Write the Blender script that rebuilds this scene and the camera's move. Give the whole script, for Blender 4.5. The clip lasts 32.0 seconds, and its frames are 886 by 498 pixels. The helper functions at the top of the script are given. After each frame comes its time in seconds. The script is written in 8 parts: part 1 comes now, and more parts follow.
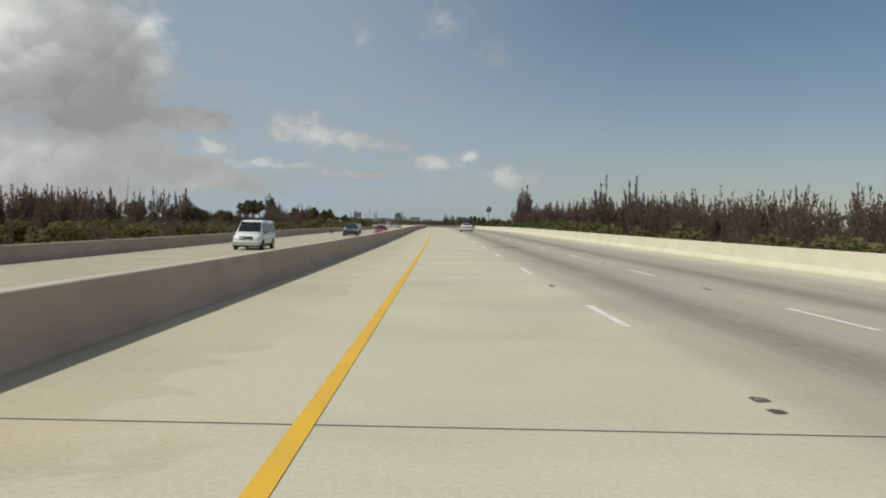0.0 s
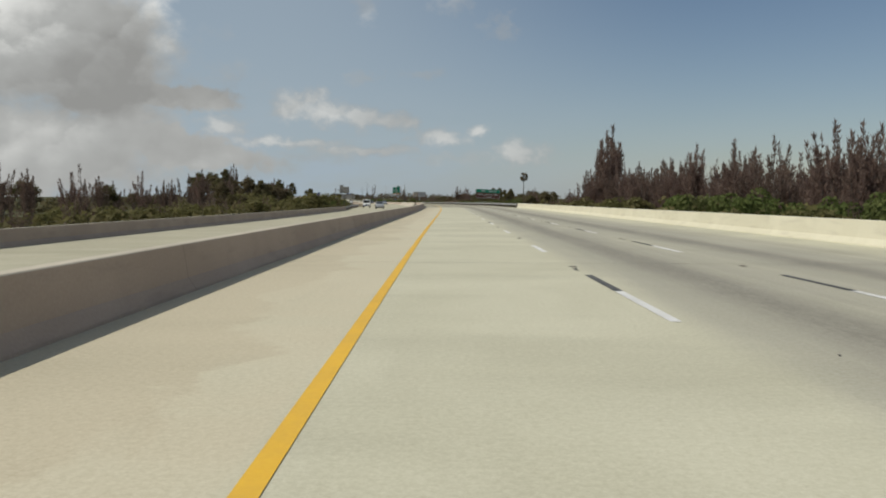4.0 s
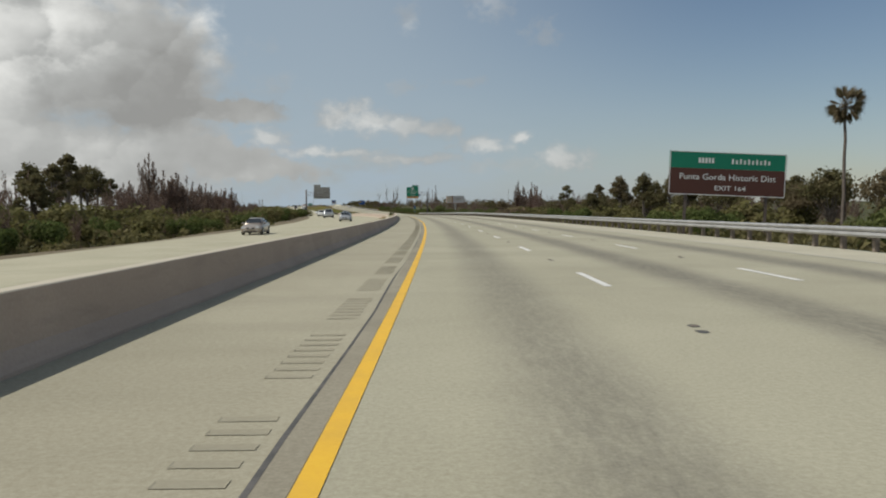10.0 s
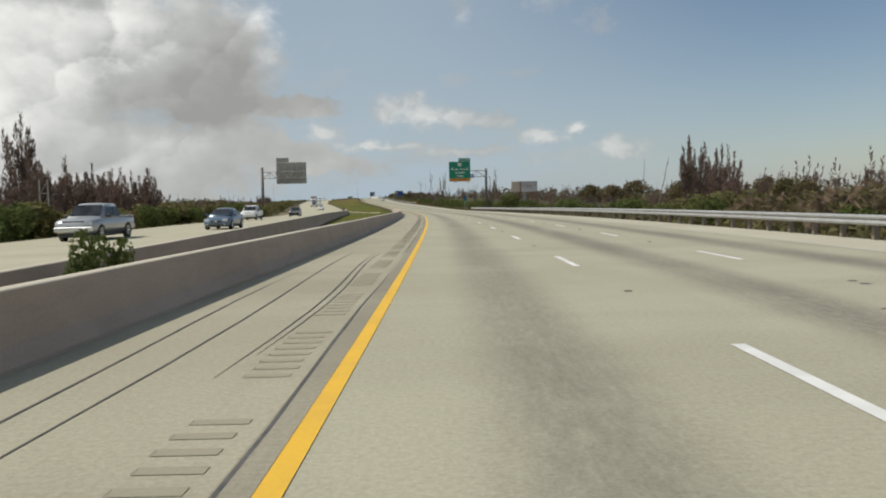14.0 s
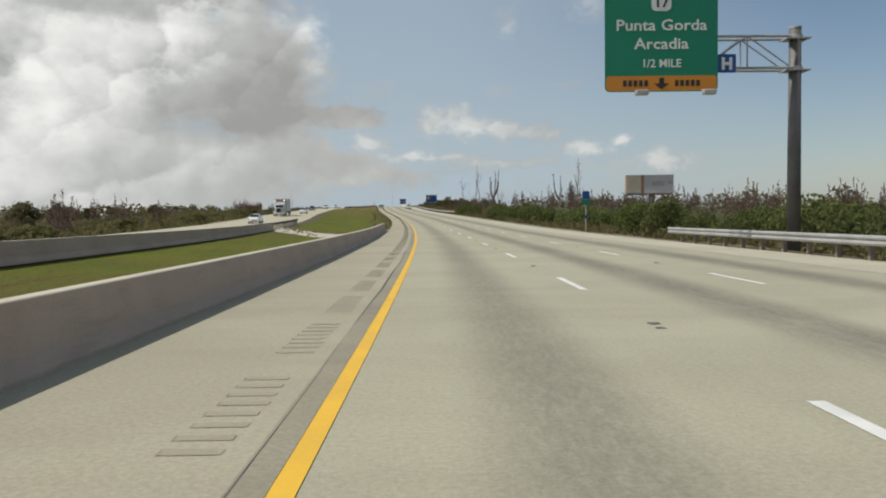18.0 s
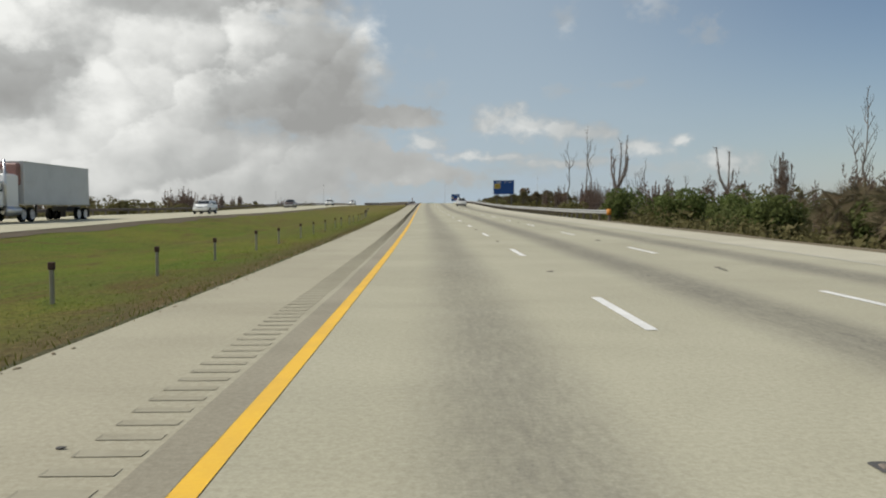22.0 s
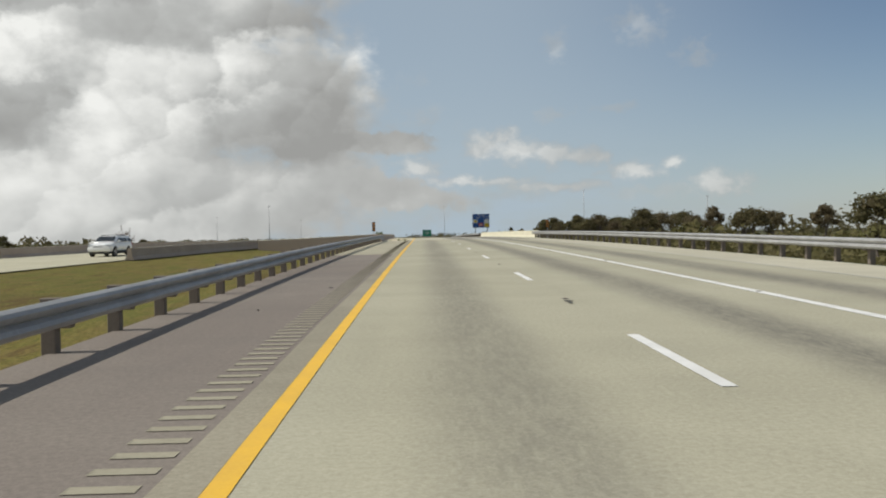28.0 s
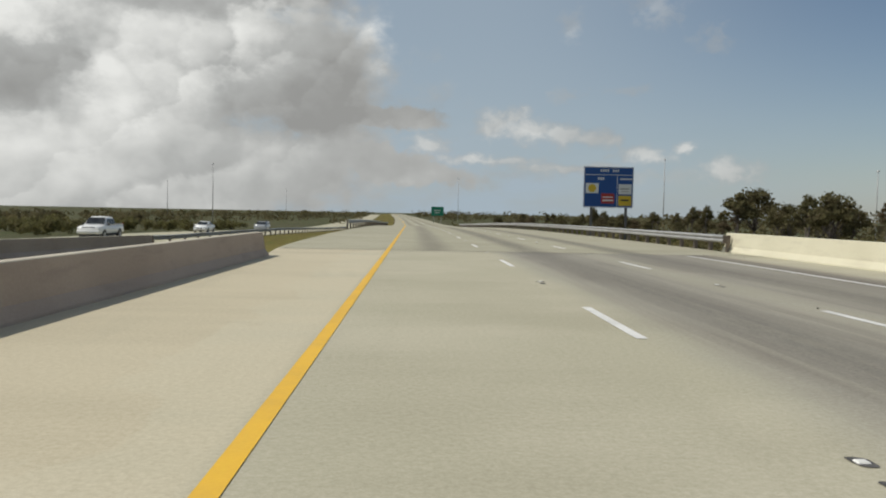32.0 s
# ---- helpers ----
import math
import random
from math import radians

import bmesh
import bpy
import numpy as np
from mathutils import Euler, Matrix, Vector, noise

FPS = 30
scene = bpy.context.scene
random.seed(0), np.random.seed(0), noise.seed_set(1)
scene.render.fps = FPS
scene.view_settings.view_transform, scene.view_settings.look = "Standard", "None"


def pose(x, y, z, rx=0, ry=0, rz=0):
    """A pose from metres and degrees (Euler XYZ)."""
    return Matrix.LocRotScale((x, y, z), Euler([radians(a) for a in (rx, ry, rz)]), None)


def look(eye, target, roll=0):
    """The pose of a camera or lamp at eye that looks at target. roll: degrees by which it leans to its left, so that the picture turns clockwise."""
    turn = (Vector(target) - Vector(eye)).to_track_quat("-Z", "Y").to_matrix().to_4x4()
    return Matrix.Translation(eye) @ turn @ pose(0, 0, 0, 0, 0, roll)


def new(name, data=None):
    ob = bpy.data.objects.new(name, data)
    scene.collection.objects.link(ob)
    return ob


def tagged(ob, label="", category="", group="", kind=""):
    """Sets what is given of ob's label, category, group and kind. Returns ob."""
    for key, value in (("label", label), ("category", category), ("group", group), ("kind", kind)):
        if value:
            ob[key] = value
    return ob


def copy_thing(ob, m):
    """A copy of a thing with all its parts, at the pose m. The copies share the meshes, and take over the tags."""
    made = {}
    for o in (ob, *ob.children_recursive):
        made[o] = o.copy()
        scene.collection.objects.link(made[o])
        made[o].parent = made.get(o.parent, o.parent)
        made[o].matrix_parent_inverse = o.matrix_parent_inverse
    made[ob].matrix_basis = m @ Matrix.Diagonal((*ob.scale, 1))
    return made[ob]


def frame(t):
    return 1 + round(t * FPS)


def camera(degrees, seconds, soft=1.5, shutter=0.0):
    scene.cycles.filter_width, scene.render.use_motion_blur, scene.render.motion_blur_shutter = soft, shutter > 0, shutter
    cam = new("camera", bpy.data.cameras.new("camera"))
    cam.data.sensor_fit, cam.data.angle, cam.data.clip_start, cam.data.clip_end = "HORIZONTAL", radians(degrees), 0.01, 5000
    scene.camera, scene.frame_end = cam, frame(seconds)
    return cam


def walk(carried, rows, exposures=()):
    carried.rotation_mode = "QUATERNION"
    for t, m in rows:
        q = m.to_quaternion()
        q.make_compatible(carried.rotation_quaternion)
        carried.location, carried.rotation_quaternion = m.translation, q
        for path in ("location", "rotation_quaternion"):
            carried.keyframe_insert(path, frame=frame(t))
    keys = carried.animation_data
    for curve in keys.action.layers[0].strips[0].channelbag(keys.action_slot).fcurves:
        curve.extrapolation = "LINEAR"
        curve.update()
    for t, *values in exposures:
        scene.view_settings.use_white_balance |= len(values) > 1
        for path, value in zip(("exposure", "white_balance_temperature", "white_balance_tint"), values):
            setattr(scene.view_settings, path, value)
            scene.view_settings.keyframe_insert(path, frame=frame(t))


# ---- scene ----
# The camera: a car in the lane beside the yellow line, about 34 m/s.
cam = camera(57.71, 32.0, soft=2.0)
# seconds, x, y, z, heading to the left, tilt up, lean to the left (degrees)
PATH = [
    (0, 0.91, 8.14, 1.357, -0.14, -1.96, 1.24), (0.5, 0.91, 25.00, 1.295, -0.53, -2.73, -0.05),
    (1, 0.91, 41.86, 1.252, 0.28, -4.05, -0.79), (1.5, 0.87, 58.72, 1.233, 0.59, -3.47, -1.24),
    (2, 0.81, 75.61, 1.230, 0.24, -4.05, 0.05), (2.5, 0.72, 92.57, 1.237, 1.00, -3.94, -0.46),
    (3, 0.60, 109.63, 1.248, 1.35, -2.89, 0.56), (3.5, 0.47, 126.83, 1.239, 0.48, -3.72, 0.62),
    (4, 0.32, 144.41, 1.208, 0.56, -3.72, 0.25), (4.5, 0.14, 162.50, 1.155, 0.81, -3.77, -0.69),
    (5, -0.02, 180.56, 1.083, 1.08, -3.83, -1.62), (5.5, -0.12, 198.04, 1.004, 1.22, -3.91, -1.95),
    (6, -0.18, 215.12, 0.923, 1.54, -5.04, -1.15), (6.5, -0.27, 232.04, 0.846, 1.47, -4.64, -0.22),
    (7, -0.39, 248.84, 0.787, 2.54, -3.68, -1.05), (7.5, -0.57, 265.58, 0.743, 2.88, -3.74, 0.57),
    (8, -0.84, 282.23, 0.690, 3.67, -3.16, 0.71), (8.5, -1.21, 298.79, 0.622, 5.24, -3.55, 2.39),
    (9, -1.73, 315.29, 0.550, 7.20, -0.87, 2.08), (9.5, -2.41, 331.71, 0.484, 5.08, -1.88, 0.07),
    (10, -3.29, 348.04, 0.420, 3.73, -3.18, -0.67), (10.5, -4.37, 364.26, 0.329, 4.87, -3.11, -1.74),
    (11, -5.60, 380.45, 0.209, 4.49, -2.87, -1.10), (11.5, -6.95, 396.70, 0.082, 4.68, -3.60, 0.57),
    (12, -8.38, 413.03, -0.035, 4.75, -4.57, -0.77), (12.5, -9.90, 429.43, -0.143, 4.61, -4.65, -1.22),
    (13, -11.52, 445.90, -0.250, 6.12, -4.30, -0.89), (13.5, -13.27, 462.42, -0.355, 7.08, -3.80, -1.29),
    (14, -15.20, 479.00, -0.457, 7.68, -3.65, -1.44), (14.5, -17.37, 495.63, -0.554, 7.52, -3.95, -1.37),
    (15, -19.68, 512.27, -0.659, 7.92, -3.99, 0.31), (15.5, -22.11, 528.91, -0.793, 8.63, -2.83, -0.73),
    (16, -24.68, 545.56, -0.954, 8.90, -2.82, -0.94), (16.5, -27.39, 562.29, -1.126, 9.36, -2.94, -1.46),
    (17, -30.24, 579.12, -1.307, 9.81, -3.07, -1.95), (17.5, -33.25, 596.08, -1.490, 10.06, -3.09, -2.04),
    (18, -36.41, 613.06, -1.671, 10.68, -2.82, -0.77), (18.5, -39.73, 630.06, -1.848, 10.92, -2.36, 0.26),
    (19, -43.22, 647.09, -2.017, 12.14, -2.11, 0.12), (19.5, -46.87, 664.14, -2.171, 12.04, -2.94, -0.76),
    (20, -50.70, 681.25, -2.260, 12.04, -3.42, -0.56), (20.5, -54.74, 698.40, -2.274, 12.15, -3.78, 0.61),
    (21, -58.93, 715.58, -2.236, 13.89, -2.95, 0.02), (21.5, -63.23, 732.79, -2.157, 13.76, -2.96, -0.80),
    (22, -67.69, 749.99, -2.041, 14.60, -2.80, -0.28), (22.5, -72.29, 767.13, -1.894, 14.60, -2.60, -0.54),
    (23, -77.05, 784.19, -1.722, 14.85, -2.63, -0.41), (23.5, -81.98, 801.14, -1.539, 15.73, -1.89, -0.65),
    (24, -86.99, 818.04, -1.346, 15.24, -2.26, -1.65), (24.5, -92.02, 834.91, -1.150, 14.70, -2.78, -2.09),
    (25, -97.00, 851.76, -0.951, 13.89, -2.26, -0.22), (25.5, -101.87, 868.60, -0.720, 15.55, -1.54, -1.47),
    (26, -106.66, 885.40, -0.440, 14.91, -1.68, -0.90), (26.5, -111.39, 902.14, -0.124, 14.41, -0.36, -1.63),
    (27, -116.02, 918.79, 0.207, 14.31, -0.42, -1.55), (27.5, -120.49, 935.23, 0.540, 14.23, -0.71, -1.36),
    (28, -124.91, 951.45, 0.835, 14.18, -1.03, -1.16), (28.5, -129.36, 967.47, 1.088, 14.17, -1.17, -1.05),
    (29, -133.83, 983.44, 1.297, 14.64, -1.67, 0.10), (29.5, -138.36, 999.33, 1.460, 14.31, -0.99, -0.69),
    (30, -142.89, 1015.21, 1.580, 14.46, -1.69, 0.02), (30.5, -147.38, 1031.12, 1.659, 14.72, -2.79, -0.26),
    (31, -151.89, 1047.05, 1.699, 14.69, -0.99, 0.30), (31.5, -156.42, 1063.00, 1.718, 14.90, -1.34, 0.61),
    (32, -160.99, 1078.95, 1.721, 14.65, -2.65, 1.13),
]


def aim(x, y, z, turn, tilt, lean):
    a, b = radians(turn), radians(tilt)
    way = Vector((-math.sin(a) * math.cos(b), math.cos(a) * math.cos(b), math.sin(b)))
    eye = Vector((x, y, z))
    return look(eye, eye + way * 10, lean)


EXPOSURES = [(0, -0.27), (3.5, -0.27), (8, -0.21), (12, -0.15), (15, -0.03), (20, -0.04), (29, -0.06), (31, -0.08), (32, -0.20)]
walk(cam, [(row[0], aim(*row[1:])) for row in PATH], exposures=EXPOSURES)

# The road's line: how sharply it bends to the left (1/m times 1e4) and how it climbs (percent), every 40 m from -60 m on.
BEND = [0.295, 0.298, 0.304, 0.828, 1.101, -0.619, -1.325, 0.355, 3.724, 5.497, 6.661, 4.617, 4.765, 4.992, 4.551, 4.751, 4.988, 5.509, 5.432, 4.817, 5.337, 3.653, 0.507, -0.829, -0.819, -0.825, -0.493, 0.296, 3.192, 1.805, 1.003, 0.866, 0.795, 0.731, 0.675, 0.626, 0.583, 0.545, 0.513, 0.487, 0.465, 0.447, 0.434, 0.426, 0.422]
CLIMB = [-0.584, -0.500, -0.364, -0.047, 0.095, -0.207, -0.443, -0.487, -0.235, -0.456, -0.362, -0.816, -0.658, -0.631, -0.561, -0.978, -1.076, -1.034, -0.927, 0.055, 0.577, 0.966, 1.105, 1.132, 1.787, 2.002, 1.439, 0.784, 0.193, -0.038, -0.390, -0.900, -1.700, -1.900, -1.600, -1.000, -0.500, -0.200, 0.000, 0.020, 0.019, 0.014, 0.009, 0.003, -0.002]
KNOTS = np.arange(-60.0, 1701.0, 40.0)
LINE_S = np.arange(-900.0, 3600.0, 2.0)


def line_of_road():
    inside = (LINE_S >= -60) & (LINE_S <= 1700)
    bend = np.where(inside, np.interp(LINE_S, KNOTS, np.array(BEND) * 1e-4), 0.0)
    climb = np.where(inside, np.interp(LINE_S, KNOTS, np.array(CLIMB) * 0.01), 0.0)
    start = int(np.argmin(abs(LINE_S)))
    turn = np.cumsum(bend) * 2.0
    turn -= turn[start]
    x, y, z = (np.cumsum(v) * 2.0 for v in (-np.sin(turn), np.cos(turn), climb))
    return turn, x - x[start], y - y[start], z - z[start]


TURN, LINE_X, LINE_Y, LINE_Z = line_of_road()


def turn_at(s):
    return float(np.interp(s, LINE_S, TURN))


def at(s, side, up=0.0):
    """The place s metres along the yellow line, side metres to its right and up metres above the road."""
    a = turn_at(s)
    return Vector((float(np.interp(s, LINE_S, LINE_X)) + side * math.cos(a),
                   float(np.interp(s, LINE_S, LINE_Y)) + side * math.sin(a),
                   float(np.interp(s, LINE_S, LINE_Z)) + up))


def stand(s, side, up=0.0, turned=0.0):
    """A pose on the road's line, its y axis along the road."""
    p = at(s, side, up)
    return pose(p.x, p.y, p.z, 0, 0, math.degrees(turn_at(s)) + turned)

# ---- world, sun ----
SUN_FROM = 108.0      # degrees to the left of straight ahead at the start
SUN_UP = 52.0


def build_world():
    world = bpy.data.worlds.new("sky")
    scene.world = world
    world.use_nodes = True
    nt = world.node_tree
    nt.nodes.clear()
    N, L = nt.nodes.new, nt.links.new

    def val(op, a, b=None, clamp=False):
        n = N("ShaderNodeMath")
        n.operation, n.use_clamp = op, clamp
        for i, v in enumerate((a, b)):
            if v is None:
                continue
            if isinstance(v, (int, float)):
                n.inputs[i].default_value = v
            else:
                L(v, n.inputs[i])
        return n.outputs[0]

    def ramp(v, lo, hi, a=0.0, b=1.0, smooth=True):
        n = N("ShaderNodeMapRange")
        n.interpolation_type = "SMOOTHSTEP" if smooth else "LINEAR"
        L(v, n.inputs[0])
        for i, x in enumerate((lo, hi, a, b)):
            n.inputs[1 + i].default_value = x
        return n.outputs[0]

    sky = N("ShaderNodeTexSky")
    sky.sky_type, sky.sun_disc = "NISHITA", False
    sky.sun_elevation = radians(SUN_UP)
    sky.sun_rotation = radians(-SUN_FROM)
    sky.air_density, sky.dust_density, sky.ozone_density = 1.0, 0.5, 1.4
    coord = N("ShaderNodeTexCoord")
    sep = N("ShaderNodeSeparateXYZ")
    L(coord.outputs["Generated"], sep.inputs[0])
    X, Y, Z = sep.outputs
    left = val("ARCTAN2", val("MULTIPLY", X, -1.0), Y)      # radians to the left of ahead
    up = val("ARCSINE", Z)
    pair = N("ShaderNodeCombineXYZ")
    L(left, pair.inputs[0])
    L(val("MULTIPLY", up, 1.25), pair.inputs[1])

    def fbm(scale, detail, rough, shift=(0, 0, 0), warp=0.0):
        m = N("ShaderNodeMapping")
        m.inputs["Location"].default_value = shift
        L(pair.outputs[0], m.inputs[0])
        n = N("ShaderNodeTexNoise")
        n.inputs["Scale"].default_value, n.inputs["Detail"].default_value = scale, detail
        n.inputs["Roughness"].default_value, n.inputs["Distortion"].default_value = rough, warp
        L(m.outputs[0], n.inputs["Vector"])
        return n.outputs["Fac"]

    swirl_a = val("MULTIPLY", val("SUBTRACT", fbm(5.0, 6.0, 0.6, (9.1, 0.4, 0)), 0.5), 0.30)
    swirl_b = val("MULTIPLY", val("SUBTRACT", fbm(6.0, 6.0, 0.6, (2.2, 6.4, 0)), 0.5), 0.18)
    wide_l, wide_u = val("ADD", left, swirl_a), val("ADD", up, swirl_b)
    small_l = val("ADD", left, val("MULTIPLY", val("SUBTRACT", fbm(30.0, 4.0, 0.6, (3.1, 0.8, 0)), 0.5), 0.030))
    small_u = val("ADD", up, val("MULTIPLY", val("SUBTRACT", fbm(30.0, 4.0, 0.6, (0.3, 5.1, 0)), 0.5), 0.022))

    def heap(az, el, wide, high, small=False):
        """1 in the middle of a bank of cloud, 0 at its rim and below 0 outside."""
        l_, u_ = (small_l, small_u) if small else (wide_l, wide_u)
        a = val("POWER", val("ABSOLUTE", val("DIVIDE", val("SUBTRACT", l_, az), wide)), 2.0)
        b = val("POWER", val("ABSOLUTE", val("DIVIDE", val("SUBTRACT", u_, el), high)), 2.0)
        return val("SUBTRACT", 1.0, val("SQRT", val("ADD", a, b)))

    def highest(heaps):
        out = heaps[0]
        for h in heaps[1:]:
            out = val("MAXIMUM", out, h)
        return out

    def relief(scale, detail, rough, shift, da, db, warp=0.15):
        """How the cloud's lumps face the sun, which stands above on the left."""
        n = fbm(scale, detail, rough, shift, warp)
        m = fbm(scale, detail, rough, (shift[0] + da, shift[1] + db, 0), warp)
        return val("SUBTRACT", n, m)

    def joined(a, b):
        n = N("ShaderNodeCombineXYZ")
        L(a, n.inputs[0])
        L(b, n.inputs[1])
        return n.outputs[0]

    def billows(scale, wob, shift):
        """Rounded heads of cloud: how far a place lies towards the sun within its head."""
        wa = val("MULTIPLY", val("SUBTRACT", fbm(scale * 1.7, 5.0, 0.55, (shift, 1.7, 0)), 0.5), wob / scale)
        wb = val("MULTIPLY", val("SUBTRACT", fbm(scale * 1.7, 5.0, 0.55, (2.9, shift, 0)), 0.5), wob / scale)
        l_, u_ = val("ADD", left, wa), val("ADD", val("MULTIPLY", up, 1.25), wb)
        n = N("ShaderNodeTexVoronoi")
        n.feature, n.voronoi_dimensions = "SMOOTH_F1", "2D"
        n.inputs["Scale"].default_value, n.inputs["Smoothness"].default_value = scale, 0.25
        L(joined(l_, u_), n.inputs["Vector"])
        mid = N("ShaderNodeSeparateXYZ")
        L(n.outputs["Position"], mid.inputs[0])
        da, db = val("SUBTRACT", l_, mid.outputs[0]), val("SUBTRACT", u_, mid.outputs[1])
        return val("MULTIPLY", val("ADD", val("MULTIPLY", da, 0.55), val("MULTIPLY", db, 0.83)), scale)

    crumb = fbm(42.0, 6.0, 0.6, (4.4, 0.7, 0), 0.2)
    fine = fbm(8.5, 9.0, 0.55, (1.3, 2.1, 0), 0.15)
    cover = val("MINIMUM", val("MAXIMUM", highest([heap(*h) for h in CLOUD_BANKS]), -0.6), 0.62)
    body = val("ADD", val("MULTIPLY", cover, 1.6), val("MULTIPLY", val("SUBTRACT", fine, 0.45), 1.7))
    body = val("ADD", body, val("MULTIPLY", val("SUBTRACT", crumb, 0.5), 0.5))
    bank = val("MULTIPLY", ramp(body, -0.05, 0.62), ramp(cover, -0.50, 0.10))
    # the small heaps of cumulus ahead
    puffs = val("MAXIMUM", highest([heap(*h, small=True) for h in CLOUD_PUFFS]), -1.0)
    puff_body = val("ADD", val("MULTIPLY", puffs, 1.25), val("MULTIPLY", val("SUBTRACT", crumb, 0.47), 2.2))
    puff = val("MULTIPLY", ramp(puff_body, -0.15, 1.15), 0.80)
    # thin wisps high up
    wisp = highest([heap(*h, small=True) for h in CLOUD_WISPS])
    wisp = val("MULTIPLY", ramp(val("ADD", wisp, val("MULTIPLY", val("SUBTRACT", crumb, 0.5), 2.6)), 0.05, 1.1), 0.34)
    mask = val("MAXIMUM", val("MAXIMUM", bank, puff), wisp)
    # pale haze and broken streaks low over the horizon
    streaks = N("ShaderNodeMapping")
    streaks.inputs["Scale"].default_value = (1.0, 2.6, 1.0)
    L(pair.outputs[0], streaks.inputs[0])
    sn = N("ShaderNodeTexNoise")
    sn.inputs["Scale"].default_value, sn.inputs["Detail"].default_value, sn.inputs["Roughness"].default_value = 7.0, 6.0, 0.55
    L(streaks.outputs[0], sn.inputs["Vector"])
    veil = val("MULTIPLY", ramp(sn.outputs["Fac"], 0.36, 0.66), ramp(up, 0.15, 0.03))
    veil = val("ADD", val("MULTIPLY", veil, val("ADD", 0.14, val("MULTIPLY", ramp(left, -0.15, 0.3), 0.70))), val("MULTIPLY", ramp(up, 0.26, -0.02), val("ADD", 0.20, val("MULTIPLY", ramp(left, -0.45, 0.1), 0.32))), True)
    thinly = val("MULTIPLY", ramp(left, -0.32, 0.24), 0.66)
    veil = val("SUBTRACT", 1.0, val("MULTIPLY", val("SUBTRACT", 1.0, veil), val("SUBTRACT", 1.0, thinly)))
    # lit from above on the left, grey underneath where the banks are thick
    rough = val("ADD", val("MULTIPLY", relief(4.8, 4.0, 0.46, (5.3, 1.1, 0), 0.05, 0.07), 0.80), val("MULTIPLY", relief(13.0, 5.0, 0.50, (2.7, 4.6, 0), 0.018, 0.028), 0.45))
    lumps = val("ADD", val("MULTIPLY", billows(6.0, 1.0, 3.4), 0.34), val("MULTIPLY", billows(14.0, 0.95, 5.2), 0.15))
    rough = val("ADD", rough, val("MULTIPLY", lumps, val("ADD", 0.45, val("MULTIPLY", ramp(up, 0.07, 0.15), 0.55))))
    grey = ramp(highest([heap(*h) for h in CLOUD_SHADES]), -0.50, 0.75)
    bright = ramp(highest([heap(*h) for h in CLOUD_LIGHTS]), -0.55, 0.75)
    shade = val("ADD", 0.60, rough)
    shade = val("SUBTRACT", shade, val("MULTIPLY", grey, 0.33))
    shade = val("ADD", shade, val("MULTIPLY", bright, 0.26))
    shade = val("ADD", shade, val("SUBTRACT", val("MULTIPLY", ramp(left, 0.36, 0.66), 0.24), 0.13))
    shade = val("ADD", shade, val("MULTIPLY", val("MULTIPLY", puff, val("SUBTRACT", 1.0, bank)), 0.30), True)
    tone = N("ShaderNodeValToRGB")
    e = tone.color_ramp.elements
    e[0].position, e[0].color = 0.15, (0.37, 0.372, 0.36, 1)
    e[1].position, e[1].color = 1.0, (0.96, 0.965, 0.93, 1)
    mid = tone.color_ramp.elements.new(0.55)
    mid.color = (0.53, 0.54, 0.525, 1)
    L(shade, tone.inputs[0])
    air, cloud, haze = (N("ShaderNodeBackground") for _ in range(3))
    soft = N("ShaderNodeHueSaturation")
    soft.inputs["Saturation"].default_value = 1.0
    L(sky.outputs[0], soft.inputs["Color"])
    L(soft.outputs[0], air.inputs[0])
    air.inputs[1].default_value = SKY_STRENGTH
    L(tone.outputs[0], cloud.inputs[0])
    cloud.inputs[1].default_value = CLOUD_STRENGTH
    haze.inputs[0].default_value = (0.445, 0.535, 0.605, 1)
    haze.inputs[1].default_value = CLOUD_STRENGTH
    m0, m1 = N("ShaderNodeMixShader"), N("ShaderNodeMixShader")
    L(veil, m0.inputs[0]), L(air.outputs[0], m0.inputs[1]), L(haze.outputs[0], m0.inputs[2])
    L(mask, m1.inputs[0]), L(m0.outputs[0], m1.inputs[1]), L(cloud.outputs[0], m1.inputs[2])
    out = N("ShaderNodeOutputWorld")
    L(m1.outputs[0], out.inputs[0])


SKY_STRENGTH = 0.080
CLOUD_STRENGTH = 0.95
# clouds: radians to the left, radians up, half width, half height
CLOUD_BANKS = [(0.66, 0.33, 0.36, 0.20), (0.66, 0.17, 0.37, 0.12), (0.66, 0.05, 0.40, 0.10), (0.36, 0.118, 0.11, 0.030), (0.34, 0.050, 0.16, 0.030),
               # never in view; the last two are added to whiten and lift the shade
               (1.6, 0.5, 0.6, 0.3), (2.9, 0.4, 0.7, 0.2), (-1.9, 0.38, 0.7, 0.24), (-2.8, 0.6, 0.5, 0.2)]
CLOUD_PUFFS = [(0.176, 0.117, 0.030, 0.017), (0.188, 0.109, 0.040, 0.024), (0.150, 0.102, 0.040, 0.021), (0.112, 0.097, 0.040, 0.018), (0.078, 0.092, 0.030, 0.014), (0.057, 0.092, 0.020, 0.015),
               (0.012, 0.072, 0.042, 0.013), (-0.033, 0.080, 0.016, 0.011), (-0.088, 0.055, 0.044, 0.020), (0.276, 0.080, 0.034, 0.018), (0.20, 0.064, 0.09, 0.009), (0.10, 0.056, 0.09, 0.008)]
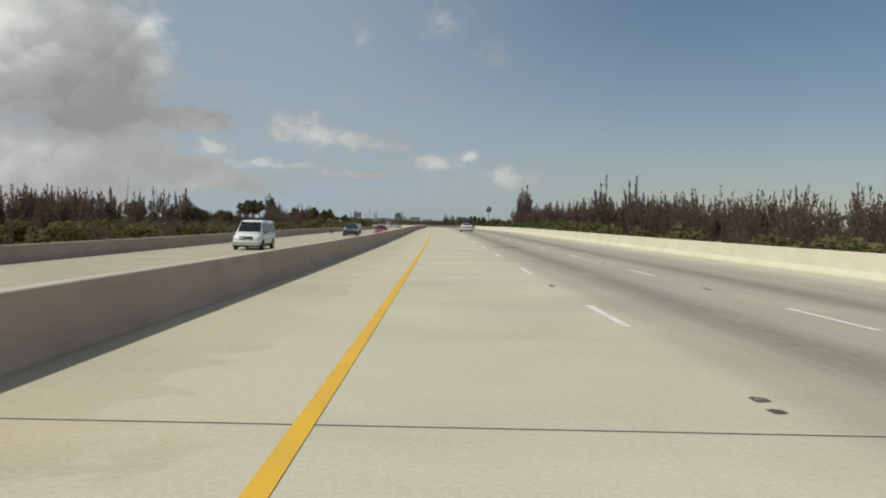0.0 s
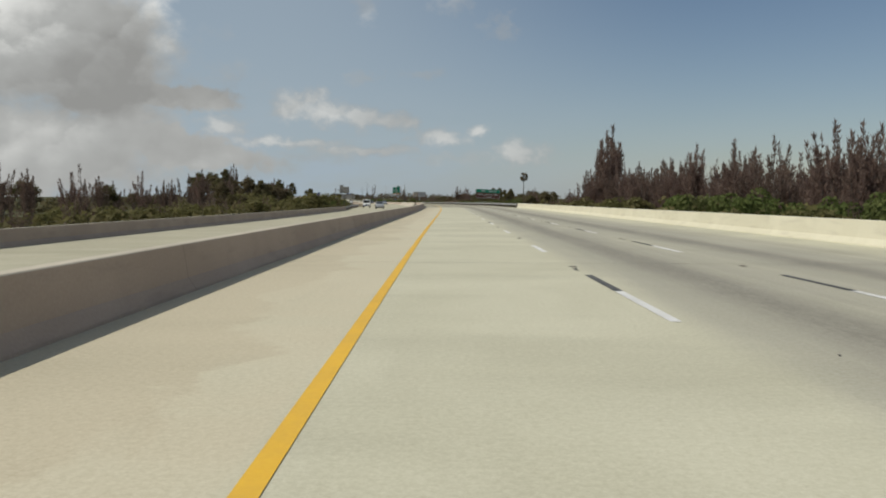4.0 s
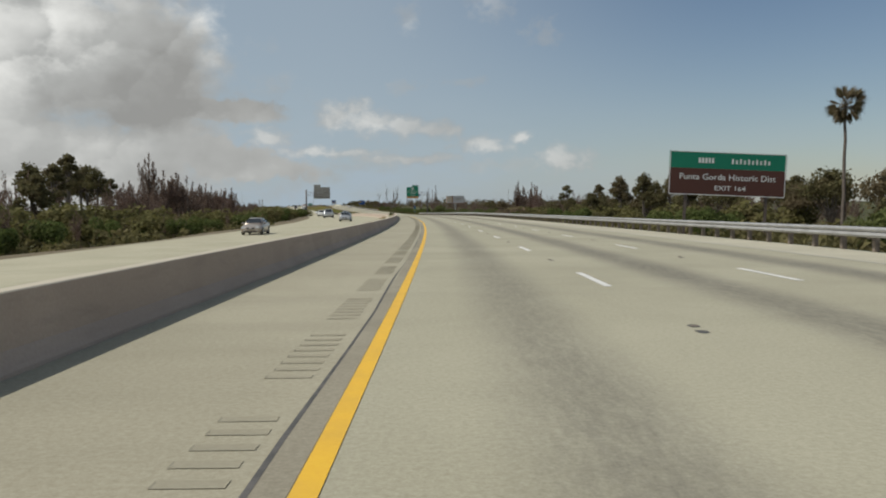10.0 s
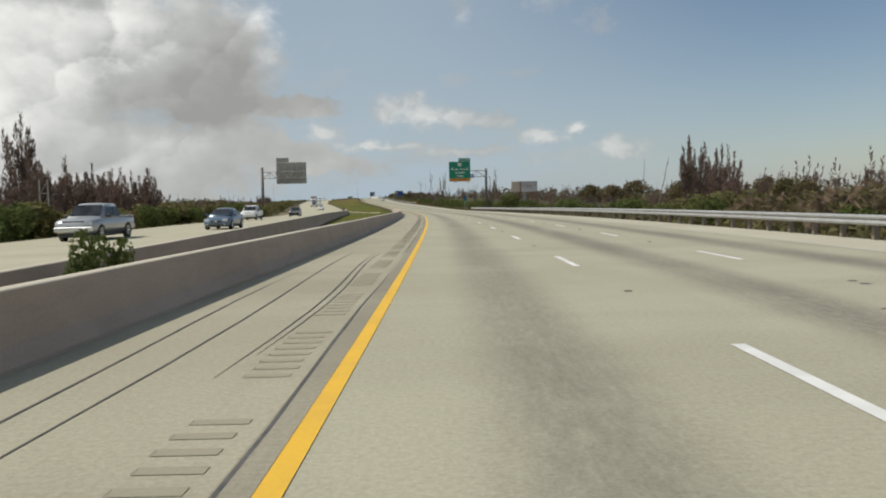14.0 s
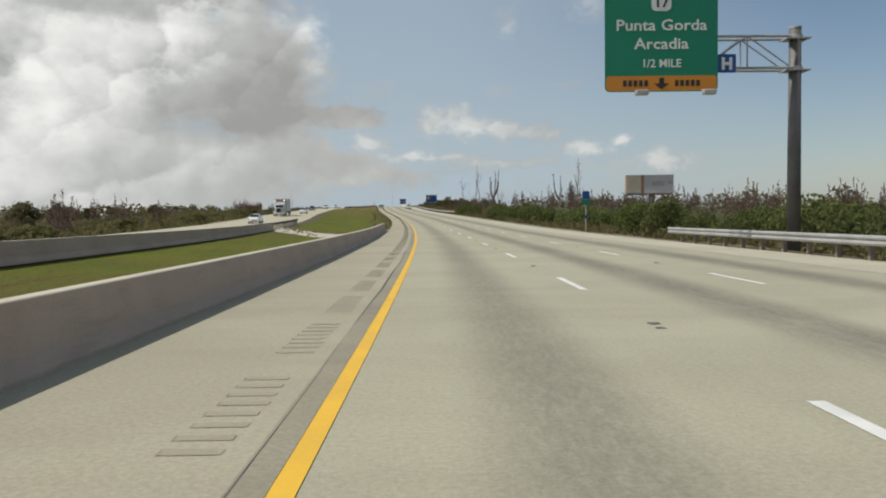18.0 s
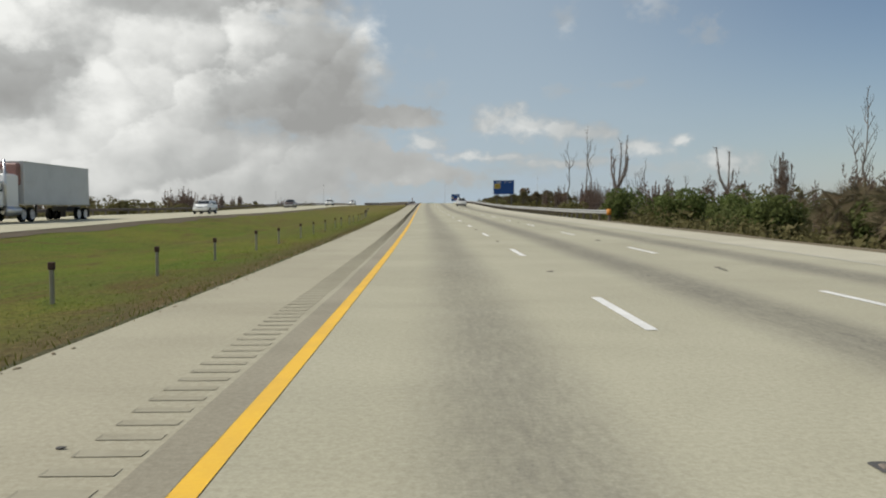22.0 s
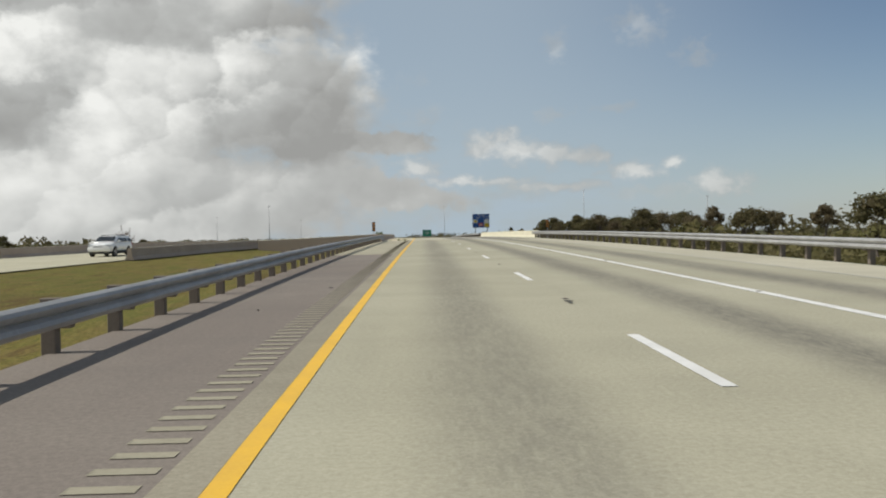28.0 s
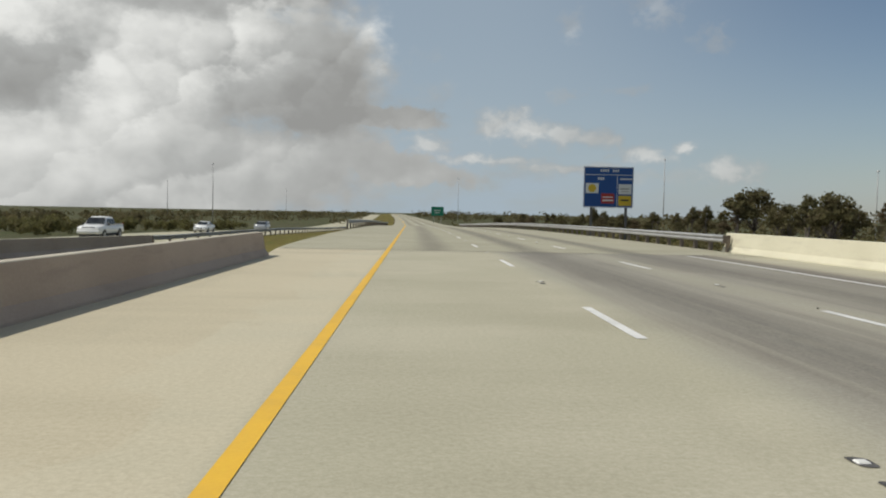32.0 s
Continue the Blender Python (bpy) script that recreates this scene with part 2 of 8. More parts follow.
CLOUD_WISPS = [(0.104, 0.226, 0.022, 0.030), (0.002, 0.242, 0.045, 0.032), (-0.062, 0.205, 0.030, 0.022), (0.110, 0.143, 0.034, 0.012), (0.030, 0.148, 0.04, 0.008),
               (-0.02, 0.048, 0.10, 0.012), (0.17, 0.05, 0.10, 0.012)]
CLOUD_SHADES = [(0.38, 0.132, 0.15, 0.045), (0.76, 0.140, 0.12, 0.050), (0.66, 0.270, 0.12, 0.050)]
CLOUD_LIGHTS = [(0.56, 0.190, 0.060, 0.055), (0.355, 0.222, 0.060, 0.030), (0.63, 0.130, 0.045, 0.040), (0.74, 0.205, 0.06, 0.025)]
build_world()


def build_sun():
    data = bpy.data.lights.new("sun", "SUN")
    data.energy, data.angle, data.color = 3.6, radians(0.6), (1.0, 0.95, 0.86)
    a, b = radians(SUN_FROM), radians(SUN_UP)
    place = Vector((-math.sin(a) * math.cos(b), math.cos(a) * math.cos(b), math.sin(b))) * 400
    sun = new("sun", data)
    sun.matrix_world = look(place, (0, 0, 0))


build_sun()

# ---- materials ----
class Kit:
    """A node material, step by step."""

    def __init__(self, name):
        self.mat = bpy.data.materials.new(name)
        self.mat.use_nodes = True
        self.nt = self.mat.node_tree
        self.bsdf = self.nt.nodes["Principled BSDF"]
        self.uses = {}

    def node(self, kind, **inputs):
        n = self.nt.nodes.new(kind)
        for k, v in inputs.items():
            self.put(n.inputs[k.replace("_", " ")], v)
        return n

    def put(self, socket, v):
        if isinstance(v, bpy.types.NodeSocket):
            self.nt.links.new(v, socket)
        else:
            socket.default_value = v

    def coords(self, kind="Object", scale=(1, 1, 1)):
        c = self.node("ShaderNodeTexCoord")
        m = self.node("ShaderNodeMapping")
        self.put(m.inputs[0], c.outputs[kind])
        m.inputs["Scale"].default_value = scale
        return m.outputs[0]

    def noise(self, where, scale, detail=4.0, rough=0.55, warp=0.0):
        n = self.node("ShaderNodeTexNoise", Vector=where, Scale=scale, Detail=detail, Roughness=rough, Distortion=warp)
        return n.outputs["Fac"]

    def math(self, op, a, b=0.0, clamp=False):
        n = self.node("ShaderNodeMath")
        n.operation, n.use_clamp = op, clamp
        self.put(n.inputs[0], a), self.put(n.inputs[1], b)
        return n.outputs[0]

    def range(self, v, lo, hi, a=0.0, b=1.0):
        n = self.node("ShaderNodeMapRange")
        n.interpolation_type = "SMOOTHSTEP"
        self.put(n.inputs[0], v)
        for i, x in enumerate((lo, hi, a, b)):
            n.inputs[1 + i].default_value = x
        return n.outputs[0]

    def mix(self, f, a, b, kind="MIX"):
        n = self.node("ShaderNodeMixRGB")
        n.blend_type = kind
        self.put(n.inputs[0], f)
        for i, c in ((1, a), (2, b)):
            self.put(n.inputs[i], (*c, 1) if isinstance(c, tuple) else c)
        return n.outputs[0]

    def bump(self, height, strength=0.3, depth=0.01):
        n = self.node("ShaderNodeBump", Strength=strength, Distance=depth, Height=height)
        self.put(self.bsdf.inputs["Normal"], n.outputs[0])

    def done(self, colour=None, rough=0.8, metal=0.0):
        if colour is not None:
            self.put(self.bsdf.inputs["Base Color"], (*colour, 1) if isinstance(colour, tuple) else colour)
        self.put(self.bsdf.inputs["Roughness"], rough)
        self.put(self.bsdf.inputs["Metallic"], metal)
        return self.mat


def worn(name, base, other, rough=0.8, metal=0.0, big=0.6, small=25.0, bump=0.15, depth=0.004, kind="Object", amount=0.7):
    """A surface of two close tones: stains at one scale and grain at another."""
    k = Kit(name)
    c = k.coords(kind)
    stain = k.range(k.noise(c, big, 5, 0.6, 0.4), 0.35, 0.68)
    grain = k.noise(c, small, 3, 0.6)
    col = k.mix(k.math("MULTIPLY", stain, amount), base, other)
    col = k.mix(0.22, col, k.mix(grain, (0.0, 0.0, 0.0), (1.0, 1.0, 1.0)), "SOFT_LIGHT")
    k.bump(grain, bump, depth)
    return k.done(col, rough, metal)


def road_skin(name, base, dark, light, oil=0.35, slab=0.0, patch=0.5, deck=0.0, grime=(0.215, 0.196, 0.168)):
    """Pavement, from its own map in metres: x across the road, y along it. Oil bands run down the middle of the lanes."""
    k = Kit(name)
    uv = k.node("ShaderNodeTexCoord").outputs["UV"]
    sep = k.node("ShaderNodeSeparateXYZ", Vector=uv)
    across, along = sep.outputs[0], sep.outputs[1]
    m = k.node("ShaderNodeMapping", Vector=uv)
    m.inputs["Scale"].default_value = (1, 0.16, 1)
    streak = k.noise(m.outputs[0], 0.9, 5, 0.62, 0.3)
    m2 = k.node("ShaderNodeMapping", Vector=uv)
    m2.inputs["Scale"].default_value = (0.35, 1, 1)
    cross = k.noise(m2.outputs[0], 0.35, 4, 0.6)
    blotch = k.noise(uv, 0.22, 6, 0.62, 0.5)
    grain = k.noise(uv, 19.0, 6, 0.75)
    speck = k.noise(uv, 45.0, 2, 0.8)
    col = k.mix(k.range(blotch, 0.36, 0.66), base, light)
    col = k.mix(k.math("MULTIPLY", k.range(cross, 0.45, 0.68), patch), col, dark)
    lane = k.math("ABSOLUTE", k.math("SUBTRACT", k.math("FRACT", k.math("DIVIDE", k.math("SUBTRACT", across, -0.09), 3.66)), 0.5))
    band = k.range(lane, 0.27, 0.02)
    if deck:
        drift = k.math("ADD", across, k.math("MULTIPLY", k.noise(uv, 0.45, 5, 0.6, 0.6), 3.4))
        col = k.mix(k.math("MULTIPLY", k.range(drift, 0.62, 0.42), 0.75), col, (0.40, 0.345, 0.235))
        m3 = k.node("ShaderNodeMapping", Vector=uv)
        m3.inputs["Scale"].default_value = (2.6, 0.035, 1)
        lines = k.noise(m3.outputs[0], 1.6, 6, 0.7, 0.15)
        worn_in = k.math("MULTIPLY", k.range(across, 3.75, 4.7), k.range(across, 12.6, 11.4))
        gap = k.range(k.math("ABSOLUTE", k.math("SUBTRACT", across, 7.25)), 0.30, 0.75, 0.45, 1.0)
        worn_in = k.math("MULTIPLY", k.math("MULTIPLY", worn_in, gap), k.range(lines, 0.30, 0.60, deck * 0.5, deck))
        col = k.mix(worn_in, col, grime)
        scrape = k.math("MULTIPLY", k.range(k.noise(uv, 1.7, 6, 0.7, 1.2), 0.62, 0.72), k.range(across, 3.8, 5.0, 0.0, 0.5))
        col = k.mix(scrape, col, (0.46, 0.445, 0.39))
        used = k.math("MULTIPLY", k.range(across, 3.4, 4.1), k.range(across, 11.2, 10.7))
        col = k.mix(k.math("MULTIPLY", used, k.range(streak, 0.3, 0.6, 0.25, 0.6)), col, (0.345, 0.328, 0.27))
        col = k.mix(k.math("MULTIPLY", k.range(across, 0.0, -0.2), k.range(cross, 0.3, 0.6, 0.35, 0.75)), col, (0.575, 0.512, 0.37))
    inside = k.math("MULTIPLY", k.range(across, *((3.5, 4.4) if deck else (0.3, 0.9))), k.range(across, 11.0, 10.4))
    heavy = k.range(across, 1.0, 6.0, 0.72, 1.0)
    band = k.math("MULTIPLY", k.math("MULTIPLY", k.math("MULTIPLY", band, inside), heavy), k.range(streak, 0.2, 0.62, 0.55, 1.0))
    m4 = k.node("ShaderNodeMapping", Vector=uv)
    m4.inputs["Scale"].default_value = (5.0, 1.1, 1)
    drips = k.range(k.noise(m4.outputs[0], 2.2, 6, 0.75), 0.32, 0.66, 0.62, 1.12)
    col = k.mix(k.math("MULTIPLY", k.math("MULTIPLY", band, drips), oil), col, (0.105, 0.096, 0.086))
    col = k.mix(k.math("MULTIPLY", k.range(streak, 0.52, 0.75), 0.22), col, dark)
    if slab:
        edge = k.math("ABSOLUTE", k.math("SUBTRACT", k.math("FRACT", k.math("DIVIDE", along, slab)), 0.5))
        col = k.mix(k.math("MULTIPLY", k.range(edge, 0.4985, 0.4998), 0.55), col, (0.12, 0.11, 0.10))
    col = k.mix(0.32, col, k.mix(k.range(grain, 0.25, 0.75), (0.16, 0.16, 0.16), (0.84, 0.84, 0.84)), "SOFT_LIGHT")
    col = k.mix(0.40, col, k.mix(speck, (0.1, 0.1, 0.1), (0.9, 0.9, 0.9)), "SOFT_LIGHT")
    k.bump(k.math("ADD", grain, speck), 0.14, 0.003)
    k.put(k.bsdf.inputs["Specular IOR Level"], 0.3)
    return k.done(col, 0.88)


DECK = road_skin("bridge_deck_concrete", (0.520, 0.498, 0.368), (0.415, 0.396, 0.29), (0.575, 0.552, 0.415), oil=0.5, patch=0.45, deck=0.42)
DECK_NORTH = road_skin("overpass_deck_concrete", (0.425, 0.398, 0.292), (0.352, 0.325, 0.234), (0.472, 0.440, 0.33), oil=0.5, patch=0.45, deck=1.0, grime=(0.175, 0.155, 0.130))
PAVE = road_skin("worn_grey_pavement", (0.366, 0.344, 0.252), (0.292, 0.274, 0.200), (0.408, 0.385, 0.285), oil=0.68, patch=0.3)
SHOULDER = road_skin("pale_shoulder_pavement", (0.353, 0.325, 0.238), (0.276, 0.254, 0.183), (0.392, 0.364, 0.269), oil=0.0, patch=0.4)
OUTER = road_skin("bleached_outer_shoulder", (0.455, 0.425, 0.325), (0.36, 0.335, 0.25), (0.50, 0.47, 0.365), oil=0.0, patch=0.4)
BROWN = road_skin("brown_asphalt_patch", (0.195, 0.165, 0.14), (0.15, 0.13, 0.115), (0.22, 0.19, 0.16), oil=0.0, patch=0.3)
YELLOW = worn("yellow_road_paint", (0.80, 0.47, 0.03), (0.66, 0.39, 0.05), 0.6, small=30, big=1.2, amount=0.6)
GHOST_PAINT = worn("nearly_worn_off_paint", (0.44, 0.425, 0.355), (0.40, 0.385, 0.32), 0.8, small=30, big=1.5, amount=0.9)
WHITE_PAINT = worn("white_road_paint", (0.78, 0.77, 0.73), (0.58, 0.57, 0.53), 0.6, small=30, big=1.5, amount=0.6)
BLACK_PAINT = worn("black_contrast_paint", (0.05, 0.05, 0.05), (0.13, 0.13, 0.12), 0.7, small=30, big=2.0)
TAR = worn("dark_tar", (0.07, 0.068, 0.062), (0.14, 0.13, 0.12), 0.75, big=3.0)


def wall_skin(name, a, b, stain):
    k = Kit(name)
    c = k.coords("UV")
    m = k.node("ShaderNodeMapping", Vector=c)
    m.inputs["Scale"].default_value = (0.5, 3.0, 1)
    runs = k.noise(m.outputs[0], 1.3, 5, 0.6, 0.3)
    blotch = k.noise(c, 0.35, 5, 0.6, 0.4)
    grain = k.noise(c, 22, 3, 0.7)
    col = k.mix(k.range(blotch, 0.35, 0.7), a, b)
    col = k.mix(k.math("MULTIPLY", k.range(runs, 0.5, 0.75), 0.45), col, stain)
    col = k.mix(0.3, col, k.mix(grain, (0.1, 0.1, 0.1), (0.9, 0.9, 0.9)), "SOFT_LIGHT")
    k.bump(grain, 0.25, 0.004)
    return k.done(col, 0.88)


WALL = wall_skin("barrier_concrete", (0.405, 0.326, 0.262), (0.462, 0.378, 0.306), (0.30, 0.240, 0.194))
# paler copy of the barrier concrete, standing for sun on its top
LIT_TOP = wall_skin("sunlit_barrier_top", (0.50, 0.450, 0.355), (0.56, 0.505, 0.40), (0.40, 0.35, 0.28))
CREAM = wall_skin("cream_parapet_concrete", (0.60, 0.565, 0.425), (0.66, 0.625, 0.48), (0.44, 0.40, 0.31))


def grass_skin(name, a, b, c_, verge=False):
    k = Kit(name)
    c = k.coords("UV")
    big = k.noise(c, 0.10, 5, 0.6, 0.5)
    mid = k.noise(c, 0.8, 5, 0.65, 0.3)
    fine = k.noise(c, 9.0, 5, 0.75)
    col = k.mix(k.range(big, 0.35, 0.65), a, b)
    col = k.mix(k.math("MULTIPLY", k.range(mid, 0.45, 0.72), 0.6), col, c_)
    if verge:
        sep = k.node("ShaderNodeSeparateXYZ", Vector=c)
        near = k.range(k.math("ADD", sep.outputs[0], k.math("MULTIPLY", mid, 2.2)), -3.7, -1.9)
        col = k.mix(k.math("MULTIPLY", near, 0.92), col, (0.092, 0.068, 0.036))
        dry = k.math("MULTIPLY", k.range(sep.outputs[1], 800.0, 960.0), k.range(mid, 0.25, 0.6, 0.45, 0.9))
        col = k.mix(k.math("MULTIPLY", dry, 0.7), col, (0.175, 0.125, 0.048))
        far = k.range(k.noise(c, 0.05, 4, 0.6, 0.6), 0.48, 0.62)
        col = k.mix(k.math("MULTIPLY", far, 0.5), col, (0.105, 0.088, 0.030))
    if verge:
        m2 = k.node("ShaderNodeMapping", Vector=c)
        m2.inputs["Scale"].default_value = (1.0, 0.22, 1)
        strip = k.noise(m2.outputs[0], 0.9, 6, 0.7, 0.8)
        col = k.mix(k.math("MULTIPLY", k.range(strip, 0.50, 0.66), 0.75), col, (0.100, 0.066, 0.026))
        col = k.mix(k.math("MULTIPLY", k.range(strip, 0.46, 0.34), 0.55), col, (0.050, 0.072, 0.012))
    col = k.mix(0.65, col, k.mix(k.range(fine, 0.3, 0.7), (0.02, 0.02, 0.02), (0.95, 0.95, 0.95)), "SOFT_LIGHT")
    k.bump(fine, 0.6, 0.05)
    k.put(k.bsdf.inputs["Specular IOR Level"], 0.1)
    return k.done(col, 0.95)


GRASS = grass_skin("mown_median_grass", (0.080, 0.118, 0.012), (0.124, 0.134, 0.018), (0.160, 0.115, 0.036), True)
SCRUB = grass_skin("scrub_ground", (0.060, 0.075, 0.028), (0.085, 0.080, 0.045), (0.15, 0.12, 0.075))
GALV = worn("galvanised_steel", (0.40, 0.40, 0.395), (0.29, 0.285, 0.28), 0.55, 0.22, big=1.4, small=18)
POST_STEEL = worn("weathered_post", (0.20, 0.165, 0.135), (0.12, 0.10, 0.08), 0.8, 0.0, big=3)
GREEN_SIGN = worn("green_sign_sheeting", (0.005, 0.20, 0.115), (0.004, 0.17, 0.10), 0.45, big=0.5, small=40, bump=0.03, amount=0.4)
BROWN_SIGN = worn("brown_sign_sheeting", (0.095, 0.035, 0.024), (0.075, 0.028, 0.02), 0.45, big=0.5, small=40, bump=0.03, amount=0.4)
BLUE_SIGN = worn("blue_sign_sheeting", (0.012, 0.075, 0.28), (0.010, 0.06, 0.24), 0.45, big=0.5, small=40, bump=0.03, amount=0.4)
ORANGE_SIGN = worn("orange_sign_sheeting", (0.62, 0.24, 0.02), (0.52, 0.20, 0.03), 0.5, big=0.6, small=40, bump=0.03, amount=0.5)
SIGN_WHITE = worn("white_sign_legend", (0.74, 0.75, 0.73), (0.64, 0.65, 0.63), 0.5, small=40, bump=0.02)
SIGN_BACK = worn("bare_sign_back", (0.36, 0.35, 0.32), (0.29, 0.28, 0.26), 0.6, 0.3, big=0.8)
SIGN_YELLOW = worn("yellow_logo_panel", (0.70, 0.48, 0.03), (0.6, 0.42, 0.04), 0.5, small=40)
SIGN_BLACK = worn("black_legend", (0.02, 0.02, 0.02), (0.03, 0.03, 0.03), 0.5)
SIGN_RED = worn("red_logo_panel", (0.42, 0.04, 0.03), (0.35, 0.04, 0.03), 0.5)


def leaf_skin(name, a, b, dry, dry_share=0.3):
    k = Kit(name)
    r = k.node("ShaderNodeNewGeometry").outputs["Random Per Island"]
    o = k.node("ShaderNodeObjectInfo").outputs["Random"]
    col = k.mix(r, a, b)
    col = k.mix(k.math("MULTIPLY", k.range(o, 0.3, 0.95), dry_share), col, dry)
    c = k.coords("Object")
    col = k.mix(k.math("MULTIPLY", k.range(k.noise(c, 0.5, 3), 0.45, 0.7), 0.35), col, dry)
    k.put(k.bsdf.inputs["Specular IOR Level"], 0.2)
    m = k.done(col, 0.8)
    thin = k.node("ShaderNodeBsdfTranslucent", Color=col)
    both = k.node("ShaderNodeMixShader")
    both.inputs[0].default_value = 0.42
    k.put(both.inputs[1], k.bsdf.outputs[0])
    k.put(both.inputs[2], thin.outputs[0])
    k.put(k.nt.nodes["Material Output"].inputs["Surface"], both.outputs[0])
    return m


PINE_LEAF = leaf_skin("casuarina_foliage", (0.150, 0.108, 0.085), (0.230, 0.168, 0.132), (0.255, 0.172, 0.142), 0.6)
OAK_LEAF = leaf_skin("broadleaf_foliage", (0.098, 0.092, 0.042), (0.170, 0.152, 0.070), (0.185, 0.135, 0.090), 0.5)
BUSH_LEAF = leaf_skin("shrub_foliage", (0.080, 0.110, 0.030), (0.140, 0.172, 0.052), (0.165, 0.150, 0.070), 0.25)
SCRUB_LEAF = leaf_skin("scrub_foliage", (0.112, 0.112, 0.040), (0.195, 0.180, 0.068), (0.190, 0.145, 0.085), 0.45)
PALM_LEAF = leaf_skin("palm_frond", (0.11, 0.10, 0.050), (0.20, 0.160, 0.100), (0.30, 0.21, 0.15), 0.5)
DRY_GRASS = leaf_skin("dry_weed", (0.30, 0.225, 0.115), (0.42, 0.33, 0.18), (0.2, 0.16, 0.08), 0.2)
GREEN_BLADE = leaf_skin("green_blade", (0.084, 0.120, 0.012), (0.130, 0.150, 0.021), (0.160, 0.122, 0.038), 0.3)
# rail steel with its shaded side put into the colour; sign posts share it
DARK_RAIL = worn("dark_rail_steel", (0.17, 0.135, 0.115), (0.11, 0.09, 0.08), 0.7, 0.2, big=1.4, small=18)
BARK = worn("grey_bark", (0.15, 0.125, 0.105), (0.085, 0.07, 0.06), 0.9, big=2.0, small=14, bump=0.6, depth=0.02)
DEAD_WOOD = worn("bleached_dead_wood", (0.22, 0.19, 0.165), (0.13, 0.11, 0.095), 0.9, big=2.0, small=14, bump=0.6, depth=0.02)

# ---- builders ----
def mesh_object(name, verts, faces, mat, parent=None, uvs=None, smooth=False, mats=None, face_mats=None):
    me = bpy.data.meshes.new(name)
    me.from_pydata([tuple(v) for v in verts], [], faces)
    for m in (mats or [mat]):
        me.materials.append(m)
    if face_mats:
        me.polygons.foreach_set("material_index", face_mats)
    if uvs is not None:
        layer = me.uv_layers.new(name="map")
        idx = np.zeros(len(me.loops), dtype=np.int32)
        me.loops.foreach_get("vertex_index", idx)
        layer.data.foreach_set("uv", np.array(uvs, dtype=np.float32)[idx].ravel())
    if smooth:
        me.polygons.foreach_set("use_smooth", [True] * len(me.polygons))
    me.update()
    ob = new(name, me)
    if parent is not None:
        ob.parent = parent
    return ob


def part(name, bm, material, parent=None, label="", smooth=False):
    """One mesh object from a bmesh, under a thing or a part."""
    me = bpy.data.meshes.new(name)
    bm.normal_update()
    bm.to_mesh(me)
    bm.free()
    me.materials.append(material)
    if smooth:
        me.polygons.foreach_set("use_smooth", [True] * len(me.polygons))
    ob = new(name, me)
    if parent is not None:
        ob.parent = parent
    return tagged(ob, label) if label else ob


def thing(name, label, category, group="", m=None):
    ob = new(name)
    ob.empty_display_size = 0.3
    if m is not None:
        ob.matrix_basis = m
    return tagged(ob, label, category, group)


def box(w, d, h, at_=(0, 0, 0), bevel=0.0, turned=None, taper=1.0):
    """A box w by d by h, its foot's middle at the place, with rounded edges."""
    bm = bmesh.new()
    bmesh.ops.create_cube(bm, size=1.0)
    for v in bm.verts:
        f = taper if v.co.z > 0 else 1.0
        v.co = Vector((v.co.x * w * f, v.co.y * d * f, (v.co.z + 0.5) * h))
    if bevel:
        bmesh.ops.bevel(bm, geom=bm.edges[:], offset=bevel, segments=1, affect="EDGES")
    m = Matrix.Translation(at_)
    if turned is not None:
        m = m @ turned
    bmesh.ops.transform(bm, matrix=m, verts=bm.verts)
    return bm


def rod(a, b, r0, r1=None, sides=8, caps=True):
    a, b = Vector(a), Vector(b)
    bm = bmesh.new()
    d = b - a
    bmesh.ops.create_cone(bm, cap_ends=caps, segments=sides, radius1=r0, radius2=r0 if r1 is None else r1, depth=d.length)
    m = Matrix.Translation((a + b) / 2) @ d.to_track_quat("Z", "Y").to_matrix().to_4x4()
    bmesh.ops.transform(bm, matrix=m, verts=bm.verts)
    return bm


def merge(*bms):
    out = bms[0]
    for b in bms[1:]:
        me = bpy.data.meshes.new("tmp")
        b.to_mesh(me)
        b.free()
        out.from_mesh(me)
        bpy.data.meshes.remove(me)
    return out


def along(s0, s1, step):
    n = max(1, int(round((s1 - s0) / step)))
    return [s0 + (s1 - s0) * i / n for i in range(n + 1)]


def sweep(name, s0, s1, step, profile, mat, closed=False, parent=None, origin=None, shift=None):
    """A strip or bar along the road. profile: (side, up) pairs, or a function of s that gives them."""
    verts, uvs, faces = [], [], []
    ss = along(s0, s1, step)
    for s in ss:
        pr = profile(s) if callable(profile) else profile
        run = 0.0
        for i, (side, up) in enumerate(pr):
            if i:
                run += math.hypot(side - pr[i - 1][0], up - pr[i - 1][1])
            p = at(s, side, up)
            verts.append(p if origin is None else p - origin)
            uvs.append((side if not closed else s, s if not closed else run))
    n = len(pr)
    for j in range(len(ss) - 1):
        for i in range(n if closed else n - 1):
            a, b = j * n + i, j * n + (i + 1) % n
            faces.append((a, b, b + n, a + n) if not closed else (a, a + n, b + n, b))
    if closed:
        faces.append(tuple(range(n)))
        faces.append(tuple(reversed(range((len(ss) - 1) * n, len(ss) * n))))
    return mesh_object(name, verts, faces, mat, parent, uvs)


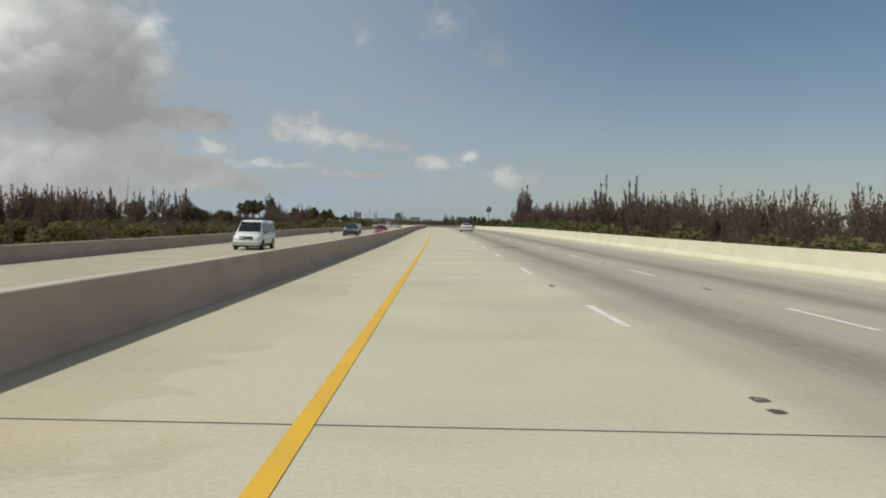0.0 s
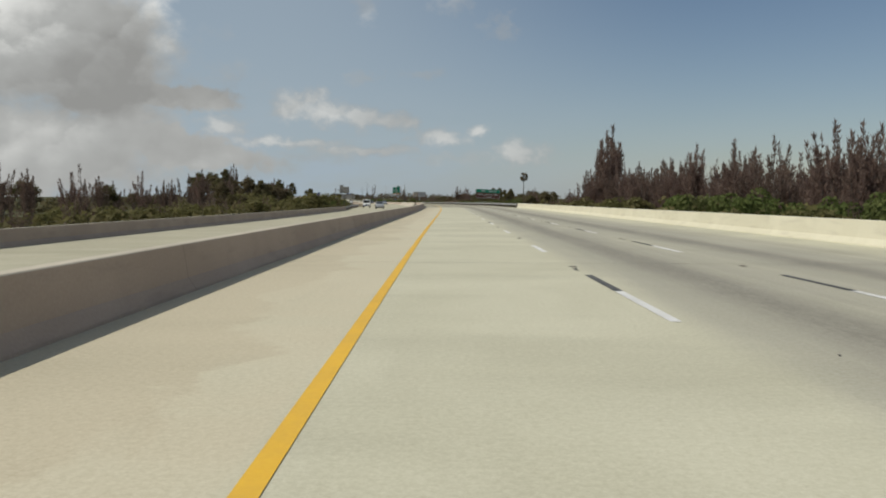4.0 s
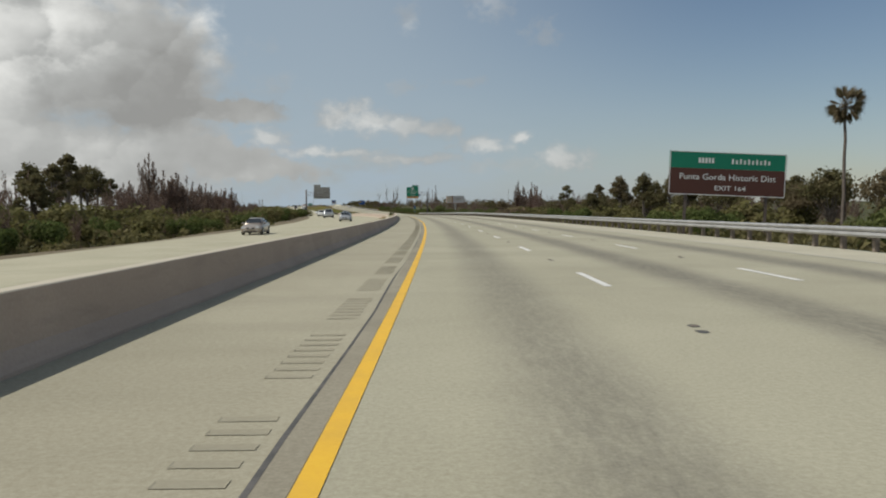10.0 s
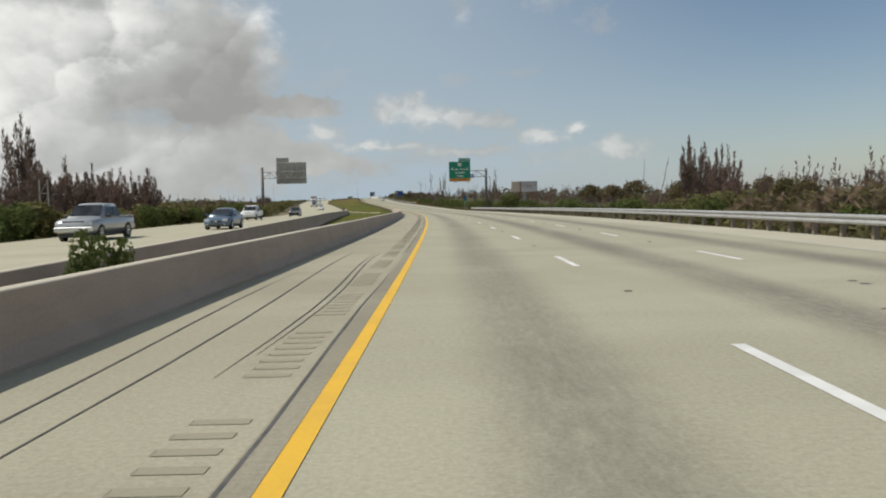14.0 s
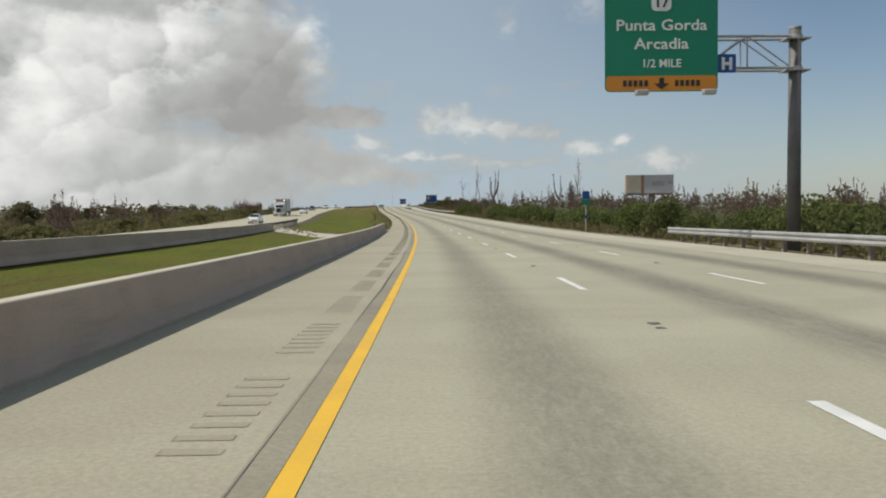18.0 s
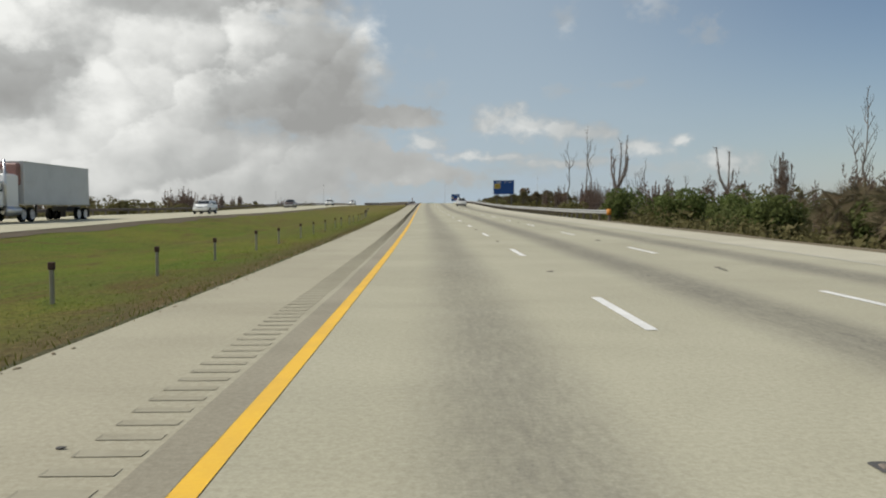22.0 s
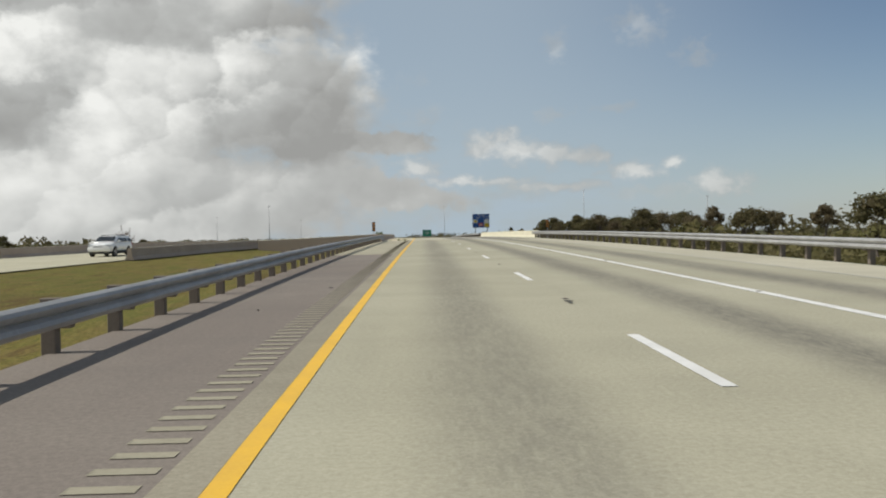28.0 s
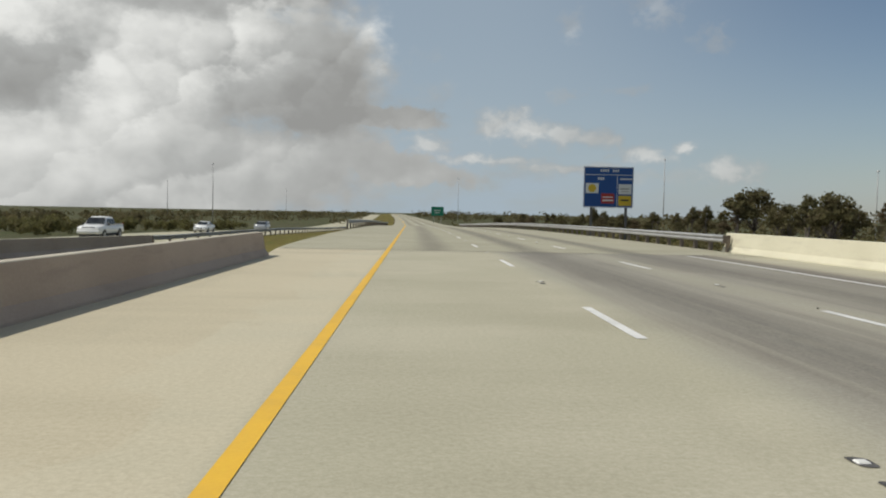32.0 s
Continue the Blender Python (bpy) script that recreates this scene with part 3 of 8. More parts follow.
# ---- the setting ----
DECK_A, DECK_B0, DECK_B1 = 289.2, 1049.0, 1127.0
LANE_1, LANE_2, EDGE_R = 3.57, 7.23, 10.9
OPP_S = [-900, 300, 345, 395, 440, 470, 500, 530, 560, 600, 660, 760, 830, 900, 1000, 1060, 1108, 1131, 1154, 1250, 3600]
OPP_NEAR = [-3.75, -3.75, -3.75, -3.75, -3.75, -4.6, -6.0, -7.9, -10.3, -12.8, -14.6, -17.8, -20.0, -21.8, -20.5, -16.6, -16.3, -16.2, -16.4, -17.0, -18.0]
OPP_WIDE = [14.2, 14.2, 16.5, 16.5, 15.0] + [14.0] * 16
OPP_UP = [-0.75, -0.75, -0.75, -0.75, -0.5, -0.28, -0.15, -0.05, 0.0, 0.0, 0.0, 0.0, 0.15, -0.25, -0.62, -0.46, -0.58, -0.82, -1.20, -1.4, -1.5]


def opp_near(s):
    return float(np.interp(s, OPP_S, OPP_NEAR))


def opp_far(s):
    return opp_near(s) - float(np.interp(s, OPP_S, OPP_WIDE))


def opp_up(s):
    """How far the opposite carriageway lies above this one."""
    return float(np.interp(s, OPP_S, OPP_UP))


def structure(ob, label, category):
    return tagged(ob, label, category, kind="structure")


def outer_edge(s):
    """The foot of the outer parapet: the shoulder widens towards the end of the bridge."""
    return float(np.interp(s, [150, 235, 298, 345], [13.75, 14.6, 14.6, 13.9]))


def inner_edge(s):
    """The foot of the median barrier and of the overpass's inner parapet; beyond the barrier the edge of the grass."""
    return float(np.interp(s, [225, 290, 340, 390, 455, 490, 520, 620, 690, 700, 770, 870, 930, 1010, 1048, 1056, 1066, 1080, 1095, 1112, 1122, 1126, 1132, 1150, 1200, 1300],
                           [-2.80, -2.76, -2.95, -3.08, -3.10, -2.90, -2.70, -2.80, -2.80, -2.50, -2.43, -2.62, -2.80, -2.95, -3.05, -3.35, -3.62, -3.85, -3.75, -3.55, -3.43, -3.85, -4.15, -4.35, -4.4, -3.3]))


def ground_profile(s):
    near, far = opp_near(s), opp_far(s)
    dip = float(np.interp(s, [470, 500, 760, 830, 930, 1040], [-0.1, -0.25, -0.35, -0.85, -0.95, -0.5]))
    dip -= 2.4 * float(np.interp(s, [1049, 1056, 1116, 1126], [0, 1, 1, 0]))
    mid = (near - 2.9) / 2
    lo = -1.7
    o = opp_up(s)
    return [(-420, -8.0), (far - 120, -2.8), (far - 40, lo - 0.3), (far - 14, lo - 0.2), (far - 6, -0.9 + o * 0.6), (far - 1.0, -0.09 + o), (far + 0.5, -0.12 + o),
            (near - 0.4, -0.12 + o), (near + 0.1, -0.07 + o), (mid, dip + o * 0.5), (inner_edge(s) - 1.2, -0.09 + dip * 0.3), (inner_edge(s) - 0.25, -0.06), (-2.0, -0.12), (outer_edge(s) - 0.5, -0.12), (outer_edge(s), -0.07), (16.8, -0.35), (22, lo + 0.4),
            (34, lo), (80, lo), (160, -2.6), (420, -8.0)]


def low(s, side):
    """Height of the ground beside the road."""
    pr = ground_profile(s)
    return float(np.interp(side, [p[0] for p in pr], [p[1] for p in pr]))


def build_ground():
    verts, uvs, faces, fm = [], [], [], []
    ss = along(-700, 2400, 10)
    rnd = random.Random(5)
    for s in ss:
        pr = ground_profile(s)
        for i, (side, up) in enumerate(pr):
            rough = 0.12 if i in (2, 3, 4, 16, 17, 18) else 0.0
            p = at(s, side, up + rnd.uniform(-rough, rough))
            if abs(side) > 300:
                p.z = -9.5
            verts.append(p)
            uvs.append((side, s))
    n = len(pr)
    for j in range(len(ss) - 1):
        for i in range(n - 1):
            faces.append((j * n + i, j * n + i + 1, (j + 1) * n + i + 1, (j + 1) * n + i))
            fm.append(1 if 8 <= i <= 10 and ss[j] > 500 else 0)
    # the plain beyond, out to the horizon
    c = at(700, 0)
    base = len(verts)
    for rad in (10, 900, 4600):
        for a in range(48):
            t = a / 48 * math.tau
            verts.append(Vector((c.x + rad * math.cos(t), c.y + rad * math.sin(t), -9.0)))
            uvs.append((rad * math.cos(t), rad * math.sin(t)))
    for ring in range(2):
        for a in range(48):
            b = (a + 1) % 48
            o = base + ring * 48
            faces.append((o + a, o + 48 + a, o + 48 + b, o + b))
            fm.append(0)
    ob = mesh_object("ground", verts, faces, SCRUB, uvs=uvs, mats=[SCRUB, GRASS], face_mats=fm)
    structure(ob, "flat scrubby ground with a mown grass median", "ground")


build_ground()


def build_roads():
    step = 4
    lanes = [(-0.12, 0.0), (3.6, 0.0), (7.2, 0.0), (11.0, 0.0)]
    full = lambda s: [(inner_edge(s) - 0.15, 0.0)] + lanes + [(13.95, 0.0)]
    structure(sweep("road_bridge_deck_south", -700, DECK_A, step, lambda s: full(s)[:-1] + [(outer_edge(s) + 0.05, 0.0)], DECK), "pale cream concrete bridge deck with faint cross joints", "road")
    structure(sweep("road_lanes", DECK_A, DECK_B0, step, lanes, PAVE), "worn light grey highway pavement with dark oil bands", "road")
    structure(sweep("road_shoulder_inner_a", DECK_A, 943, step, lambda s: [(inner_edge(s) - (0.15 if s < 694 else 0.0), 0.0), (-0.12, 0.0)], SHOULDER), "pale grey inner shoulder with milled rumble strips", "road")
    structure(sweep("road_shoulder_patch", 943, 1003, step, lambda s: [(inner_edge(s) - 0.25, 0.0), (-0.12, 0.0)], BROWN), "brown asphalt patch on the inner shoulder", "road")
    structure(sweep("road_shoulder_inner_b", 1003, DECK_B0, step, lambda s: [(inner_edge(s) - 0.28, 0.0), (-0.12, 0.0)], SHOULDER), "pale grey inner shoulder beside the guardrail", "road")
    structure(sweep("road_shoulder_outer", DECK_A, DECK_B0, step, lambda s: [(11.0, 0.0), (outer_edge(s) - 0.2, -0.04)], OUTER), "pale grey outer shoulder", "road")
    structure(sweep("road_bridge_deck_north", DECK_B0, DECK_B1, step, full, DECK_NORTH), "cream concrete deck of the overpass", "road")
    structure(sweep("road_beyond", DECK_B1, 2300, step, full, PAVE), "grey highway pavement running on beyond the overpass", "road")
    structure(sweep("road_opposite", -700, 2300, step, lambda s: [(opp_far(s), opp_up(s)), (opp_far(s) * 0.5 + opp_near(s) * 0.5, opp_up(s) + 0.02), (opp_near(s), opp_up(s))], PAVE_OPP),
              "pale pavement of the opposite carriageway", "road")


PAVE_OPP = road_skin("opposite_pavement", (0.415, 0.388, 0.278), (0.335, 0.312, 0.222), (0.46, 0.432, 0.315), oil=0.0, patch=0.4)
build_roads()


def build_lines():
    up = 0.006
    ob = sweep("trim_yellow_line", -600, 2000, 4, [(-0.075, up), (0.073, up)], YELLOW)
    structure(ob, "solid yellow edge line", "road marking")
    ob = sweep("trim_white_edge_line", DECK_A, DECK_B0, 4, [(EDGE_R - 0.075, up), (EDGE_R + 0.075, up)], GHOST_PAINT)
    structure(ob, "worn faint edge line", "road marking")
    ob = sweep("trim_deck_edge_line", DECK_B0 + 0.5, DECK_B1 - 0.5, 4, [(EDGE_R - 0.075, up), (EDGE_R + 0.075, up)], WHITE_PAINT)
    structure(ob, "solid white edge line across the overpass", "road marking")
    ob = sweep("trim_exit_lane_line", 975, 1076, 4, [(LANE_2 - 0.1, up), (LANE_2 + 0.1, up)], WHITE_PAINT)
    structure(ob, "solid white line beside the exit lane", "road marking")
    for side, phases, lo in ((LANE_1, (7.23, 8.51, 9.42), None), (LANE_2, (7.43, 9.17, 9.42), None)):
        root = structure(new("lane_dashes"), "broken white lane line", "road marking")
        for a, b, ph in ((-40, 285, phases[0]), (290, 1047, phases[1]), (1052, 1500, phases[2])):
            k = math.ceil((a - ph) / 12.19)
            while ph + 12.19 * k + 3.05 < b:
                s = ph + 12.19 * k
                if not (side == LANE_2 and 973 < s < 1080):
                    ob = sweep("dash", s, s + 3.05, 3.05, [(side - 0.07, up), (side + 0.07, up)], WHITE_PAINT, parent=root)
                k += 1


build_lines()

JERSEY = [(0.0, 0.0), (0.012, 0.075), (0.125, 0.26), (0.20, 0.81), (0.215, 0.825), (0.405, 0.825), (0.42, 0.81), (0.495, 0.26), (0.608, 0.075), (0.62, 0.0)]


def barrier(name, s0, s1, foot, way, label, high=1.0, skin=None):
    lift = foot not in (inner_edge, outer_edge)
    prof = (lambda s: [((foot(s) if callable(foot) else foot) + way * a, u * high - 0.03 + (opp_up(s) if lift and way < 0 else 0.0)) for a, u in (JERSEY if way > 0 else JERSEY[::-1])])
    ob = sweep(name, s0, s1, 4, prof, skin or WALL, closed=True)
    ob.data.materials.append(CREAM if skin else LIT_TOP)          # sunlit top painted paler than the shaded faces
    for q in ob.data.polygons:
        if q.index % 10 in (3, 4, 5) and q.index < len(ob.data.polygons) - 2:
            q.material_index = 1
    return structure(ob, label, "concrete barrier")


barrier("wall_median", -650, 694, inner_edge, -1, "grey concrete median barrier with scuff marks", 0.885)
barrier("wall_outer_south", -650, 297, outer_edge, 1, "pale cream concrete parapet of the bridge", 1.0, CREAM)
barrier("wall_opposite_outer", -650, 300, lambda s: opp_far(s) + 0.05, -1, "concrete parapet along the opposite carriageway", 1.0)
barrier("wall_opposite_median", 466, 706, lambda s: opp_near(s) + 0.62, -1, "concrete barrier on the far side of the grass median")
barrier("wall_overpass_inner", 1046, 1122, inner_edge, -1, "concrete parapet of the overpass", 0.90)
barrier("wall_overpass_outer", 1056, 1131, 13.9, 1, "pale concrete parapet of the overpass", 1.0, CREAM)
barrier("wall_overpass_opposite", 1020, 1150, lambda s: opp_near(s) + 0.62, -1, "concrete parapet of the opposite overpass")
barrier("wall_overpass_opposite_outer", 1030, 1135, lambda s: opp_far(s) + 0.05, -1, "concrete parapet of the opposite overpass, far side")


def fascia():
    """The stained side of the opposite deck, under its parapet."""
    prof = lambda s: [(opp_near(s) + 0.10, opp_up(s) - 0.04), (opp_near(s) + 0.10, opp_up(s) - 1.5), (opp_near(s) + 0.55, opp_up(s) - 1.5), (opp_near(s) + 0.55, opp_up(s) - 0.04)]
    structure(sweep("wall_deck_side", 1049, 1109, 4, prof, STAINED, closed=True), "reddish stained concrete side of the opposite deck", "wall")
    structure(sweep("wall_approach_side", 1109, 1150, 4, prof, WALL, closed=True), "grey concrete wall under the parapet of the opposite overpass", "wall")


STAINED = wall_skin("red_stained_concrete", (0.20, 0.135, 0.115), (0.25, 0.175, 0.15), (0.13, 0.085, 0.07))
fascia()


def abutment_wall():
    """The wall across the median where the overpass begins, sloping down to the other deck."""
    verts, faces = [], []
    sides = [-3.42, -6.0, -8.6, -11.2, -13.6, -15.9]
    for x in sides:
        top = float(np.interp(x, [-16.0, -8.0, -3.4], [0.30, 0.59, 0.77]))
        verts += [at(1048.0, x, -1.6), at(1048.0, x, top - 0.02), at(1048.02, x, top), at(1048.28, x, top), at(1048.3, x, top - 0.02), at(1048.3, x, -1.6)]
    fm = []
    for j in range(len(sides) - 1):
        for i in range(5):
            a = j * 6 + i
            faces.append((a, a + 1, a + 7, a + 6))
            # the top faces take CREAM to paint in their sunlit edge
            fm.append(1 if i in (1, 2, 3) else 0)
    faces += [tuple(range(6)), tuple(reversed(range(len(verts) - 6, len(verts))))]
    fm += [0, 0]
    ob = mesh_object("wall_abutment", verts, faces, WALL, mats=[WALL, CREAM], face_mats=fm)
    structure(ob, "concrete abutment wall closing the grass median", "wall")


abutment_wall()

# ---- guardrails ----
W_BEAM = [(0.0, 0.0), (0.055, 0.03), (0.08, 0.07), (0.055, 0.115), (0.0, 0.155), (0.055, 0.195), (0.08, 0.24), (0.055, 0.28), (0.0, 0.31),
          (-0.012, 0.31), (0.04, 0.275), (0.062, 0.24), (0.04, 0.2), (-0.012, 0.155), (0.04, 0.11), (0.062, 0.07), (0.04, 0.035), (-0.012, 0.0)]


def post_meshes():
    a = box(0.16, 0.15, 1.36, (0, 0, -0.6), 0.008)
    me = bpy.data.meshes.new("post")
    a.to_mesh(me)
    a.free()
    me.materials.append(POST_STEEL)
    b = box(0.17, 0.14, 0.34, (0, 0, 0.42), 0.008)
    mb = bpy.data.meshes.new("block")
    b.to_mesh(mb)
    b.free()
    mb.materials.append(POST_STEEL)
    return me, mb


POST_MESH, BLOCK_MESH = post_meshes()


def guardrail(s0, s1, side, face, label, gap=1.905, flare=0.0, sink=0.0, blocks=True, steel=None):
    """A beam on posts along the road; face: +1 when the beam looks to the right, -1 to the left."""
    where = side if callable(side) else (lambda s: side)
    off = (lambda s: where(s) - face * flare * max(0.0, 1 - (s - s0) / 12.0) ** 2)
    mid = (s0 + s1) / 2
    root = thing("guardrail", label, "guardrail")
    root.location = at(mid, off(mid))
    o = Vector(root.location)
    sweep("rail", s0, s1, 3.81, lambda s: [(off(s) + face * a, u + 0.47 + sink + (opp_up(s) if off(s) < -3.6 and callable(side) else 0.0)) for a, u in (W_BEAM if face > 0 else W_BEAM[::-1])], steel or GALV, closed=True, parent=root, origin=o)
    s = s0 + 0.3
    while s < s1:
        for me, back, nm in ((POST_MESH, 0.29, "post"), (BLOCK_MESH, 0.125, "block")) if blocks else ((POST_MESH, 0.10, "post"),):
            ob = new(nm, me)
            ob.parent = root
            ob.matrix_basis = Matrix.Translation(-o) @ stand(s, off(s) - face * back, sink + (opp_up(s) if off(s) < -3.6 and callable(side) else 0.0))
        s += gap
    return root


guardrail(297.2, 657, lambda s: 13.3 + 1.35 * max(0.0, 1 - abs(s - 297) / 70), -1, "galvanised steel guardrail on weathered posts along the outer shoulder", flare=0.0, sink=-0.06)
guardrail(816, 1057, 13.6, -1, "galvanised steel guardrail leading up to the overpass", flare=1.2, sink=-0.06)
guardrail(1130, 1300, 13.6, -1, "galvanised steel guardrail beyond the overpass", sink=-0.06)
guardrail(932, 1047, lambda s: inner_edge(s) + 0.05, 1, "galvanised steel guardrail beside the inner shoulder", sink=-0.14)
guardrail(300, 384, lambda s: opp_far(s) - 0.4, 1, "grey steel guardrail along the opposite carriageway", gap=3.81, sink=-0.05, blocks=False)
guardrail(706.3, 738, lambda s: opp_near(s) + 0.5, 1, "weathered guardrail darkened as in shade, ending the opposite barrier", gap=2.5, blocks=False, steel=DARK_RAIL)
guardrail(813, 1030, lambda s: opp_far(s) - 0.4, 1, "guardrail darkened as in shade on the far side of the opposite carriageway", gap=3.81, sink=-0.05, blocks=False, steel=DARK_RAIL)
guardrail(1150, 1330, lambda s: opp_near(s) + 0.5, 1, "grey steel guardrail of the opposite carriageway", gap=3.81, blocks=False)
guardrail(1170, 1330, -4.9, 1, "low guardrail in the median beyond the overpass", gap=3.81, blocks=False)


def rail_terminal():
    """The rounded orange end of the outer guardrail."""
    t = thing("rail_terminal", "rounded orange terminal on the guardrail's end", "guardrail end", "", stand(815.8, 14.85, 0.0))
    part("nose", rod((0, 0, 0.36), (0, 0, 0.80), 0.17, sides=16), ORANGE_SIGN, t, "orange rounded nose", True)
    part("post", box(0.16, 0.15, 0.9, (0.05, 0.1, -0.5), 0.008), POST_STEEL, t)


rail_terminal()


guardrail(1040.4, 1046.8, lambda s: inner_edge(s) + 0.06, 1, "deep lower beam where the guardrail meets the parapet", sink=-0.30, gap=12.0, blocks=False)


# ---- signs ----
def lettering(text, size, parent, x, z, y, mat=None, name="lettering", squash=1.0, embolden=0.0):
    """Raised letters in the plane x-z, reading from -y, middle at x, foot at z."""
    cu = bpy.data.curves.new("letters", "FONT")
    cu.body, cu.size, cu.align_x, cu.extrude, cu.offset = text, size, "CENTER", 0.004, embolden
    cu.resolution_u = 2
    tmp = bpy.data.objects.new("letters", cu)
    me = bpy.data.meshes.new_from_object(tmp)
    bpy.data.objects.remove(tmp)
    bpy.data.curves.remove(cu)
    me.name = name
    me.materials.clear()
    me.materials.append(mat or SIGN_WHITE)
    ob = new(name, me)
    ob.parent = parent
    ob.matrix_basis = pose(x, y, z, 90, 0, 0) @ Matrix.Diagonal((squash, 1, 1, 1))
    return ob


def plate(name, w, h, mat, parent, x, z, y=0.0, depth=0.03, corner=0.0, label=""):
    """An upright panel with rounded corners, facing -y; x, z: its middle's foot."""
    bm = bmesh.new()
    pts = []
    if corner:
        for cx, cz, a0 in ((w / 2 - corner, corner, -90), (w / 2 - corner, h - corner, 0), (-w / 2 + corner, h - corner, 90), (-w / 2 + corner, corner, 180)):
            for i in range(4):
                a = radians(a0 + 30 * i)
                pts.append((cx + corner * math.cos(a), cz + corner * math.sin(a)))
    else:
        pts = [(-w / 2, 0), (w / 2, 0), (w / 2, h), (-w / 2, h)]
    f = bm.faces.new([bm.verts.new((x + px, y - depth / 2, z + pz)) for px, pz in pts])
    ex = bmesh.ops.extrude_face_region(bm, geom=[f])
    bmesh.ops.translate(bm, vec=(0, depth, 0), verts=[g for g in ex["geom"] if isinstance(g, bmesh.types.BMVert)])
    bmesh.ops.recalc_face_normals(bm, faces=bm.faces)
    return part(name, bm, mat, parent, label)


def ibeam(x, y, z0, z1, w=0.2):
    return merge(box(w, 0.02, z1 - z0, (x, y - w / 2, z0)), box(w, 0.02, z1 - z0, (x, y + w / 2, z0)), box(0.015, w - 0.02, z1 - z0, (x, y, z0)))


def bars(parent, mat, rows, y):
    """Plain bars where the writing cannot be read: x, z, width, height."""
    for x, z, w, h in rows:
        plate("legend_bar", w, h, mat, parent, x, z, y, 0.012)


def historic_sign():
    m = stand(401, 19.85, 0.0) @ pose(0, 0, 0, 0, 2.8, 0)
    t = thing("roadside_sign", "wide green and brown exit guide sign on steel posts", "road sign", "", m)
    w, z0, h, split = 7.8, 2.1, 2.85, 1.75
    p = plate("brown_panel", w, split, BROWN_SIGN, t, 0, z0, 0.0, 0.04, label="brown lower panel with white letters")
    lettering("Punta Gorda Historic Dist", 0.56, p, 0, z0 + 1.02, -0.025, squash=1.08, embolden=0.004)
    lettering("EXIT 164", 0.44, p, 0.2, z0 + 0.34, -0.025, squash=1.25, embolden=0.004)
    p = plate("green_panel", w, h - split, GREEN_SIGN, t, 0, z0 + split + 0.004, 0.0, 0.04, label="green upper panel with a faint legend")
    bars(p, SIGN_WHITE, [(-1.9, z0 + split + 0.36, 0.16, 0.34), (-1.68, z0 + split + 0.36, 0.16, 0.34), (-1.46, z0 + split + 0.36, 0.16, 0.34), (-1.24, z0 + split + 0.36, 0.14, 0.34), (-1.02, z0 + split + 0.36, 0.14, 0.34)]
         + [(0.3 + 0.27 * i, z0 + split + 0.36, 0.13, (0.34, 0.26)[i % 2]) for i in range(10)], -0.026)
    rim = [(0, z0 - 0.002, w, 0.05), (0, z0 + h - 0.05, w, 0.05)]
    for x, z, a, b in rim:
        plate("border", a - 0.1, b, SIGN_WHITE, t, x, z + (0.0 if z < 3 else 0.0), -0.026, 0.01)
    for x in (-w / 2 + 0.05, w / 2 - 0.05):
        plate("border", 0.05, h - 0.1, SIGN_WHITE, t, x, z0 + 0.05, -0.026, 0.01)
    for x in (-2.7, 2.7):
        part("post", ibeam(x, 0.14, -1.7, z0 + h - 0.2, 0.16), DARK_RAIL, t)
    for z in (z0 + 0.4, z0 + 1.4, z0 + 2.4):
        part("stringer", box(w - 0.3, 0.05, 0.08, (0, 0.045, z)), GALV, t)


historic_sign()


def truss(parent, x0, x1, z, y, gap=1.1, deep=1.5, r=0.055):
    """A cantilever arm of four tubes with crossing braces, from x0 to x1."""
    for dy in (-0.35, 0.35):
        for dz in (0, deep):
            part("chord", rod((x0, y + dy, z + dz), (x1, y + dy, z + dz), r), GALV, parent)
    n = max(2, int(abs(x1 - x0) / gap))
    for i in range(n):
        a, b = x0 + (x1 - x0) * i / n, x0 + (x1 - x0) * (i + 1) / n
        for dy in (-0.35, 0.35):
            up = i % 2 == 0
            part("brace", rod((a, y + dy, z + (0 if up else deep)), (b, y + dy, z + (deep if up else 0)), r * 0.6, sides=6), GALV, parent)
            part("brace", rod((b, y + dy, z), (b, y + dy, z + deep), r * 0.6, sides=6), GALV, parent)


def arrow_bm(w, h, y, z):
    bm = bmesh.new()
    pts = [(-w * 0.16, h), (w * 0.16, h), (w * 0.16, h * 0.5), (w * 0.5, h * 0.5), (0, 0), (-w * 0.5, h * 0.5), (-w * 0.16, h * 0.5)]
    f = bm.faces.new([bm.verts.new((x, y, z + q)) for x, q in pts])
    ex = bmesh.ops.extrude_face_region(bm, geom=[f])
    bmesh.ops.translate(bm, vec=(0, -0.01, 0), verts=[g for g in ex["geom"] if isinstance(g, bmesh.types.BMVert)])
    bmesh.ops.recalc_face_normals(bm, faces=bm.faces)
    return bm


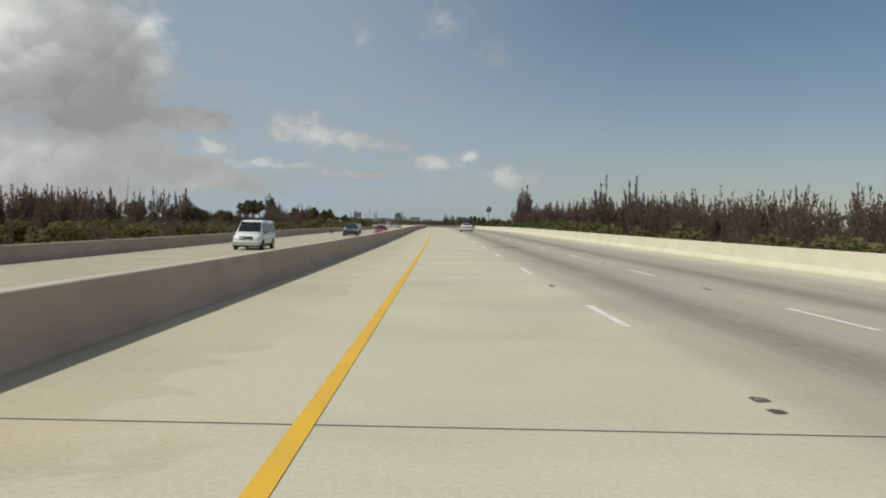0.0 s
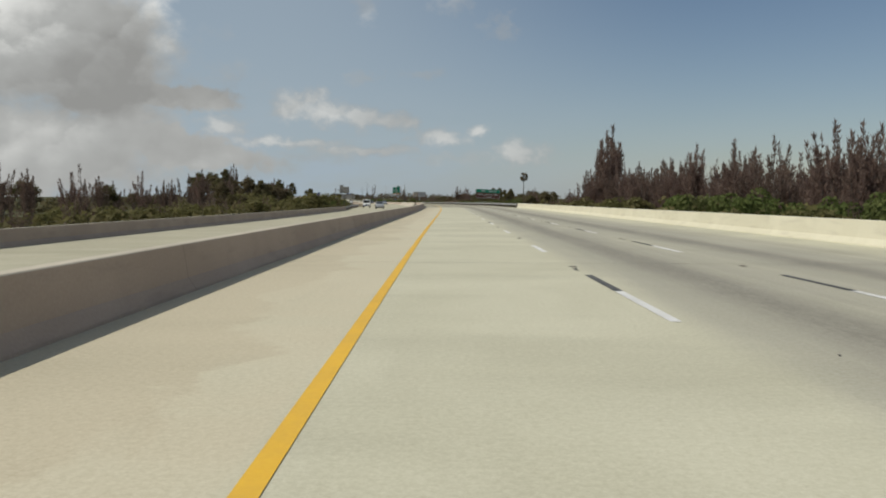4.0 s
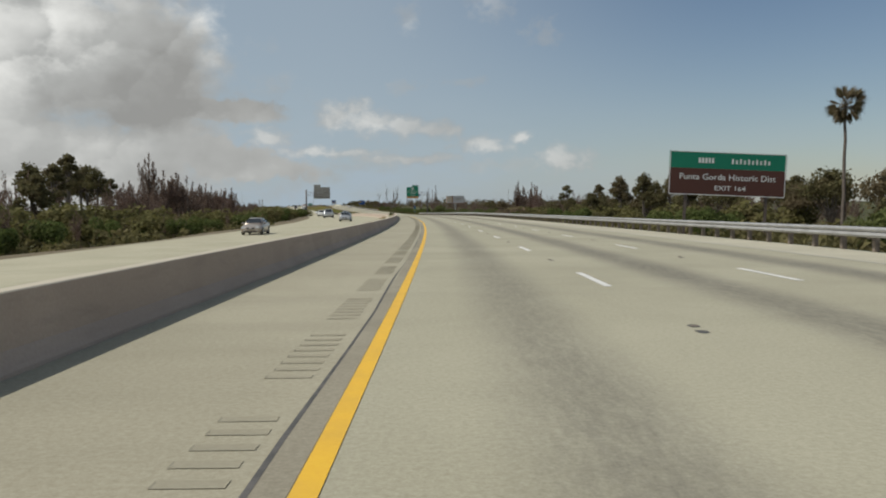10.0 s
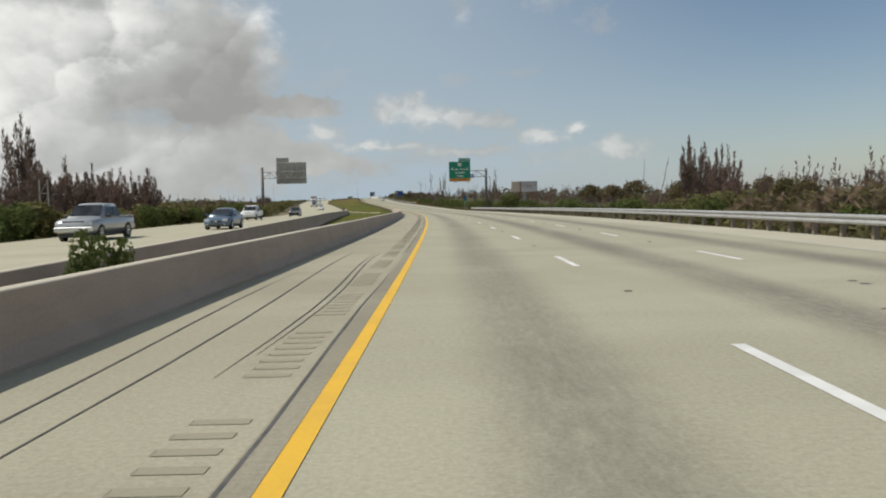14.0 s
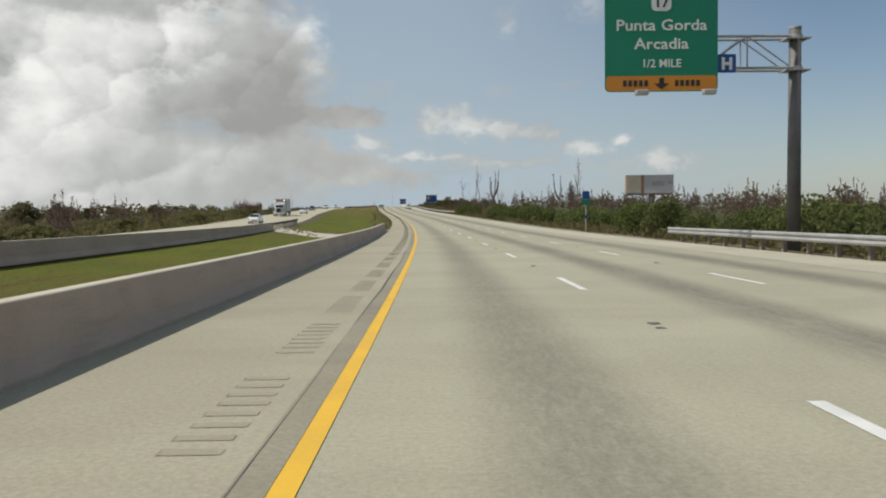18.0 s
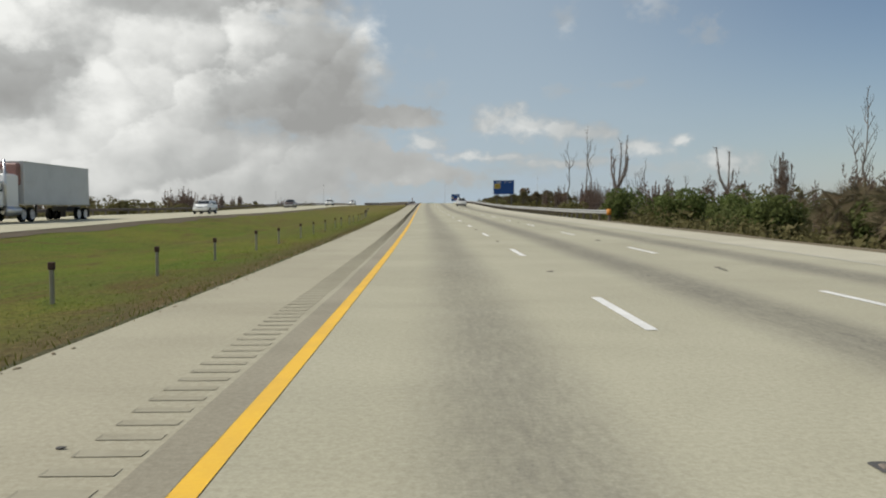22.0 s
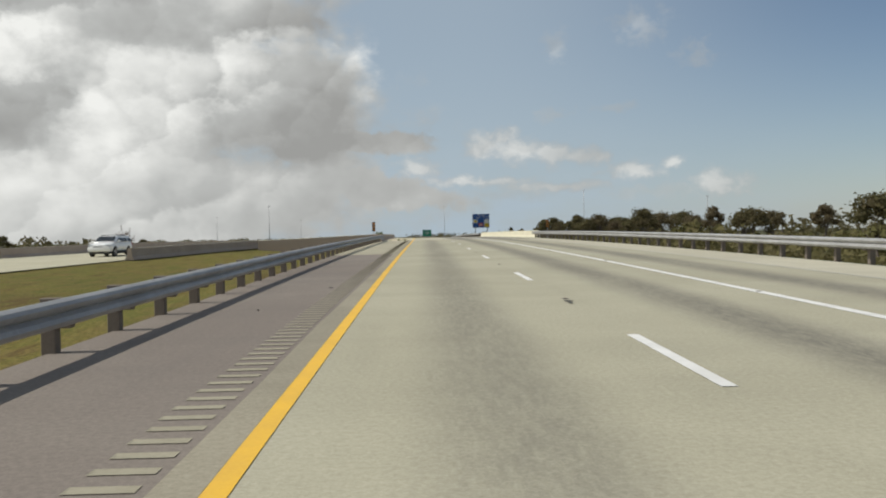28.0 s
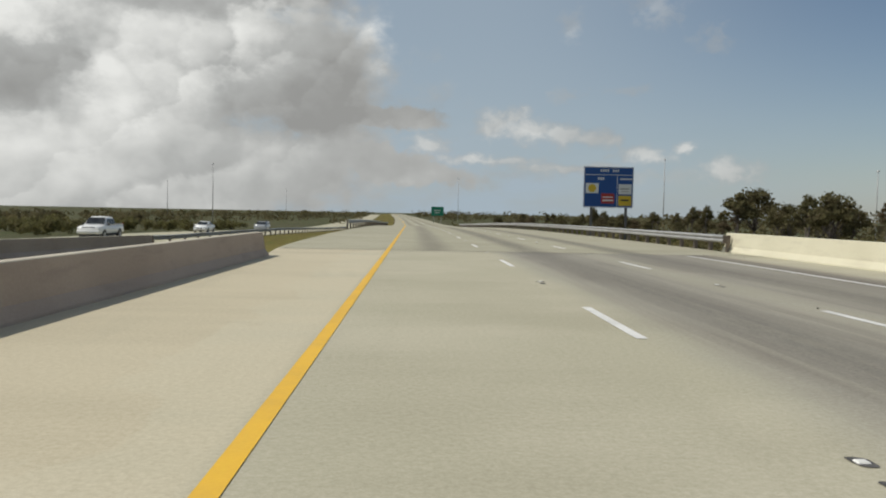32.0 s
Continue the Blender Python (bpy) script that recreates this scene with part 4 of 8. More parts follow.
def exit_gantry():
    m = stand(647.5, 15.45, 0.0)
    t = thing("cantilever_sign", "green overhead exit sign on a grey steel cantilever", "road sign", "overhead sign gantries", m)
    part("pole", rod((0, 0, -1.0), (0, 0, 8.75), 0.28, 0.235, 20), DARK_GALV, t, "dark weathered steel column", True)
    part("base_plate", rod((0, 0, -1.0), (0, 0, -0.85), 0.45, sides=20), GALV, t)
    part("pole_cap", rod((0, 0, 8.75), (0, 0, 8.82), 0.25, sides=20), GALV, t)
    for z in (7.15, 8.4):
        part("collar", rod((0, 0, z - 0.1), (0, 0, z + 0.1), 0.29, sides=20), GALV, t)
        part("collar_plate", box(0.95, 0.8, 0.05, (0, 0, z - 0.1)), GALV, t)
    truss(t, -0.3, -7.4, 7.15, 0.0, gap=1.7, deep=1.25)
    x, z0, w, h = -5.58, 6.22, 4.45, 4.1
    y = -0.62
    g = plate("sign_panel", w, h, GREEN_SIGN, t, x, z0, y, 0.05, 0.18, "green panel with white place names")
    lettering("Punta Gorda", 0.60, g, x, z0 + 2.38, y - 0.03, squash=1.16, embolden=0.008)
    lettering("Arcadia", 0.60, g, x, z0 + 1.66, y - 0.03, squash=1.16, embolden=0.008)
    lettering("1/2 MILE", 0.44, g, x, z0 + 0.95, y - 0.03, squash=1.0, embolden=0.006)
    s = plate("route_shield", 0.78, 0.72, SIGN_WHITE, g, x, z0 + 3.12, y - 0.03, 0.014, 0.2, "white route shield")
    lettering("17", 0.58, g, x, z0 + 3.27, y - 0.042, SIGN_BLACK, embolden=0.012)
    o = plate("warning_strip", w - 0.1, 0.58, ORANGE_SIGN, t, x, z0 + 0.03, y - 0.03, 0.02, 0.12, "orange strip with a black arrow")
    part("arrow", arrow_bm(0.62, 0.44, y - 0.042, z0 + 0.09), SIGN_BLACK, o)
    for i in range(5):
        plate("legend_bar", 0.14, 0.24, SIGN_BLACK, o, x - 1.45 + 0.21 * i, z0 + 0.2, y - 0.044, 0.008)
        plate("legend_bar", 0.14, 0.24, SIGN_BLACK, o, x + 0.6 + 0.21 * i, z0 + 0.2, y - 0.044, 0.008)
    o.location.x = 0
    for i, ob in enumerate(c for c in o.children if c.name.startswith("arrow")):
        ob.location.x = x
    k = plate("exit_tab", 2.45, 0.66, GREEN_SIGN, t, x + 1.0, z0 + h + 0.02, y, 0.05, 0.1, "small green exit number tab")
    lettering("EXIT 164", 0.44, k, x + 1.0, z0 + h + 0.2, y - 0.03, squash=1.15, embolden=0.006)
    hsp = plate("hospital_sign", 0.72, 0.72, BLUE_SIGN, t, -2.95, 6.95, -0.52, 0.03, 0.05, "blue square sign with a white H")
    lettering("H", 0.62, hsp, -2.95, 7.09, -0.545, embolden=0.03)
    for dx in (-1.0, 1.6):
        part("lamp_arm", rod((x + dx, y, z0 + 0.05), (x + dx, y - 0.75, z0 - 0.1), 0.03), GALV, t)
        part("lamp_housing", box(0.5, 0.3, 0.2, (x + dx, y - 0.85, z0 - 0.25), 0.04), GALV, t, "pale sign lamp housing")


def back_gantry():
    m = stand(633.4, -28.7, 0.0)
    t = thing("cantilever_sign", "overhead sign gantry seen from its bare grey back", "road sign", "overhead sign gantries", m)
    part("pole", rod((0, 0, -1.4), (0, 0, 9.3), 0.30, 0.26, 18), DARK_GALV, t, "dark steel column", True)
    part("base_plate", rod((0, 0, -1.0), (0, 0, -0.85), 0.5, sides=18), GALV, t)
    truss(t, 0.3, 8.2, 7.2, 0.0, gap=1.0, deep=1.2, r=0.05)
    plate("sign_panel", 5.6, 4.0, SIGN_BACK, t, 5.4, 6.15, 0.55, 0.05, 0.15, "bare grey back of the sign panel")
    plate("exit_tab", 2.3, 0.85, SIGN_BACK, t, 3.8, 10.18, 0.55, 0.05, 0.1, "bare grey back of the exit tab")
    for i in range(5):
        part("stiffener", box(0.08, 0.08, 3.9, (3.1 + 1.15 * i, 0.48, 6.2)), GALV, t)


DARK_GALV = worn("dark_weathered_steel", (0.17, 0.165, 0.16), (0.11, 0.105, 0.10), 0.6, 0.4, big=0.9, small=12)
exit_gantry()
back_gantry()


def service_sign(s, kind):
    m = stand(s, 17.4, 0.0)
    t = thing("service_sign", "blue roadside services sign on two steel posts" if kind == 1 else "blue services sign with four logo panels on two posts", "road sign", "service signs", m)
    w, z0, h = 4.25, 2.4, 2.9
    if kind == 2:
        z0, h = 2.25, 3.45
    p = plate("sign_panel", w, h, BLUE_SIGN, t, 0, z0, 0, 0.05, 0.0, "blue panel with a white border")
    for x in (-w / 2 + 0.04, w / 2 - 0.04):
        plate("border", 0.05, h - 0.02, SIGN_WHITE, t, x, z0 + 0.01, -0.03, 0.01)
    for z in (z0 + 0.02, z0 + h - 0.07):
        plate("border", w - 0.1, 0.05, SIGN_WHITE, t, 0, z, -0.032, 0.01)
    if kind == 1:
        bars(p, SIGN_WHITE, [(-1.45 + 0.2 * i, z0 + h - 0.55, 0.12, 0.26) for i in range(5)] + [(0.15 + 0.2 * i, z0 + h - 0.55, 0.12, 0.26) for i in range(2)] + [(1.1 + 0.18 * i, z0 + h - 0.55, 0.11, 0.26) for i in range(3)], -0.03)
        q = plate("logo_panel", 1.15, 0.95, SIGN_YELLOW, t, -1.3, z0 + 1.2, -0.035, 0.015, 0.05, "yellow logo panel")
        bars(q, SIGN_BLACK, [(-1.3, z0 + 1.65, 0.8, 0.22), (-1.3, z0 + 1.38, 0.9, 0.07)], -0.045)
    else:
        bars(p, SIGN_WHITE, [(-0.65 + 0.2 * i, z0 + h - 0.42, 0.12, 0.2) for i in range(4)] + [(0.4 + 0.2 * i, z0 + h - 0.42, 0.12, 0.2) for i in range(3)]
             + [(-0.85 + 0.2 * i, z0 + h - 1.12, 0.12, 0.22) for i in range(3)] + [(1.05 + 0.17 * i, z0 + h - 1.1, 0.1, 0.16) for i in range(6)], -0.03)
        plate("border", w - 0.3, 0.04, SIGN_WHITE, t, 0, z0 + h - 0.7, -0.03, 0.01)
        plate("border", 0.04, h - 0.8, SIGN_WHITE, t, 0.75, z0 + 0.06, -0.03, 0.01)
        for x, z, mat, lab in ((-1.4, 1.2, SIGN_WHITE, "white panel with a yellow disc"), (-0.05, 0.35, SIGN_RED, "red and white logo panel"), (1.42, 1.15, SIGN_WHITE, "pale logo panel"), (1.42, 0.18, SIGN_YELLOW, "yellow logo panel")):
            q = plate("logo_panel", 1.1, 0.85, mat, t, x, z0 + z, -0.035, 0.015, 0.03, lab)
            if x == -1.4:
                d = bmesh.new()
                bmesh.ops.create_circle(d, cap_ends=True, segments=24, radius=0.34)
                bmesh.ops.transform(d, matrix=pose(x, -0.048, z0 + z + 0.42, 90, 0, 0), verts=d.verts)
                part("logo_disc", d, SIGN_YELLOW, q)
            elif mat == SIGN_RED:
                bars(q, SIGN_WHITE, [(x, z0 + z + 0.5, 0.9, 0.08), (x, z0 + z + 0.2, 0.9, 0.12)], -0.046)
            elif mat == SIGN_YELLOW:
                bars(q, SIGN_BLACK, [(x, z0 + z + 0.4, 0.7, 0.14)], -0.046)
            else:
                bars(q, SIGN_BACK, [(x, z0 + z + 0.4, 0.8, 0.1), (x, z0 + z + 0.2, 0.6, 0.06)], -0.046)
    for x in (-w * 0.33, w * 0.37):
        part("post", ibeam(x, 0.13, -1.8, z0 + h - 0.2, 0.18), DARK_GALV, t)
    for z in (z0 + 0.4, z0 + h - 0.5):
        part("stringer", box(w - 0.3, 0.05, 0.08, (0, 0.05, z)), GALV, t)


service_sign(920.5, 1)
service_sign(1165.3, 2)


def green_exit_far():
    """The small green guide sign far beyond the overpass."""
    t = thing("guide_sign", "green guide sign far down the road on a steel post", "road sign", "", stand(1420, 13.6))
    p = plate("sign_panel", 5.0, 3.6, GREEN_SIGN, t, 0, 3.0, 0, 0.06, 0.2)
    bars(p, SIGN_WHITE, [(-1.2 + 0.4 * i, 4.9, 0.24, 0.45) for i in range(7)] + [(-0.8 + 0.4 * i, 4.0, 0.24, 0.4) for i in range(5)], -0.04)
    for x in (-1.5, 1.5):
        part("post", ibeam(x, 0.15, -2, 6.4), GALV, t)


green_exit_far()


def small_back_sign():
    t = thing("guide_sign", "guide sign on two posts seen from its grey back", "road sign", "", stand(388.5, -23.8, 0.0))
    plate("sign_panel", 4.0, 1.25, SIGN_BACK, t, 0, 1.75, 0, 0.04, 0.08, "bare grey back of the panel")
    for x in (-1.25, 1.25):
        part("post", ibeam(x, -0.12, -1.6, 2.95, 0.14), DARK_GALV, t)


small_back_sign()


def object_marker(s, side, label, s_w=0.32):
    t = thing("object_marker", label, "road sign", "bridge end markers", stand(s, side, 0.0))
    part("post", rod((0, 0, -0.3), (0, 0, 2.0), 0.035), GALV, t)
    p = plate("marker_panel", s_w, 0.95, SIGN_BLACK, t, 0, 1.05, -0.05, 0.02, 0.02, "black panel with orange stripes")
    for i in range(3):
        bm = bmesh.new()
        z = 1.1 + 0.31 * i
        f = bm.faces.new([bm.verts.new((x, -0.063, zz)) for x, zz in ((-s_w / 2 + 0.01, z + 0.12), (s_w / 2 - 0.01, z - 0.02), (s_w / 2 - 0.01, z + 0.12), (-s_w / 2 + 0.01, z + 0.26))])
        part("stripe", bm, ORANGE_SIGN, p)


object_marker(1049.4, -4.1, "black and orange striped hazard marker at the parapet")
object_marker(1056, 15.2, "black and orange striped hazard marker at the outer parapet")


def billboard():
    t = thing("billboard", "weathered two-faced billboard on a concrete column", "billboard", "", stand(781, 52.6, 0.0, -6))
    part("column", rod((0, 0, -2.2), (0, 0, 4.2), 0.55, 0.5, 20), SIGN_BACK, t, "pale concrete column", True)
    z0, w, h = 4.4, 9.6, 3.8
    f = plate("face_panel", w, h, BILL_FACE, t, 0, z0, -0.9, 0.15, 0.0, "faded grey advertising face")
    plate("face_strip", 0.55, h, BILL_RUST, f, -w / 2 + 3.1, z0 + 0.002, -0.99, 0.03, label="peeling yellow strip")
    plate("face_field", 2.6, h - 0.5, BILL_CREAM, f, -w / 2 + 1.5, z0 + 0.25, -0.985, 0.02, label="cream field")
    bars(f, SIGN_BACK, [(1.6, z0 + 1.5, 2.6, 1.0), (4.0, z0 + 1.9, 0.8, 0.5)], -0.985)
    plate("back_panel", w, h, SIGN_BACK, t, 0, z0, 0.9, 0.15)
    part("end_panel", box(0.12, 1.75, h, (-w / 2 - 0.02, 0, z0)), BILL_RUST, t, "rusty end panel")
    part("catwalk", box(w + 0.6, 0.6, 0.08, (0, -1.3, z0 - 0.15)), GALV, t)
    part("beam", box(w, 0.4, 0.4, (0, 0, z0 - 0.4), 0.02), BILL_RUST, t, "rusty main beam")
    for i in range(6):
        x = -w / 2 + 0.6 + i * (w - 1.2) / 5
        part("bracket", rod((x, -1.55, z0 - 0.12), (x, -0.2, z0 - 0.3), 0.05), BILL_RUST, t)
        part("upright", box(0.14, 0.14, h, (x, 0.7, z0)), GALV, t)


BILL_FACE = worn("faded_poster", (0.42, 0.42, 0.43), (0.33, 0.32, 0.33), 0.8, big=0.3, small=9)
BILL_RUST = worn("peeling_rusty_paint", (0.32, 0.19, 0.10), (0.20, 0.09, 0.05), 0.8, big=0.8, small=9)
BILL_CREAM = worn("faded_cream_paint", (0.50, 0.43, 0.33), (0.38, 0.33, 0.28), 0.8, big=0.5, small=9)
billboard()


def route_marker():
    t = thing("route_marker", "blue and green route marker on a slim post", "road sign", "", stand(687, 15.4, 0.0))
    part("post", rod((0, 0, -0.8), (0, 0, 3.3), 0.05), GALV, t)
    plate("sign_panel", 0.65, 0.7, BLUE_SIGN, t, 0, 2.75, -0.06, 0.02, 0.1, "blue shield panel")
    plate("lower_panel", 0.65, 0.5, GREEN_SIGN, t, 0, 2.2, -0.06, 0.02, 0.05, "green lower panel")
    plate("small_panel", 0.25, 0.3, BLUE_SIGN, t, 0, 1.0, -0.06, 0.015, 0.03)


route_marker()


def light_pole(s, side, high, foot=-2.0):
    t = thing("light_pole", "tall slim grey steel light pole", "light pole", "tall light poles", stand(s, side, 0.0))
    part("pole", rod((0, 0, foot), (0, 0, high), 0.22, 0.10, 10), GALV, t, "", True)
    part("lamp_ring", rod((0, 0, high - 0.35), (0, 0, high), 0.5, 0.35, 12), GALV, t)


for s_, side_, high_ in ((1410, -73, 21.4), (1570, -134, 19.5), (1400, 99, 26.4), (1690, 44, 29.5), (1330, 140, 18.8), (1800, -95, 21.5)):
    light_pole(s_, side_, high_, -5.0)


def median_posts():
    me = None
    for s in np.arange(716.64, 925.0, 5.24):
        wob = math.sin(s * 3.1) * 0.15
        if me is None:
            root = thing("median_post", "short pale weathered post with a dark rusty cap in the grass", "post", "short posts in the median", stand(s, -5.15, low(s, -5.15) + 0.01))
            part("shaft", box(0.065, 0.055, 0.75, (0, 0, -0.15), 0.008), POST_PALE, root)
            part("cap", box(0.105, 0.085, 0.13, (0, 0, 0.55), 0.012), RUST_CAP, root, "dark rusty cap")
            me = root
        else:
            side = float(np.interp(s, [715, 830, 845, 862, 885, 925], [-5.15, -5.2, -5.6, -6.5, -8.4, -10.6])) + wob * 0.5
            copy_thing(me, stand(s, side, low(s, side) + 0.01 + wob * 0.2, 8 * math.sin(s)))
    for s, side in ((697.3, -4.0), (701.4, -4.15), (702.3, -4.05)):
        t = thing("marker_post", "thick short post with a rusty red top", "post", "red-topped posts", stand(s, side, -0.15))
        part("shaft", box(0.16, 0.12, 0.62, (0, 0, -0.12), 0.012), POST_BLUE, t, "dark bluish shaft")
        part("top_panel", box(0.165, 0.125, 0.26, (0, 0, 0.42), 0.012), BILL_RUST, t, "rusty red top")


POST_PALE = worn("pale_weathered_post", (0.30, 0.285, 0.225), (0.22, 0.21, 0.16), 0.85, big=3)
RUST_CAP = worn("dark_rusty_cap", (0.085, 0.042, 0.030), (0.045, 0.03, 0.025), 0.8, big=4)
POST_BLUE = worn("dark_bluish_plastic", (0.10, 0.10, 0.13), (0.16, 0.14, 0.15), 0.7)
median_posts()

# ---- trees and shrubs ----
def blade_mesh(name, quads, mat):
    """One mesh of many small leaf blades; quads: (place, length way, width way)."""
    n = len(quads)
    v = np.empty((n * 4, 3), dtype=np.float32)
    for i, (p, a, b) in enumerate(quads):
        v[4 * i], v[4 * i + 1], v[4 * i + 2], v[4 * i + 3] = p - b * 0.5, p + a * 0.45 - b * 0.9, p + a, p + a * 0.5 + b * 0.9
    me = bpy.data.meshes.new(name)
    me.from_pydata(v.tolist(), [], [(4 * i, 4 * i + 1, 4 * i + 2, 4 * i + 3) for i in range(n)])
    me.materials.append(mat)
    return me


def needle_mesh(name, blades, mat):
    """One mesh of many slim pointed tufts; blades: (foot, length way, width way)."""
    v = []
    for p, a, b in blades:
        v += [p - b, p + b, p + a]
    me = bpy.data.meshes.new(name)
    me.from_pydata([tuple(q) for q in v], [], [(3 * i, 3 * i + 1, 3 * i + 2) for i in range(len(blades))])
    me.materials.append(mat)
    return me


def limb_bm(bm, points, r0, r1, sides=6):
    """A tapered limb through the points."""
    rings = []
    n = len(points)
    for i, p in enumerate(points):
        d = (points[min(i + 1, n - 1)] - points[max(i - 1, 0)]).normalized()
        u = d.orthogonal().normalized()
        w = d.cross(u)
        r = r0 + (r1 - r0) * i / (n - 1)
        rings.append([bm.verts.new(p + (u * math.cos(k * math.tau / sides) + w * math.sin(k * math.tau / sides)) * r) for k in range(sides)])
    for a, b in zip(rings, rings[1:]):
        for k in range(sides):
            bm.faces.new((a[k], a[(k + 1) % sides], b[(k + 1) % sides], b[k]))


def bent(rnd, a, b, n, wob):
    return [a.lerp(b, i / n) + Vector((rnd.uniform(-wob, wob), rnd.uniform(-wob, wob), rnd.uniform(-wob, wob) * 0.4)) * (1 if 0 < i < n else 0) for i in range(n + 1)]


def vec(rnd, s=1.0):
    return Vector((rnd.gauss(0, 1), rnd.gauss(0, 1), rnd.gauss(0, 1))).normalized() * s


def tree_from(name, label, group, trunk_bm, crown_me, bark):
    t = thing(name, label, "tree", group)
    part("trunk", trunk_bm, bark, t, "", True)
    if crown_me is not None:
        c = new("crown", crown_me)
        c.parent = t
    return t


def casuarina(seed, high, spread, thin=1.0, stems=1):
    """A feathery tree of many upright plumes that fan out from one foot and end in slim spires; height in metres."""
    rnd = random.Random(seed)
    bm = bmesh.new()
    tufts = []
    up = Vector((0, 0, 1))

    def feather(a, b, n, wide, long):
        d = (b - a).normalized()
        for _ in range(n):
            g = rnd.random() ** 0.85
            girth = wide * min(1.0, 0.45 + 2.2 * g) * (1.06 - g) ** 0.75
            off = vec(rnd, girth * rnd.random() ** 0.5)
            p = a.lerp(b, g) + off
            way = (d * 0.75 + up * 0.35 + off.normalized() * 0.42 + vec(rnd, 0.28)).normalized() * long * rnd.uniform(0.55, 1.2)
            tufts.append((p, way, way.cross(vec(rnd)).normalized() * long * rnd.uniform(0.08, 0.13)))

    for st in range(stems):
        lean = Vector((rnd.uniform(-1, 1), rnd.uniform(-1, 1), 0)) * (0.04 * high + (0.14 * high if stems > 1 else 0))
        hh = high * (1.0 if st == 0 else rnd.uniform(0.62, 0.92))
        foot = Vector((rnd.uniform(-0.4, 0.4), rnd.uniform(-0.4, 0.4), 0)) * (stems > 1)
        spine = bent(rnd, foot, foot + lean + Vector((0, 0, hh)), 6, 0.014 * high)
        limb_bm(bm, spine, 0.014 * high, 0.01, 6)
        n = int(17 * thin / stems ** 0.6)
        for i in range(n):
            f = 0.04 + 0.52 * (i + rnd.random()) / n
            j = min(5, int(f * 6))
            base = spine[j].lerp(spine[j + 1], f * 6 - j)
            a = i * 2.4 + rnd.uniform(-0.5, 0.5)
            flat = Vector((math.cos(a), math.sin(a), 0))
            reach = spread * high * rnd.uniform(0.45, 1.25) * (1.15 - f)
            top = hh * rnd.triangular(0.38, 0.95, 0.62 + 0.3 * f)
            rise = max(0.12 * high, top - base.z)
            elbow = base + flat * reach * 0.72 + up * rise * 0.28
            tip = base + flat * reach * rnd.uniform(0.85, 1.15) + up * rise
            limb_bm(bm, [base, elbow, tip], 0.006 * high, 0.004, 4)
            k = int(34 + 120 * rise / high)
            feather(base, elbow, k // 4, 0.040 * high, 0.05 * high)
            feather(elbow, tip, k, 0.046 * high, 0.05 * high)
        feather(spine[2], spine[6], int(150 * thin), 0.055 * high, 0.05 * high)
    for _ in range(110):
        a, q = rnd.uniform(0, math.tau), spread * high * 1.15 * math.sqrt(rnd.random())
        p = Vector((math.cos(a) * q, math.sin(a) * q, rnd.uniform(0.0, 0.16) * high))
        way = (up + vec(rnd, 0.7)).normalized() * 0.06 * high
        tufts.append((p, way, way.cross(vec(rnd)).normalized() * 0.007 * high))
    return bm, needle_mesh("crown", tufts, PINE_LEAF)


def facing_leaf(rnd, p, out, size):
    """A small spray of leaves that faces roughly outwards."""
    n = (out + vec(rnd, 0.85)).normalized()
    a = n.cross(vec(rnd)).normalized()
    b = n.cross(a)
    k = size * rnd.uniform(0.6, 1.3)
    return p - a * k * 0.4, a * k, b * k * 0.40


def broadleaf(seed, high, wide, clumps=11, bare=0.35, leaf=0.35, per=170, mat=None):
    rnd = random.Random(seed)
    bm = bmesh.new()
    fork = Vector((rnd.uniform(-0.3, 0.3), rnd.uniform(-0.3, 0.3), high * bare))
    limb_bm(bm, bent(rnd, Vector((0, 0, 0)), fork, 4, 0.12), 0.022 * high + 0.05, 0.015 * high + 0.03, 8)
    quads = []
    for i in range(clumps):
        a = i * 2.4 + rnd.uniform(-0.4, 0.4)
        ring = math.sqrt((i + 0.5) / clumps)
        c = Vector((math.cos(a) * wide * ring * 0.75, math.sin(a) * wide * ring * 0.75, high * (1.0 - 0.42 * ring ** 2 * rnd.uniform(0.5, 1.3)) - 0.1 * high))
        limb_bm(bm, bent(rnd, fork, c, 3, 0.05 * high), 0.010 * high + 0.02, 0.01, 5)
        rad = wide * rnd.uniform(0.22, 0.40)
        for _ in range(per):
            d = vec(rnd)
            d.z = d.z * 0.75 + 0.1
            p = c + d * rad * rnd.uniform(0.35, 1.0) ** 0.5 * rnd.choice((0.85, 1.0, 1.0, 1.25, 1.45))
            quads.append(facing_leaf(rnd, p, d, leaf * 1.15))
    return bm, needle_mesh("crown", quads, mat or OAK_LEAF)


def shrub(seed, high, wide, n=1600, leaf=0.16, mat=None):
    rnd = random.Random(seed)
    bm = bmesh.new()
    quads = []
    tops = [(Vector((rnd.uniform(-0.6, 0.6) * wide, rnd.uniform(-0.6, 0.6) * wide, high * rnd.uniform(0.35, 0.75))), rnd.uniform(0.3, 0.55)) for _ in range(7)]
    for c, k in tops:
        limb_bm(bm, bent(rnd, Vector((c.x * 0.2, c.y * 0.2, -0.2)), c, 3, 0.1), 0.04, 0.01, 5)
        for _ in range(n // 7):
            d = vec(rnd)
            p = c + Vector((d.x * wide * k, d.y * wide * k, d.z * high * k * 0.75)) * rnd.uniform(0.6, 1.0) ** 0.35 * rnd.uniform(0.92, 1.06)
            p.z = max(p.z, 0.05)
            quads.append(facing_leaf(rnd, p, d, leaf * 1.7))
    return bm, needle_mesh("crown", quads, mat or BUSH_LEAF)


